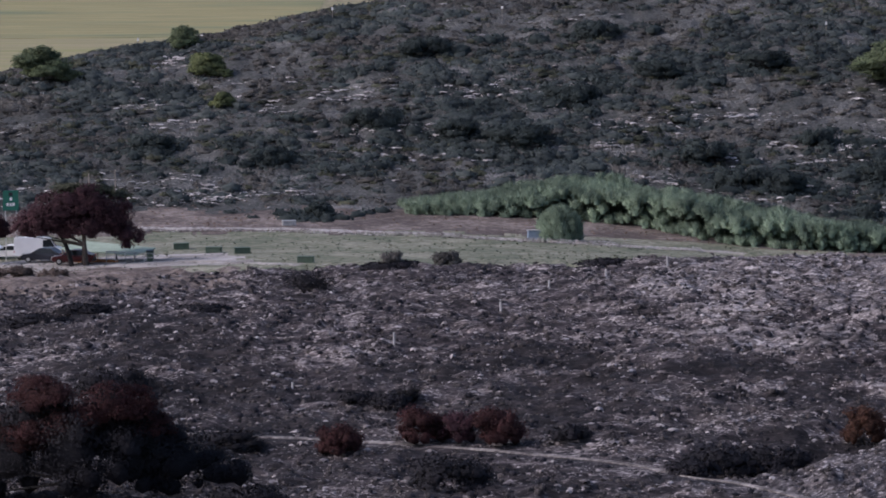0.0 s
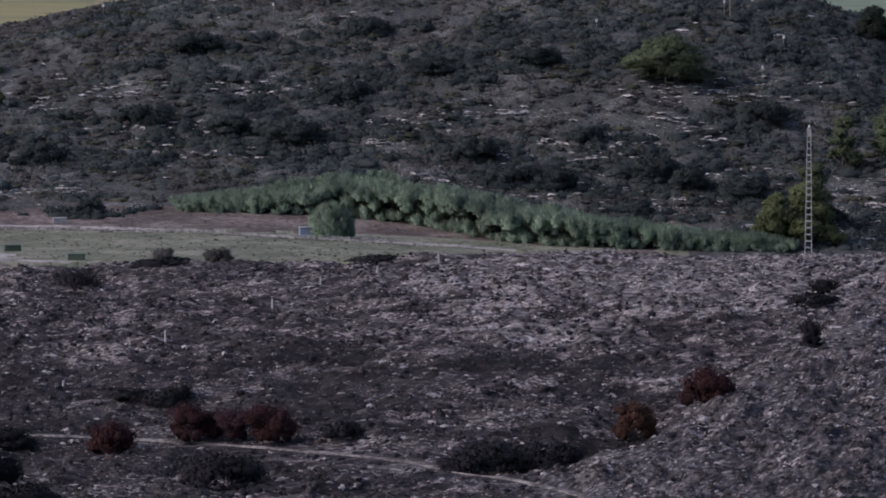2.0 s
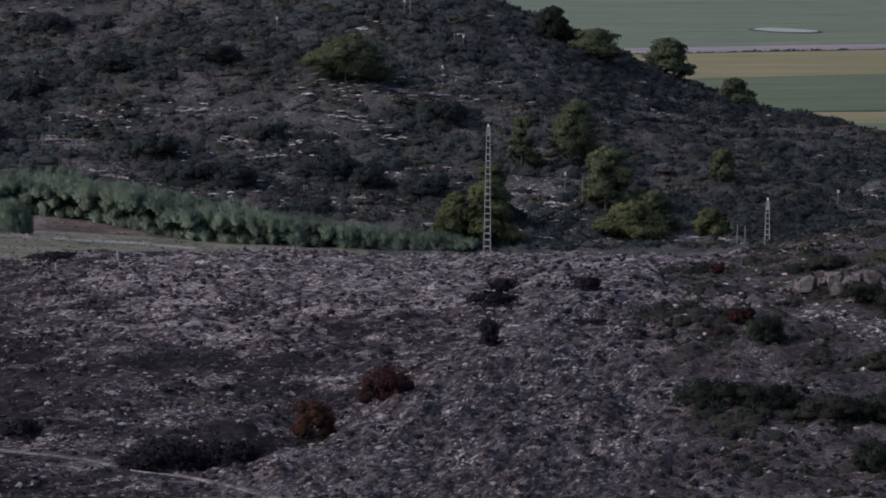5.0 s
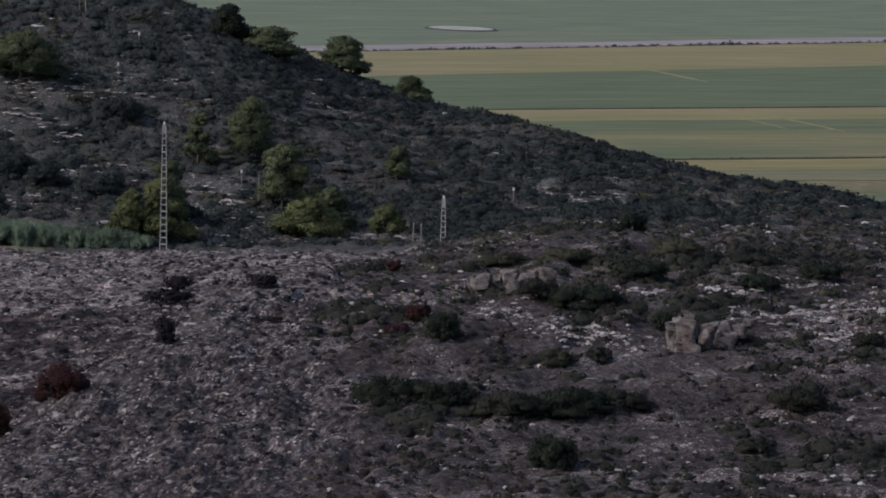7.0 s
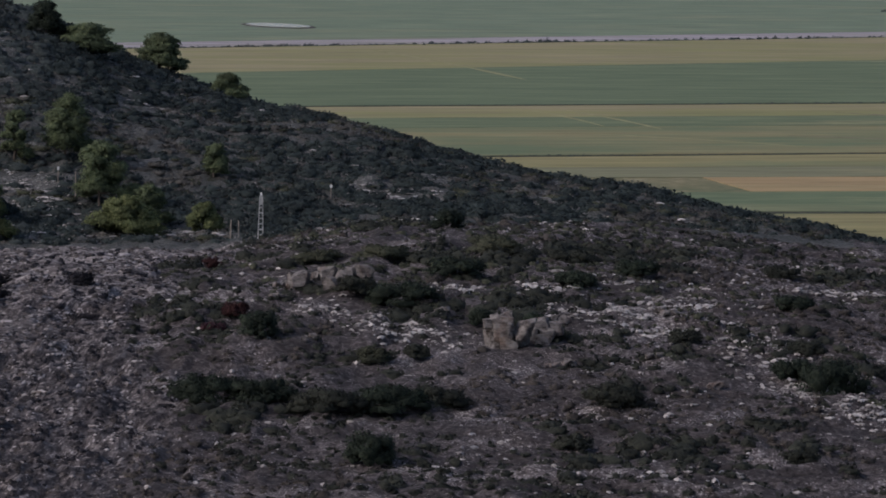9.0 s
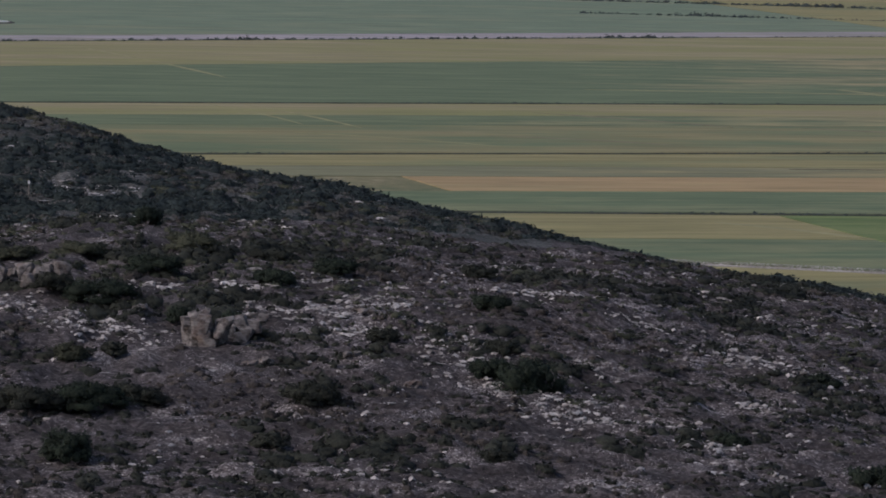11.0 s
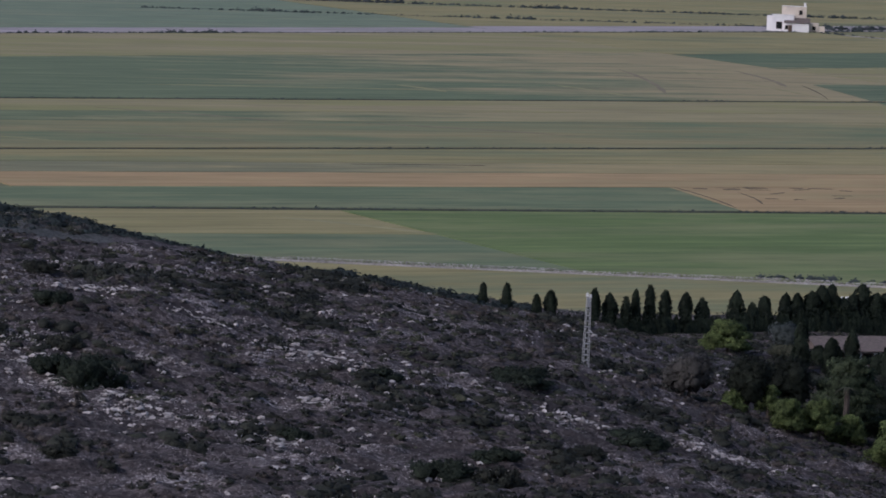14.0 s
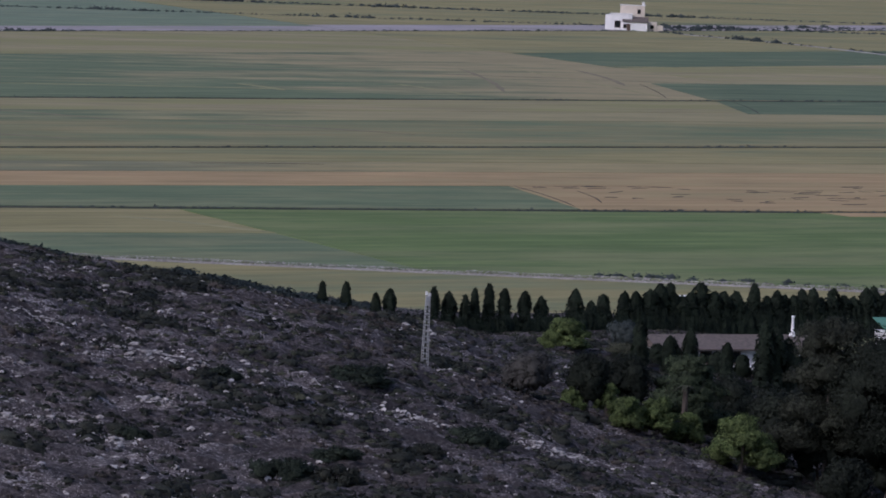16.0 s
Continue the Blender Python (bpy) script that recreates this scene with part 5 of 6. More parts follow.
for k, (x, y, s, f, lab) in enumerate((
        (81.7, 299.4, 2.2, 1.3, "big cracked limestone boulder, reddish below"), (85.0, 301.2, 1.6, 0.95, "cracked limestone boulder beside a larger one"), (85.8, 302.6, 1.0, 0.9, "upright grey limestone boulder on the slope"),
        (71.6, 319.9, 1.8, 0.8, "wide cracked pale limestone boulder"), (74.0, 318.0, 1.9, 0.85, "wide cracked pale limestone boulder"), (69.8, 321.3, 0.9, 0.7, "pale limestone boulder among scrub"),
        (83.6, 293.4, 0.8, 0.55, "flat grey limestone boulder among scrub"), (85.2, 293.6, 0.8, 0.55, "flat grey limestone boulder among scrub"), (93.7, 285.2, 0.95, 0.65, "rounded grey limestone boulder among scrub"), (66.9, 299.5, 0.6, 1.0, "small upright limestone boulder"),
        (91.5, 293.2, 0.75, 0.6, "flat grey limestone boulder among scrub"), (88.0, 305.5, 0.8, 0.7, "pale limestone boulder among scrub"), (68.0, 316.0, 0.8, 0.6, "pale limestone boulder among scrub"), (79.5, 309.0, 0.7, 0.6, "pale limestone boulder among scrub"),
        (45.1, 288.7, 0.55, 0.6, "pale stone on the burnt slope"), (49.2, 277.4, 0.6, 0.5, "pale stone on the burnt slope"), (97.2, 307.3, 0.8, 0.5, "pale limestone slab among scrub"), (101.2, 303.6, 0.8, 0.5, "pale limestone slab among scrub"))):
    boulder(x, y, s, f, lab, 11 + k)

# ---------------------------------------------------------------- trees of the hamlet on the plain
GROVE = "grove below the hill"
for k, (x, y, h, w, base, mat, lab, n) in enumerate((
        (225.3, 416.0, 3.6, 5.6, 0.4, M_LIME, "light green umbrella pine on the heath", 2200),
        (191.3, 329.5, 8.6, 8.0, 1.2, M_MIDGREEN, "large spreading green tree", 4200),
        (186.1, 332.1, 6.8, 5.5, 0.8, M_GROVE, "dark green tree beside a larger one", 2600),
        (179.6, 327.1, 6.0, 4.6, 0.8, M_GROVE, "tall dark tree above the slope", 2400),
        (174.6, 329.4, 4.2, 5.0, 0.3, M_HEATH, "brownish tree above the slope", 2000),
        (177.8, 327.0, 2.1, 2.6, 0.1, M_LIME, "small fresh green bushy tree", 900),
        (181.0, 326.0, 3.0, 2.8, 0.2, M_LIME, "small fresh green bushy tree", 1100),
        (179.4, 319.6, 3.2, 3.6, 0.2, M_LIME, "fresh green bushy tree on the slope", 1400),
        (182.6, 319.6, 3.4, 4.4, 0.2, M_LIME, "fresh green bushy tree on the slope", 1700),
        (186.2, 320.4, 3.2, 3.4, 0.2, M_LIME, "fresh green bushy tree on the slope", 1300),
        (183.4, 306.6, 4.8, 6.4, 0.3, M_LIME, "wide fresh green bushy tree", 2800),
        (188.4, 311.0, 3.4, 4.4, 0.3, M_DEEP, "green bushy tree at the slope's foot", 1700),
        (196.8, 304.5, 16.5, 12.0, 1.0, M_GROVE, "very tall dark pine with a broad crown", 12000),
        (193.0, 308.5, 16.0, 10.5, 1.0, M_TALL, "tall brownish-green pine with a broad crown", 11000),
        (206.0, 346.8, 6.6, 6.0, 0.6, M_GROVE, "dark green tree in the grove", 2600),
        (199.5, 330.0, 6.2, 6.0, 0.4, M_GROVE, "dark green tree in the grove", 2600),
        (206.0, 338.0, 6.4, 6.0, 0.4, M_GROVE, "dark green tree in the grove", 2600),
        (201.0, 316.0, 8.4, 8.0, 0.4, M_GROVE, "dark green tree behind the tall pine", 3000),
        (220.4, 349.5, 8.0, 8.0, 0.5, M_GROVE, "dark green tree behind the tall pine", 3000),
        (234.0, 368.0, 8.0, 8.0, 0.5, M_GROVE, "dark green tree behind the tall pine", 2600),
        (233.5, 417.0, 4.6, 4.2, 0.4, M_SCRUB, "grey-green tree beside the hedge", 1800),
        (232.2, 413.6, 1.8, 5.6, 0.1, M_OLIVE, "low olive-green bushy tree", 1400),
        (262.0, 405.0, 5.6, 7.0, 0.3, M_GROVE, "dark tree beside the long roof", 2200),
        (282.0, 424.0, 7.0, 7.5, 0.6, M_DEEP, "green tree beside the shed", 2600))):
    tree("tree", x, y, h, w, base, mat, lab, 1000 + 5 * k, int(n * 2.4), 0.165, 44, GROVE, 0.18, 0.8,
         crown=pine_lobes(w * 1.1, h, np.random.default_rng(1900 + k)) if mat in (M_LIME, M_MIDGREEN, M_DEEP, M_TALL) else None)


def cypress(x, y, h, w, seed):
    gen = np.random.default_rng(seed)
    top = empty("cypress", x, y, gz(x, y) - 0.05, 0, "dark columnar cypress in a windbreak row", "tree", "cypress row")
    n = 900
    z = gen.uniform(0.05, 1, n)
    a = gen.uniform(0, 2 * math.pi, n)
    r = w * 0.5 * np.clip(1.3 * (1 - z ** gen.uniform(1.6, 2.6)) ** 0.7, 0, 1.0) ** 0.7 * np.clip(z * 8, 0.5, 1) * gen.uniform(0.7, 1.12, n) * (1 + 0.22 * np.sin(a * 2 + z * 7 + seed))
    d = np.stack([np.cos(a), np.sin(a), 0.5 + 0 * a], 1)
    v, f = leaf_tris(np.stack([r * np.cos(a), r * np.sin(a), z * h], 1), normed(d), 0.34, gen, 1.8, 0.5)
    nv = np.repeat(normed(d + unit(n, gen) * 0.2), 3, 0)
    m = len(BALL_V)
    cv = BALL_V * gen.uniform(0.85, 1.05, (m, 1)) * np.array([w * 0.38, w * 0.38, h * 0.45]) + np.array([0, 0, h * 0.45])
    v, f = np.concatenate([v, cv]), np.concatenate([f, BALL_F + len(v)])
    mesh_part("crown", mesh_from("crown", v, f, M_CYPRESS, True, np.concatenate([nv, BALL_V])), top)
    bm = bmesh.new()
    tube(bm, (0, 0, -0.2), (0, 0, h * 0.8), 0.12, 0.03, 6)
    part("trunk", bm, M_BARK, top)


def cypress_row():
    gen = np.random.default_rng(77)
    # metres along the row from its western end, width
    spots = [(-8, 1.5), (-4.6, 1.6), (-0.4, 1.7), (1.6, 2.0), (8.4, 1.7), (10.6, 2.2), (12.6, 1.5), (14.2, 1.5), (16.6, 1.9), (18.8, 2.1), (21.8, 2.0), (24.4, 2.2), (29.4, 2.6), (31.4, 2.2), (33.6, 2.5), (36.6, 2.4), (38.2, 2.2)]
    d = 40.5
    while d < 80:
        spots.append((d, gen.uniform(2.2, 3.0)))
        d += gen.uniform(1.2, 2.0) if not 52 < d < 54 else 2.8
    for k, (d, w) in enumerate(spots):
        x, y = 213 + d, 440 + 0.22 * d - 0.0012 * d * d
        top = float(np.interp(d, (-8, 2, 11, 24, 37, 41, 50, 76), (8.9, 7.7, 7.9, 6.8, 6.7, 7.1, 6.8, 6.2))) + gen.uniform(-1.5, 0.25)
        cypress(x, y + gen.uniform(-0.5, 0.5), max(2.0, top - gz(x, y)), w * (0.72 if d < 40 else 0.9), 1300 + k)


cypress_row()
gen = np.random.default_rng(5)
hx = np.arange(206, 292, 0.35)
hy = 438.6 + 0.22 * (hx - 213) - 0.0012 * (hx - 213) ** 2
hh = np.maximum(0.8, np.interp(hx, (206, 224, 245, 251, 292), (5.9, 5.6, 4.9, 5.6, 5.4)) - ground(hx, hy) + 0.7 * vnoise(hx, hy, 3, 4) - 0.6)
scatter("clipped_hedge", on_ground(hx, hy), np.full(len(hx), 1.0), hh, 40, M_CYPRESS, "dark dense hedge under the cypress row", "hedge", 55, 0.22)
for k, (x, y, h) in enumerate(((246.0, 404.0, 5.0), (247.6, 403.4, 4.6), (244.6, 404.4, 3.6), (242.2, 405.4, 2.4), (239.4, 406.4, 2.2), (249.4, 403.5, 4.2), (236.5, 407.5, 4.4), (234.6, 408.2, 3.0), (233.0, 408.8, 2.4), (251.4, 402.6, 2.6))):
    cypress(x, y, h, 1.5 + 0.2 * (k % 3), 1400 + k)


def palm(x, y, h):
    top = empty("palm", x, y, gz(x, y), 0, "small pale palm with a shaggy trunk", "tree")
    bm = bmesh.new()
    tube(bm, (0, 0, -0.2), (0.1, 0, h), 0.35, 0.22, 9)
    part("trunk", bm, M_BARK, top)
    for k in range(16):
        a = k * 0.4 * math.pi + k * 0.05
        bm = bmesh.new()
        reach = 1.0 + 0.25 * math.sin(k * 2.3)
        pts = [Vector((math.cos(a) * reach * t, math.sin(a) * reach * t, h + 0.9 * t - 1.3 * t * t)) for t in (0, 0.4, 0.75, 1.0)]
        side = Vector((-math.sin(a), math.cos(a), 0)) * 0.14
        rows = [[bm.verts.new(p + side * s * (1 - 0.8 * i / 3)) for s in (-1, 1)] for i, p in enumerate(pts)]
        for r0, r1 in zip(rows, rows[1:]):
            bm.faces.new((r0[0], r0[1], r1[1], r1[0]))
        part("frond", bm, M_OLIVE, top)


palm(186.5, 321.9, 5.2)
hx = np.concatenate([np.arange(229, 246, 0.5), np.arange(251, 262, 0.5)])
hy = 408.2 + 0.05 * (hx - 229)
scatter("garden_hedge", on_ground(hx, hy), np.full(len(hx), 0.9), 0.5 + 0.5 * vnoise(hx, hy, 4, 6), 40, M_GROVE, "dark garden hedge before the long villa", "hedge", 56, 0.24)
for k, (x, y, h, w) in enumerate(((242.0, 398.0, 7.4, 2.0), (240.2, 397.6, 7.8, 1.9), (243.8, 398.4, 6.2, 1.8), (228.0, 404.0, 5.2, 1.7), (231.0, 402.5, 4.2, 1.5), (237.5, 401.0, 4.2, 1.4))):
    cypress(x, y, h, w, 1450 + k)
for k, (x, y, h, w) in enumerate(((205.0, 308.0, 9.0, 8.0), (199.0, 305.0, 8.0, 7.0), (196.5, 322.0, 7.5, 7.0), (207.0, 324.0, 9.0, 8.0), (193.5, 310.0, 6.0, 6.0), (214.0, 337.0, 9.0, 8.0), (190.0, 300.0, 4.0, 5.0), (197.5, 296.0, 6.0, 7.0))):
    tree("tree", x, y, h, w, 0.2, M_GROVE, "dark green tree of the dense grove", 1600 + 5 * k, 5200, 0.2, 44, GROVE, 0.18, 0.9)


# ---------------------------------------------------------------- cane thicket and meadow
def cane_thicket():
    """Rounded stands of cane, each a mound of upright drooping leaves."""
    gen = np.random.default_rng(61)
    F = np.array([(-7.0, 458.5, 2.0, 0.7), (0.0, 458.0, 4.0, 1.1), (6.0, 457.5, 6.0, 1.8), (13.0, 457.5, 9.0, 2.4), (19.5, 455.0, 12.0, 2.8), (26.0, 448.5, 12.0, 2.8), (32.0, 443.6, 12.0, 2.6),
                  (39.0, 442.6, 9.0, 2.3), (46.2, 443.2, 7.0, 1.9), (53.0, 443.5, 5.0, 1.4), (60.5, 444.0, 4.0, 0.8)])
    n = 2600
    x = np.linspace(F[0, 0], F[-1, 0], n) + gen.normal(size=n) * 0.8
    y0, depth, hgt = (np.interp(x, F[:, 0], F[:, k]) for k in (1, 2, 3))
    y = y0 + 0.4 + gen.uniform(0, 1, n) * depth
    h = hgt * 1.12 * gen.uniform(0.94, 1.04, n) * (0.72 + 0.55 * fbm(x, y, 4.5, 62)) * np.clip(0.7 + (y - y0) / 2.5, 0.7, 1)
    # one rounded stand on its own before the others
    k = 170
    q, e = gen.uniform(0, 2 * math.pi, k), np.sqrt(gen.uniform(0, 1, k))
    x[:k], y[:k], h[:k] = 12.3 + np.cos(q) * e * 1.9, 440.8 + np.sin(q) * e * 1.5, 3.3 * (1.02 - e * e) ** 0.35
    r = np.minimum(gen.uniform(0.4, 0.75, n), h * 0.5 + 0.15)
    level = np.where(gen.uniform(0, 1, n) < 0.45, 1.0, gen.uniform(0.0, 1.0, n))
    c = np.stack([x, y, ground(x, y) + np.maximum(h * level - r, 0)], 1)
    m = len(ICO_V)
    shape = np.stack([r, r, r * 1.2], 1)
    cv = (ICO_V[None] * gen.uniform(0.65, 1.0, (n, m, 1)) * shape[:, None] * 0.72 + c[:, None]).reshape(-1, 3)
    cn = np.tile(normed(ICO_V + np.array([0, 0, 0.5])), (n, 1))
    cf = (DOME_F[None] + (np.arange(n) * m)[:, None, None]).reshape(-1, 3)
    own = np.repeat(np.arange(n), 140)
    d = unit(len(own), gen)
    d[:, 2] = np.abs(d[:, 2])
    p = c[own] + d * gen.uniform(0.55, 1.05, (len(own), 1)) * shape[own]
    go = normed(d * np.array([0.8, 0.8, 0.3]) + np.array([0, 0, 0.9]) + unit(len(own), gen) * 0.45)
    side = normed(np.cross(go, unit(len(own), gen))) * 0.055
    ln = gen.uniform(0.3, 0.7, (len(own), 1))
    away = (np.cross(2 * side, go) * d).sum(1) < 0
    side[away] *= -1
    v = np.stack([p - side, p + side, p + go * ln], 1).reshape(-1, 3)
    nv = np.repeat(normed(d + np.array([0, 0, 0.5]) + unit(len(own), gen) * 0.35), 3, 0)
    f = np.arange(len(v)).reshape(-1, 3)
    ob = new("cane_thicket", mesh_from("cane_thicket", np.concatenate([v, cv]), np.concatenate([f, cf + len(v)]), M_REED, True, np.concatenate([nv, cn])))
    tagged(ob, "tall green giant cane thicket at the hill's foot", "cane", kind="stuff")


cane_thicket()


def grass_tufts():
    x, y, gen = sector(7000, -9, 7.5, 384, 470, 104)
    ok = ~near_hill(x, y) & (gen.uniform(0, 1, len(x)) < 0.25 + 0.9 * (fbm(x, y, 6, 33) - 0.35))
    x, y = x[ok], y[ok]
    a, d = polar(x, y)
    dry = d > 445
    r = gen.uniform(0.1, 0.3, len(x))
    scatter("dry_grass", on_ground(x, y)[dry], r[dry] * 1.4, r[dry] * 1.0, 6, M_DRYLEAF, "dry reddish grass tufts behind the stone wall", "grass", 71, 0.2, 0)
    scatter("meadow_grass", on_ground(x, y)[~dry], r[~dry], r[~dry] * 0.5, 5, M_OLIVE, "sparse green weeds in the dry meadow", "grass", 72, 0.2, 0)


M_DRYLEAF = leafy("dry_straw", (0.12, 0.08, 0.06), (0.27, 0.20, 0.15), 0.4)
grass_tufts()


# ---------------------------------------------------------------- walls, tracks
def along(pts, step):
    out = []
    for (ax, ay), (bx, by) in zip(pts, pts[1:]):
        n = max(1, int(math.hypot(bx - ax, by - ay) / step))
        out += [(ax + (bx - ax) * i / n, ay + (by - ay) * i / n) for i in range(n)]
    return out + [pts[-1]]


def smooth_line(pts, step=1.0):
    """Catmull-Rom through the points."""
    P = [pts[0], *pts, pts[-1]]
    out = []
    for a, b, c, d in zip(P, P[1:], P[2:], P[3:]):
        n = max(2, int(math.hypot(c[0] - b[0], c[1] - b[1]) / step))
        for i in range(n):
            t = i / n
            out.append(tuple(0.5 * (2 * q + (r - p) * t + (2 * p - 5 * q + 4 * r - s) * t * t + (3 * q - p - 3 * r + s) * t ** 3) for p, q, r, s in zip(a, b, c, d)))
    return out + [pts[-1]]


def ribbon(name, pts, width, mat, label, category, lift=0.06, wobble=0.25):
    """A track: a thin bed that follows the ground."""
    gen = np.random.default_rng(len(pts))
    bm = bmesh.new()
    rows = []
    line_ = smooth_line(pts, 0.7)
    for i, (x, y) in enumerate(line_):
        x2, y2 = line_[min(i + 1, len(line_) - 1)]
        x1, y1 = line_[max(i - 1, 0)]
        d = Vector((x2 - x1, y2 - y1, 0)).normalized()
        s = Vector((-d.y, d.x, 0))
        w = width * (1 + gen.uniform(-wobble, wobble)) / 2
        row = []
        for k in (-1.15, -1, 0, 1, 1.15):
            q = Vector((x, y, 0)) + s * w * k
            row.append(bm.verts.new((q.x, q.y, gz(q.x, q.y) + (lift if abs(k) <= 1 else -0.12))))
        rows.append(row)
    for a, b in zip(rows, rows[1:]):
        for k in range(4):
            bm.faces.new((a[k], a[k + 1], b[k + 1], b[k]))
    ob = part(name, bm, mat, None)
    return tagged(ob, label, category, kind="structure")


ribbon("path", list(PATH), 0.5, M_FOOTPATH, "pale gravel footpath across the burnt slope", "path", 0.08)
ribbon("meadow_track", [(-36, 449.5), (-17, 447.2), (-3, 443.6), (10.4, 439.6), (26.7, 437.2), (36, 434)], 1.3, M_GRAVEL, "pale dirt track beside the stone wall", "track")
ribbon("car_park_track", [(-40, 417), (-30, 413), (-20.0, 404.0), (-11, 394)], 1.7, M_GRAVEL, "pale gravel track leading to the car park", "track")
ribbon("stone_track", [(180, 565), (222, 543.5), (266, 521), (310, 498.5), (380, 462)], 1.3, M_GRAVEL, "pale track along the fields", "track", 0.1, 0.1)
ribbon("far_track", [(60, 1031), (189, 1071.5), (435, 1147.5), (682, 1224.5), (900, 1292)], 2.0, M_GRAVEL, "pale straight track across the plain", "track", 0.14, 0.1)
ribbon("farm_track", [(690, 1204), (702, 1160), (705, 1098), (708, 1050), (720, 990)], 2.6, M_GRAVEL, "pale farm track leading to the white house", "track", 0.22, 0.1)


def rubble_wall(name, pts, height, thick, mat, label, seed):
    """A tumbled dry stone wall."""
    gen = np.random.default_rng(seed)
    c = []
    for x, y in along(pts, 0.2):
        tall = height * (0.75 + 0.5 * float(vnoise(np.array([x]), np.array([y]), 6, seed)[0]))
        z = 0.08
        while z < tall:
            px, py = x + gen.uniform(-0.14, 0.14), y + gen.uniform(-0.5, 0.5) * thick
            c.append((px, py, gz(px, py) + z))
            z += 0.17
    c = np.array(c)
    v, f = rock_arrays(c, gen.uniform(0.1, 0.17, len(c)), 0.7, gen)
    ob = new(name, mesh_from(name, v, f, mat))
    return tagged(ob, label, "wall", kind="structure")


rubble_wall("stone_wall", [(-32.1, 447.0), (-17.0, 444.4), (-3.2, 440.9), (10.4, 436.8), (26.7, 434.8)], 0.45, 0.4, M_ROCK, "low dry stone wall behind the meadow", 91)
rubble_wall("field_wall", [(205, 553.0), (222, 544.8), (266, 522.3), (310, 499.8), (345, 482)], 0.45, 0.5, M_ROCK, "broken dry stone wall along the fields", 92)


# ---------------------------------------------------------------- lattice masts, posts
M_STEEL = plain_mat("weathered_galvanised_steel", (0.40, 0.40, 0.39), 0.55, 0.35, 0.25, 3)
M_WHITE = plain_mat("weathered_white_paint", (0.72, 0.71, 0.69), 0.6, 0, 0.08, 2)
M_WOOD = plain_mat("grey_weathered_wood", (0.24, 0.21, 0.18), 0.9, 0, 0.3, 4)


def mast(x, y, h, base_w, top_w, step, tilt, label, arms, thin=1.0):
    """A slender mast of four angle irons and flat battens."""
    top = empty("lattice_mast", x, y, gz(x, y) - 0.1, 0, label, "mast", "lattice masts of the power line")
    top.matrix_world = pose(x, y, gz(x, y) - 0.1, 0, tilt, -8)
    for sx in (-1, 1):
        for sy in (-1, 1):
            bm = bmesh.new()
            tube(bm, (sx * base_w / 2, sy * base_w / 2, 0), (sx * top_w / 2, sy * top_w / 2, h), 0.075 * thin, 0.06 * thin, 4)
            part("leg", bm, M_STEEL, top)
    z = 0.35
    while z < h - 0.9:
        w = base_w + (top_w - base_w) * z / h
        for sy in (-1, 1):
            bm = bmesh.new()
            box(bm, -w / 2, w / 2, sy * w / 2 - 0.03, sy * w / 2 + 0.03, z - 0.055 * thin, z + 0.055 * thin)
            part("batten", bm, M_STEEL, top)
        for sx in (-1, 1):
            bm = bmesh.new()
            box(bm, sx * w / 2 - 0.03, sx * w / 2 + 0.03, -w / 2, w / 2, z + step * 0.5 - 0.05 * thin, z + step * 0.5 + 0.05 * thin)
            part("batten", bm, M_STEEL, top)
        z += step
    bm = bmesh.new()
    box(bm, -0.16, 0.16, -0.16, 0.16, h - 0.9, h - 0.05)
    part("cap", bm, M_STEEL, top)
    for k in range(arms):
        bm = bmesh.new()
        bmesh.ops.create_cone(bm, cap_ends=True, segments=10, radius1=0.13, radius2=0.09, depth=0.32, matrix=Matrix.Translation(((k - (arms - 1) / 2) * 0.3, 0, h + 0.2 - 0.14 * k)))
        part("insulator", bm, M_WHITE, top)
    return top


mast(62.7, 440.7, 13.7, 0.72, 0.34, 0.70, 0.2, "tall slender lattice mast behind the burnt crest", 1)
mast(165.1, 331.0, 6.5, 0.52, 0.30, 0.50, 0.7, "slender lattice mast on the heath slope", 2, 0.62)
mast(88.5, 419.5, 4.9, 0.52, 0.30, 0.56, 0.4, "slender lattice mast rising behind the near crest", 1, 0.7)


M_GUARD = plain_mat("dusty_translucent_plastic", (0.46, 0.44, 0.42), 0.6, 0, 0.12, 3)


def marker_post(x, y, h, w, label, tilt=0.0):
    top = empty("marker_post", x, y, gz(x, y) - 0.1, 0, label, "post", "marker posts")
    top.matrix_world = pose(x, y, gz(x, y) - 0.1, tilt, tilt * 0.5, 20)
    bm = bmesh.new()
    bmesh.ops.create_cone(bm, cap_ends=True, segments=10, radius1=w / 2, radius2=w / 2.3, depth=h, matrix=Matrix.Translation((0, 0, h / 2)))
    part("sleeve", bm, M_GUARD, top)
    bm = bmesh.new()
    tube(bm, (w * 0.55, 0, -0.1), (w * 0.55, 0, h * 1.12), 0.025, 0.02, 5)
    part("stake", bm, M_WOOD, top)


for k, (x, y, h) in enumerate(((19.8, 370.2, 1.0), (13.9, 358.4, 0.95), (8.9, 353.8, 0.95), (4.7, 344.5, 0.9), (-3.9, 327.1, 1.0), (-11.4, 313.4, 0.8))):
    marker_post(x, y, h, 0.17, "pale plastic sapling guard on the burnt slope", (k % 3 - 1) * 2.0)


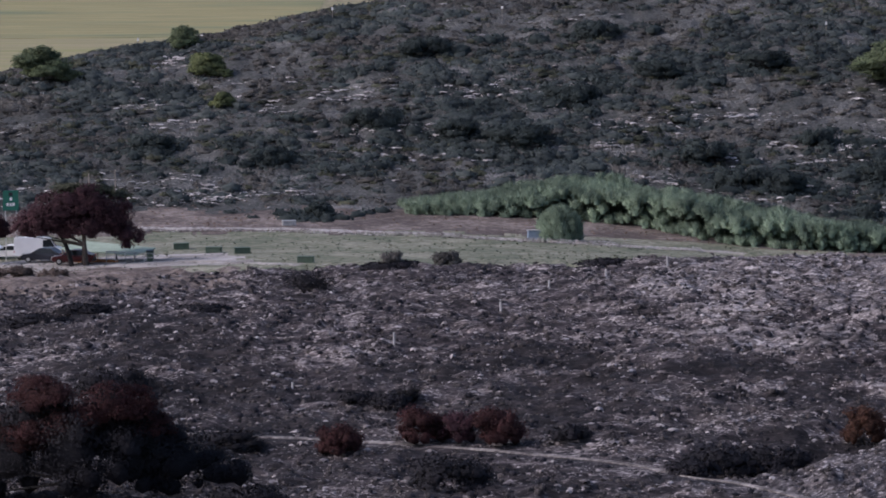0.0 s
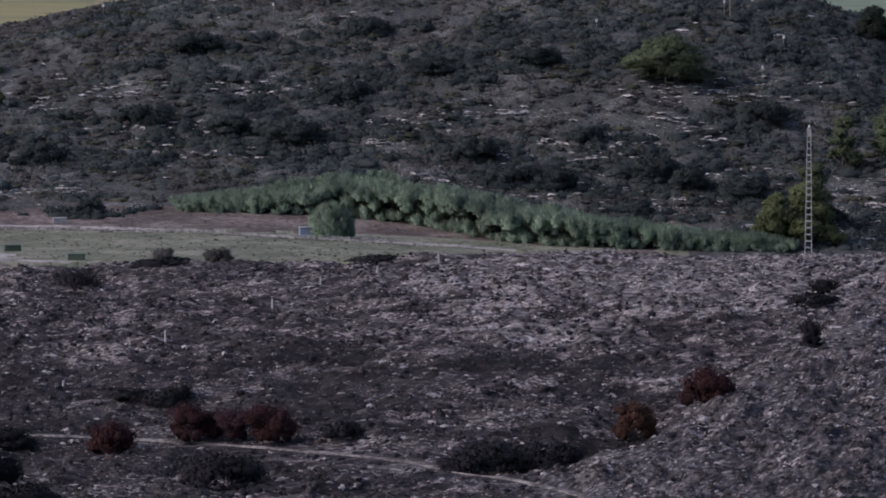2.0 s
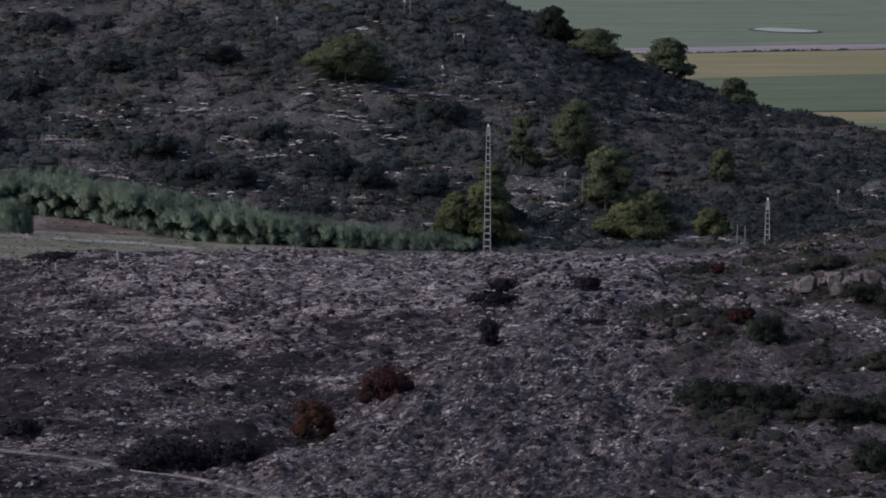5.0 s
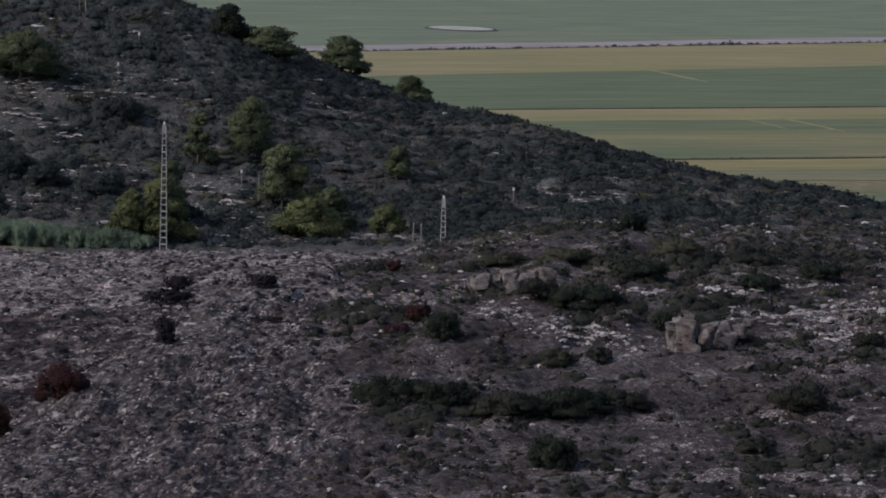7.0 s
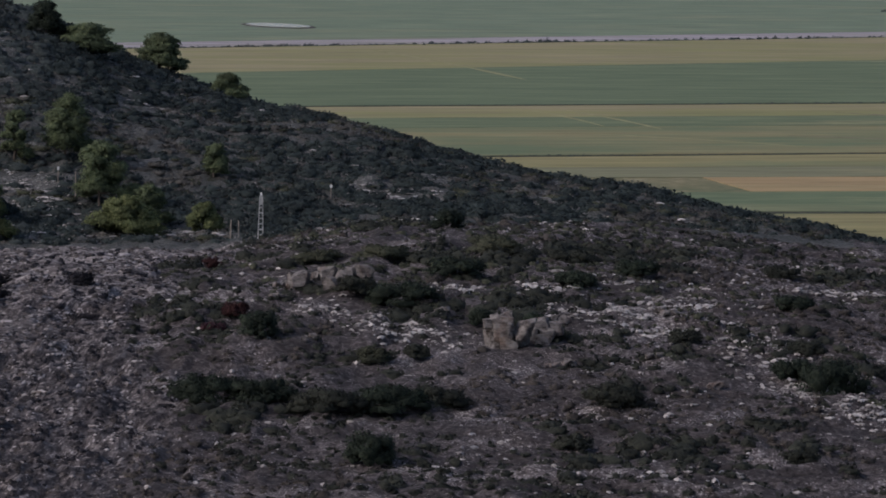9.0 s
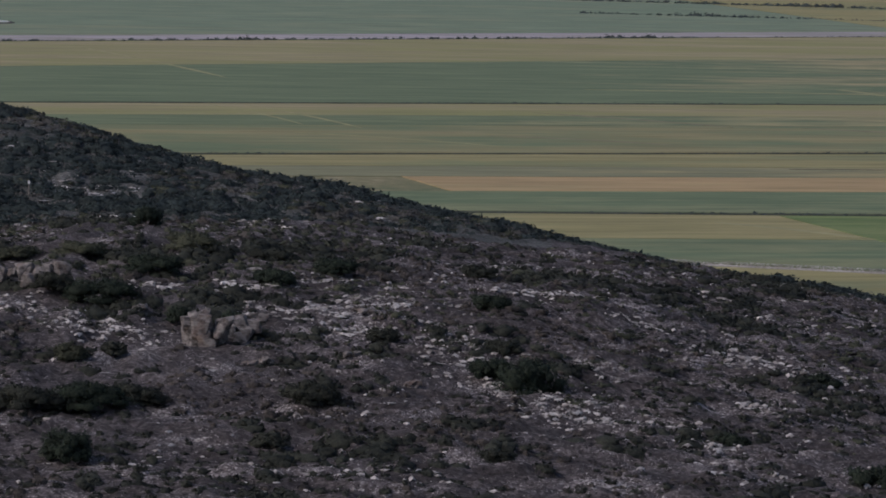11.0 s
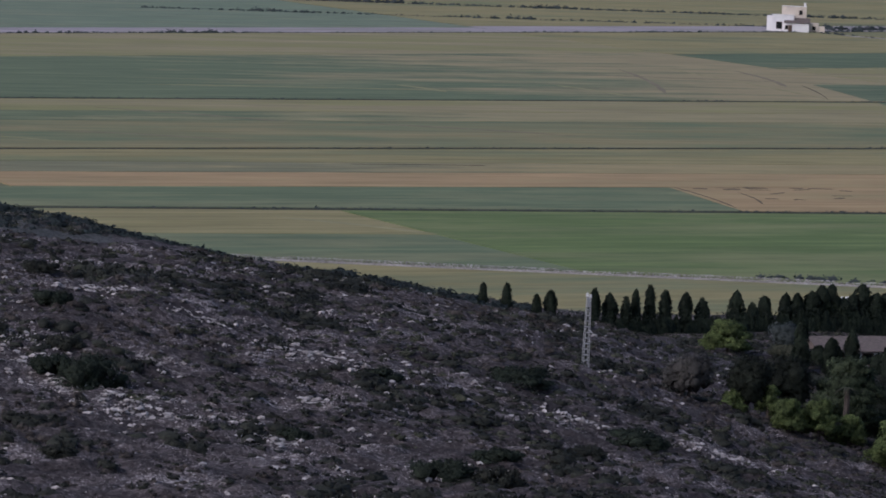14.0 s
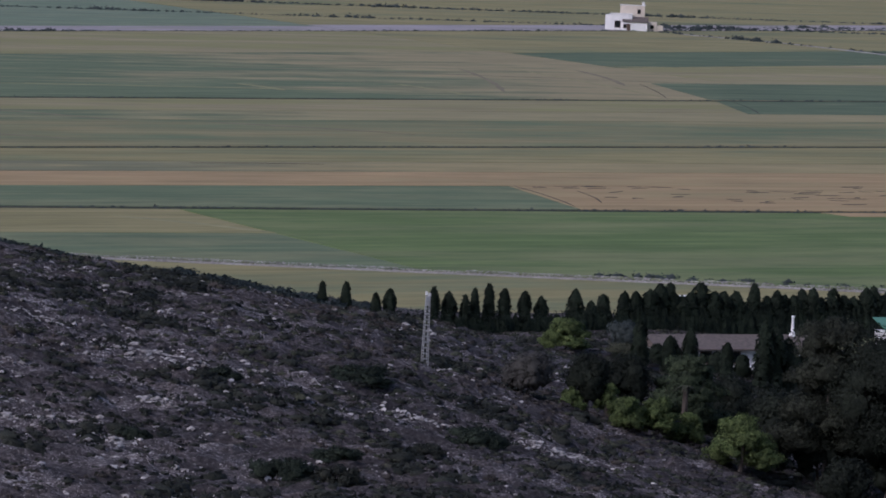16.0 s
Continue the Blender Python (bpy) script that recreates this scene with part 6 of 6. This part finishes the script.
def white_stake(x, y, h=0.7):
    top = empty("survey_stake", x, y, gz(x, y) - 0.05, 0, "small white-painted stake among scrub", "post", "white stakes of the far hill")
    bm = bmesh.new()
    box(bm, -0.05, 0.05, -0.05, 0.05, 0, h + 1.2)
    part("stake", bm, M_WOOD, top)
    bm = bmesh.new()
    box(bm, -0.13, 0.13, -0.09, -0.055, h + 0.75, h + 1.12)
    part("board", bm, M_WHITE, top)


for x, y in ((-14.2, 552.2), (7.9, 545.1), (48.4, 529.9), (67.6, 515.5), (-40.0, 556.2), (71.8, 527.4), (107.9, 472.4), (76.9, 477.2), (65.7, 539.2)):
    white_stake(x, y)


def pole(x, y, h, r, label, tilt=0.0):
    top = empty("wooden_pole", x, y, gz(x, y) - 0.2, 0, label, "pole")
    top.matrix_world = pose(x, y, gz(x, y) - 0.2, 0, tilt, 0)
    bm = bmesh.new()
    tube(bm, (0, 0, 0), (0, 0, h), r, r * 0.7, 8)
    part("shaft", bm, M_WOOD, top)
    bm = bmesh.new()
    tube(bm, (0, 0, h), (0, 0, h + 0.12), r * 0.85, r * 0.3, 8)
    part("cap", bm, M_WOOD, top)


pole(-35.9, 461.1, 4.6, 0.10, "grey wooden pole behind the stone pine")
pole(-38.8, 461.1, 4.2, 0.09, "grey wooden pole behind the stone pine")
pole(66.4, 538.4, 3.5, 0.09, "thin grey pole on the scrub hill")
pole(90.2, 443.3, 2.5, 0.09, "grey wooden fence pole behind the crest", 2)
pole(91.2, 443.6, 2.4, 0.09, "grey wooden fence pole behind the crest", -1)
pole(78.0, 471.5, 3.3, 0.08, "grey wooden pole on the hill's foot")


# ---------------------------------------------------------------- car park
M_TYRE = plain_mat("black_rubber", (0.02, 0.02, 0.021), 0.85, 0, 0.2, 8)
M_GLASS = plain_mat("dark_car_glass", (0.015, 0.018, 0.02), 0.08, 0, 0.1, 1)
M_LAMP = plain_mat("clear_lamp_plastic", (0.7, 0.7, 0.68), 0.15, 0, 0.05, 2)
M_TAIL = plain_mat("red_lamp_plastic", (0.35, 0.02, 0.02), 0.2, 0, 0.05, 2)
M_BLACK = plain_mat("black_plastic", (0.03, 0.03, 0.032), 0.5, 0, 0.2, 6)


def extrude_profile(bm, profile, half, taper=None):
    """A closed side profile (x, z) extruded across y; taper narrows the upper points."""
    sides = []
    for s in (-1, 1):
        sides.append([bm.verts.new((x, s * (half if taper is None else half * (1 - taper * max(0, z - 0.85))), z)) for x, z in profile])
    n = len(profile)
    for i in range(n):
        bm.faces.new((sides[0][i], sides[0][(i + 1) % n], sides[1][(i + 1) % n], sides[1][i]))
    bm.faces.new(sides[0][::-1])
    bm.faces.new(sides[1])
    bmesh.ops.recalc_face_normals(bm, faces=bm.faces)


def car(x, y, turn, paint, label, van=False):
    top = empty("van" if van else "car", x, y, gz(x, y) + 0.02, turn, label, "van" if van else "car", "parked vehicles")
    if van:
        body = [(-2.5, 0.35), (2.4, 0.35), (2.5, 0.6), (2.45, 1.0), (1.75, 1.25), (1.2, 2.05), (0.9, 2.2), (-2.4, 2.2), (-2.5, 2.0)]
        roof = [(1.3, 1.3), (1.62, 1.3), (1.16, 1.95), (0.4, 1.95), (0.4, 1.3)]
        half, zr, zw = 0.95, 0.05, (1.65, -1.55)
    else:
        body = [(-2.0, 0.3), (2.0, 0.3), (2.08, 0.5), (2.02, 0.72), (1.0, 0.92), (0.35, 1.36), (0.0, 1.45), (-1.0, 1.43), (-1.65, 1.05), (-2.0, 0.95), (-2.08, 0.6)]
        roof = [(0.86, 0.95), (0.3, 1.33), (-0.0, 1.39), (-0.95, 1.37), (-1.5, 1.02), (-1.45, 0.95)]
        half, zr, zw = 0.86, 0.10, (1.3, -1.25)
    bm = bmesh.new()
    extrude_profile(bm, body, half, 0.28)
    bmesh.ops.bevel(bm, geom=bm.edges[:], offset=0.05, segments=2, affect="EDGES", clamp_overlap=True)
    part("body", bm, paint, top)
    bm = bmesh.new()
    extrude_profile(bm, roof, half + 0.012, 0.28)
    part("side_windows", bm, M_GLASS, top, "dark glass side windows")
    bm = bmesh.new()
    (x0, z0), (x1, z1) = ((1.72, 1.28), (1.24, 2.0)) if van else ((0.94, 0.97), (0.38, 1.35))
    v = [bm.verts.new(p) for p in ((x0 + 0.03, -half * 0.8, z0), (x0 + 0.03, half * 0.8, z0), (x1 + 0.03, half * 0.66, z1), (x1 + 0.03, -half * 0.66, z1),
                                   (x0 - 0.02, -half * 0.8, z0 - 0.02), (x0 - 0.02, half * 0.8, z0 - 0.02), (x1 - 0.02, half * 0.66, z1 - 0.02), (x1 - 0.02, -half * 0.66, z1 - 0.02))]
    for f in ((0, 1, 2, 3), (7, 6, 5, 4), (0, 4, 5, 1), (1, 5, 6, 2), (2, 6, 7, 3), (3, 7, 4, 0)):
        bm.faces.new([v[i] for i in f])
    part("windscreen", bm, M_GLASS, top, "dark glass windscreen")
    for wx in zw:
        for s in (-1, 1):
            turn_m = Matrix.Translation((wx, s * (half - 0.08), 0.31)) @ Matrix.Rotation(math.pi / 2, 4, "X")
            wheel = empty("wheel", 0, 0, 0)
            wheel.parent = top
            bm = bmesh.new()
            bmesh.ops.create_cone(bm, cap_ends=True, segments=20, radius1=0.31, radius2=0.31, depth=0.2, matrix=turn_m)
            part("tyre", bm, M_TYRE, wheel)
            bm = bmesh.new()
            bmesh.ops.create_cone(bm, cap_ends=True, segments=14, radius1=0.19, radius2=0.19, depth=0.23, matrix=turn_m)
            part("rim", bm, M_STEEL, wheel)
    for s in (-1, 1):
        bm = bmesh.new()
        box(bm, (2.38 if van else 1.93), (2.5 if van else 2.07), s * half * 0.72 - 0.16, s * half * 0.72 + 0.16, 0.62, 0.76)
        part("headlight", bm, M_LAMP, top)
        bm = bmesh.new()
        box(bm, (-2.53 if van else -2.09), (-2.4 if van else -1.97), s * half * 0.76 - 0.12, s * half * 0.76 + 0.12, 0.72, 0.92)
        part("tail_light", bm, M_TAIL, top)
        bm = bmesh.new()
        box(bm, (1.3 if van else 0.62), (1.42 if van else 0.76), s * (half + 0.11) - 0.09, s * (half + 0.11) + 0.09, (1.3 if van else 0.95), (1.5 if van else 1.07))
        part("mirror", bm, M_BLACK, top)
        bm = bmesh.new()
        box(bm, (2.42 if van else 1.98) if s > 0 else (-2.54 if van else -2.11), (2.54 if van else 2.11) if s > 0 else (-2.42 if van else -1.98), -half * 0.9, half * 0.9, 0.3, 0.46)
        part("bumper", bm, M_BLACK, top)
    return top


def paint(name, c):
    return plain_mat(name, c, 0.3, 0, 0.06, 1)


P_RED, P_DARK, P_WHITE = paint("dark_red_car_paint", (0.07, 0.014, 0.016)), paint("dark_blue_car_paint", (0.02, 0.022, 0.032)), paint("white_car_paint", (0.68, 0.68, 0.68))
car(-36.2, 411.2, 172, P_RED, "dark red hatchback parked under the stone pine")
car(-39.6, 415.6, 165, P_DARK, "dark blue saloon parked under the stone pine")
car(-43.6, 421.5, 175, P_WHITE, "white hatchback parked under the stone pine")
car(-46.2, 424.0, 168, P_WHITE, "white saloon parked in the gravel car park")
car(-40.5, 420.6, 4, P_WHITE, "white panel van parked behind the cars", True)

M_GREENSIGN = plain_mat("green_sign_enamel", (0.03, 0.14, 0.10), 0.4, 0, 0.1, 2)
M_GREENROOF = plain_mat("faded_green_sheet", (0.30, 0.37, 0.29), 0.7, 0, 0.12, 1.2)
M_TERRA = plain_mat("orange_brown_board", (0.24, 0.11, 0.045), 0.8, 0, 0.2, 2)
M_GREENBOX = plain_mat("green_plastic", (0.065, 0.095, 0.068), 0.6, 0, 0.15, 2)
M_BLUEGREY = plain_mat("blue_grey_metal_sheet", (0.20, 0.25, 0.31), 0.6, 0.0, 0.12, 2)


def sign(x, y):
    top = empty("notice_board", x, y, gz(x, y), 6, "green board with white sign bars on posts", "sign")
    for s in (-1, 1):
        bm = bmesh.new()
        tube(bm, (s * 0.55, 0, -0.2), (s * 0.55, 0, 7.0), 0.06, 0.06, 8)
        part("post", bm, M_STEEL, top)
    bm = bmesh.new()
    box(bm, -0.78, 0.78, -0.09, -0.05, 5.0, 7.0)
    part("panel", bm, M_GREENSIGN, top)
    for x0, x1, z0, z1, mat in ((-0.2, 0.2, 6.45, 6.8, M_BLACK), (-0.1, 0.14, 6.0, 6.3, M_WHITE), (-0.42, -0.2, 5.45, 5.75, M_WHITE), (-0.12, 0.08, 5.45, 5.75, M_WHITE), (0.14, 0.4, 5.45, 5.75, M_WHITE)):
        bm = bmesh.new()
        box(bm, x0, x1, -0.11, -0.09, z0, z1)
        part("bar", bm, mat, top)


sign(-43.2, 420.0)


def shelter():
    """A low open shelter under a long faded green sheet."""
    top = empty("low_shelter", -33.2, 413.6, gz(-33.2, 413.6) - 0.1, -34, "long low shelter with a faded green sheet roof", "shelter")
    bm = bmesh.new()
    v = [bm.verts.new(p) for p in ((-4.6, -1.6, 1.25), (4.8, -1.6, 1.05), (4.8, 1.8, 1.5), (-4.6, 1.8, 1.75), (-4.6, -1.6, 1.17), (4.8, -1.6, 0.97), (4.8, 1.8, 1.42), (-4.6, 1.8, 1.67))]
    for f in ((0, 1, 2, 3), (7, 6, 5, 4), (0, 4, 5, 1), (1, 5, 6, 2), (2, 6, 7, 3), (3, 7, 4, 0)):
        bm.faces.new([v[i] for i in f])
    part("roof", bm, M_GREENROOF, top, "faded green roof sheet")
    for px, py, h in ((-4.4, -1.4, 1.2), (0, -1.4, 1.1), (4.6, -1.4, 1.0), (-4.4, 1.6, 1.65), (0, 1.6, 1.5), (4.6, 1.6, 1.4)):
        bm = bmesh.new()
        box(bm, px - 0.06, px + 0.06, py - 0.06, py + 0.06, -0.3, h)
        part("post", bm, M_WOOD, top)
    bm = bmesh.new()
    box(bm, -4.5, 2.8, -1.75, -1.68, 0.0, 0.45)
    part("board", bm, M_TERRA, top, "orange-brown board along the front")
    rail = empty("metal_railing", -30.6, 409.8, gz(-30.6, 409.8), -30, "thin grey metal railing beside the shelter", "railing")
    for z in (0.55, 0.95):
        bm = bmesh.new()
        tube(bm, (-2.8, 0, z), (2.8, 0, z), 0.035, 0.035, 6)
        part("rail", bm, M_STEEL, rail)
    for k in range(6):
        bm = bmesh.new()
        tube(bm, (-2.8 + k * 1.12, 0, -0.25), (-2.8 + k * 1.12, 0, 0.97), 0.04, 0.04, 6)
        part("post", bm, M_STEEL, rail)
    bin_ = empty("litter_bin", -28.6, 409.2, gz(-28.6, 409.2), 0, "small grey-green litter bin beside the railing", "bin")
    bm = bmesh.new()
    bmesh.ops.create_cone(bm, cap_ends=True, segments=14, radius1=0.3, radius2=0.36, depth=0.95, matrix=Matrix.Translation((0, 0, 0.5)))
    part("body", bm, M_GREENBOX, bin_)
    bm = bmesh.new()
    bmesh.ops.create_cone(bm, cap_ends=True, segments=14, radius1=0.4, radius2=0.34, depth=0.1, matrix=Matrix.Translation((0, 0, 1.02)))
    part("lid", bm, M_BLACK, bin_)


shelter()


def crate(x, y, turn, w=1.5):
    top = empty("green_crate", x, y, gz(x, y), turn, "low green plastic crate standing in the meadow", "crate", "green crates of the meadow")
    for s in (-1, 1):
        bm = bmesh.new()
        box(bm, -w / 2, w / 2, s * 0.42 - 0.03, s * 0.42 + 0.03, 0, 0.55)
        part("side_panel", bm, M_GREENBOX, top)
        bm = bmesh.new()
        box(bm, s * w / 2 - 0.03, s * w / 2 + 0.03, -0.39, 0.39, 0, 0.55)
        part("end_panel", bm, M_GREENBOX, top)
    bm = bmesh.new()
    box(bm, -w / 2 - 0.05, w / 2 + 0.05, -0.5, 0.5, 0.555, 0.62)
    part("lid", bm, M_GREENBOX, top)


for x, y, a in ((-26.7, 427.9, 4), (-23.0, 420.9, -6), (-20.0, 417.9, 8), (-13.1, 400.0, -4)):
    crate(x, y, a)


def cabinet(x, y, k=1.0, mat=None, label="blue-grey metal cabinet beside the stone wall"):
    mat = mat or M_BLUEGREY
    top = empty("metal_cabinet", x, y, gz(x, y), 10, label, "cabinet")
    bm = bmesh.new()
    box(bm, -0.7, 0.7, -0.4, 0.4, 0, k)
    bmesh.ops.bevel(bm, geom=bm.edges[:], offset=0.03, segments=2, affect="EDGES")
    part("body", bm, mat, top)
    for s in (-1, 1):
        bm = bmesh.new()
        box(bm, s * 0.33 - 0.3, s * 0.33 + 0.3, -0.43, -0.4, 0.08 * k, 0.92 * k)
        part("door", bm, mat, top)
    bm = bmesh.new()
    box(bm, -0.76, 0.76, -0.46, 0.46, k, k + 0.06)
    part("lid", bm, M_STEEL, top)


cabinet(9.6, 440.6)
cabinet(-16.5, 450.0, 0.5, M_STEEL, "low grey metal chest beside the stone wall")


# ---------------------------------------------------------------- buildings on the plain
M_LIMEWASH = plain_mat("white_limewash", (0.78, 0.77, 0.76), 0.85, 0, 0.06, 0.6)
M_TILE = plain_mat("weathered_roof_tile", (0.135, 0.112, 0.1), 0.85, 0, 0.25, 2.5)
M_CREAM = plain_mat("cream_limewash", (0.62, 0.55, 0.46), 0.85, 0, 0.08, 0.6)
M_SHUTTER = plain_mat("brown_painted_wood", (0.13, 0.09, 0.07), 0.7, 0, 0.2, 3)


def opening(parent, x, y, z0, w, h, name="window"):
    """A window or door set in a wall that faces south."""
    win = empty(name, 0, 0, 0)
    win.parent = parent
    bm = bmesh.new()
    box(bm, x - w / 2, x + w / 2, y - 0.03, y + 0.06, z0, z0 + h)
    part("pane" if name == "window" else "leaf", bm, M_GLASS if name == "window" else M_SHUTTER, win)
    for bx0, bx1, bz0, bz1 in ((x - w / 2 - 0.14, x - w / 2, z0, z0 + h), (x + w / 2, x + w / 2 + 0.14, z0, z0 + h), (x - w / 2 - 0.14, x + w / 2 + 0.14, z0 + h, z0 + h + 0.14), (x - w / 2 - 0.2, x + w / 2 + 0.2, z0 - 0.12, z0)):
        bm = bmesh.new()
        box(bm, bx0, bx1, y - 0.1, y + 0.05, bz0, bz1)
        part("frame", bm, M_SHUTTER, win)


def farmhouse(x, y):
    top = empty("farmhouse", x, y, 0.1, -29, "white limewashed farmhouse of stepped blocks", "house")
    for nm, b, mat in (("main_block", (-6.8, 0.6, 0.0, 6.5, 0, 5.4), M_LIMEWASH), ("side_block", (-8.4, -6.8, 1.2, 6.0, 0, 4.9), M_LIMEWASH),
                       ("upper_block", (-3.6, 4.6, 3.0, 8.0, 0, 8.2), M_CREAM), ("lean_to", (-2.4, 5.6, -2.2, 2.9, 0, 3.1), M_LIMEWASH), ("annex", (5.7, 8.8, 0.5, 4.5, 0, 3.0), M_CREAM), ("low_store", (8.9, 10.8, 0.8, 3.4, 0, 2.0), M_CREAM)):
        bm = bmesh.new()
        box(bm, *b)
        bmesh.ops.bevel(bm, geom=bm.edges[:], offset=0.06, segments=2, affect="EDGES")
        part(nm, bm, mat, top)
    bm = bmesh.new()
    v = [bm.verts.new(p) for p in ((-2.7, -2.6, 3.05), (5.9, -2.6, 3.05), (5.9, 2.95, 4.5), (-2.7, 2.95, 4.5), (-2.7, -2.6, 2.9), (5.9, -2.6, 2.9), (5.9, 2.95, 4.35), (-2.7, 2.95, 4.35))]
    for f in ((0, 1, 2, 3), (7, 6, 5, 4), (0, 4, 5, 1), (1, 5, 6, 2), (2, 6, 7, 3), (3, 7, 4, 0)):
        bm.faces.new([v[i] for i in f])
    part("roof", bm, M_TILE, top, "sloping brown tile roof")
    for bx in ((-6.95, 0.75, -0.15, 0.1, 5.4, 5.65), (-3.75, 4.75, 2.85, 3.1, 8.2, 8.45)):
        bm = bmesh.new()
        box(bm, *bx)
        part("parapet", bm, M_LIMEWASH, top)
    bm = bmesh.new()
    box(bm, 3.6, 4.4, 6.0, 6.8, 8.2, 9.4)
    part("chimney", bm, M_LIMEWASH, top)
    opening(top, -4.3, 0.0, 0.9, 1.7, 2.1)
    opening(top, -0.6, -2.2, 0.05, 0.9, 2.1, "door")
    opening(top, -1.8, -2.2, 0.9, 0.8, 1.1)
    opening(top, 2.7, 3.0, 5.6, 0.9, 1.3)
    opening(top, 7.2, 0.5, 0.9, 0.9, 1.0)


farmhouse(681.5, 1224.0)


def villa():
    top = empty("villa", 245.0, 414.5, gz(245, 414.5) - 0.3, -8, "long white single-storey villa with brown tiled roof", "house")
    bm = bmesh.new()
    box(bm, -9.0, 10.0, -3.0, 4.0, 0, 2.6)
    part("wall", bm, M_LIMEWASH, top)
    bm = bmesh.new()
    v = [bm.verts.new(p) for p in ((-9.6, -3.7, 2.55), (10.6, -3.7, 2.55), (10.6, 0.5, 3.75), (-9.6, 0.5, 3.75), (-9.6, 4.7, 2.55), (10.6, 4.7, 2.55),
                                   (-9.6, -3.7, 2.4), (10.6, -3.7, 2.4), (-9.6, 4.7, 2.4), (10.6, 4.7, 2.4))]
    for f in ((0, 1, 2, 3), (3, 2, 5, 4), (0, 6, 7, 1), (5, 9, 8, 4), (0, 3, 4, 8, 6), (1, 7, 9, 5, 2)):
        bm.faces.new([v[i] for i in f])
    part("roof", bm, M_TILE, top, "weathered brown tile roof")
    for k in range(5):
        opening(top, -7 + 3.6 * k, -3.0, 0.9, 1.1, 1.2)
    bm = bmesh.new()
    tube(bm, (8.6, 0.3, 3.5), (8.6, 0.3, 4.3), 0.5, 0.2, 12)
    tube(bm, (8.6, 0.3, 4.3), (8.6, 0.3, 5.7), 0.2, 0.12, 12)
    tube(bm, (8.6, 0.3, 5.7), (8.6, 0.3, 5.95), 0.2, 0.2, 12)
    part("chimney", bm, M_LIMEWASH, top, "tall tapering white chimney")


villa()


def shed(x, y, w, d, h, turn, roof_mat, wall_mat, label):
    top = empty("shed", x, y, gz(x, y) - 0.1, turn, label, "shed")
    bm = bmesh.new()
    box(bm, -w / 2, w / 2, -d / 2, d / 2, 0, h)
    part("wall", bm, wall_mat, top)
    bm = bmesh.new()
    v = [bm.verts.new(p) for p in ((-w / 2 - 0.3, -d / 2 - 0.3, h + 0.05), (w / 2 + 0.3, -d / 2 - 0.3, h + 0.05), (w / 2 + 0.3, d / 2 + 0.3, h + 1.5), (-w / 2 - 0.3, d / 2 + 0.3, h + 1.5),
                                   (-w / 2 - 0.3, -d / 2 - 0.3, h - 0.05), (w / 2 + 0.3, -d / 2 - 0.3, h - 0.05), (w / 2 + 0.3, d / 2 + 0.3, h + 1.4), (-w / 2 - 0.3, d / 2 + 0.3, h + 1.4))]
    for f in ((0, 1, 2, 3), (7, 6, 5, 4), (0, 4, 5, 1), (1, 5, 6, 2), (2, 6, 7, 3), (3, 7, 4, 0)):
        bm.faces.new([v[i] for i in f])
    part("roof", bm, roof_mat, top)
    opening(top, 0, -d / 2, 0.05, 1.2, 2.0, "door")


M_GREENSHEET = plain_mat("green_roof_sheet", (0.10, 0.24, 0.17), 0.5, 0, 0.12, 1.5)
shed(285.0, 436.5, 8, 5, 2.2, -8, M_GREENSHEET, M_LIMEWASH, "shed with a bright green sheet roof")
shed(263.5, 450.5, 5, 4, 2.6, -8, M_LIMEWASH, M_LIMEWASH, "small white outbuilding behind the hedge")


def reservoir():
    top = empty("reservoir", 255.0, 1187.5, 0.12, 18, "small pale farm pond shining in the fields", "pond")
    bm = bmesh.new()
    ring = [(math.cos(k * math.pi / 16) * (7.6 + 0.5 * math.sin(3 * k)), math.sin(k * math.pi / 16) * 13) for k in range(32)]
    lo, hi, mid = ([bm.verts.new((x * s, y * s, z)) for x, y in ring] for s, z in ((1.2, -0.1), (1.08, 0.2), (1.0, 0.17)))
    for a, b in ((lo, hi), (hi, mid)):
        for k in range(32):
            bm.faces.new((a[k], a[(k + 1) % 32], b[(k + 1) % 32], b[k]))
    part("bank", bm, M_SOIL, top)
    bm = bmesh.new()
    bm.faces.new([bm.verts.new((x * 1.01, y * 1.01, 0.27)) for x, y in ring])
    part("water", bm, M_WATER, top, "still water with the bright sky's reflection put into its pale colour")


def water(nt, bsdf):
    # whitish base colour stands in for the bright sky reflected in the water
    bsdf.inputs["Base Color"].default_value = (0.75, 0.76, 0.76, 1)
    bsdf.inputs["Specular IOR Level"].default_value = 1.0
    bump(nt, bsdf, noise_node(nt, 1.2, 2.0), 0.05, 0.05)


M_WATER = material("pond_water", water, 0.03)
reservoir()
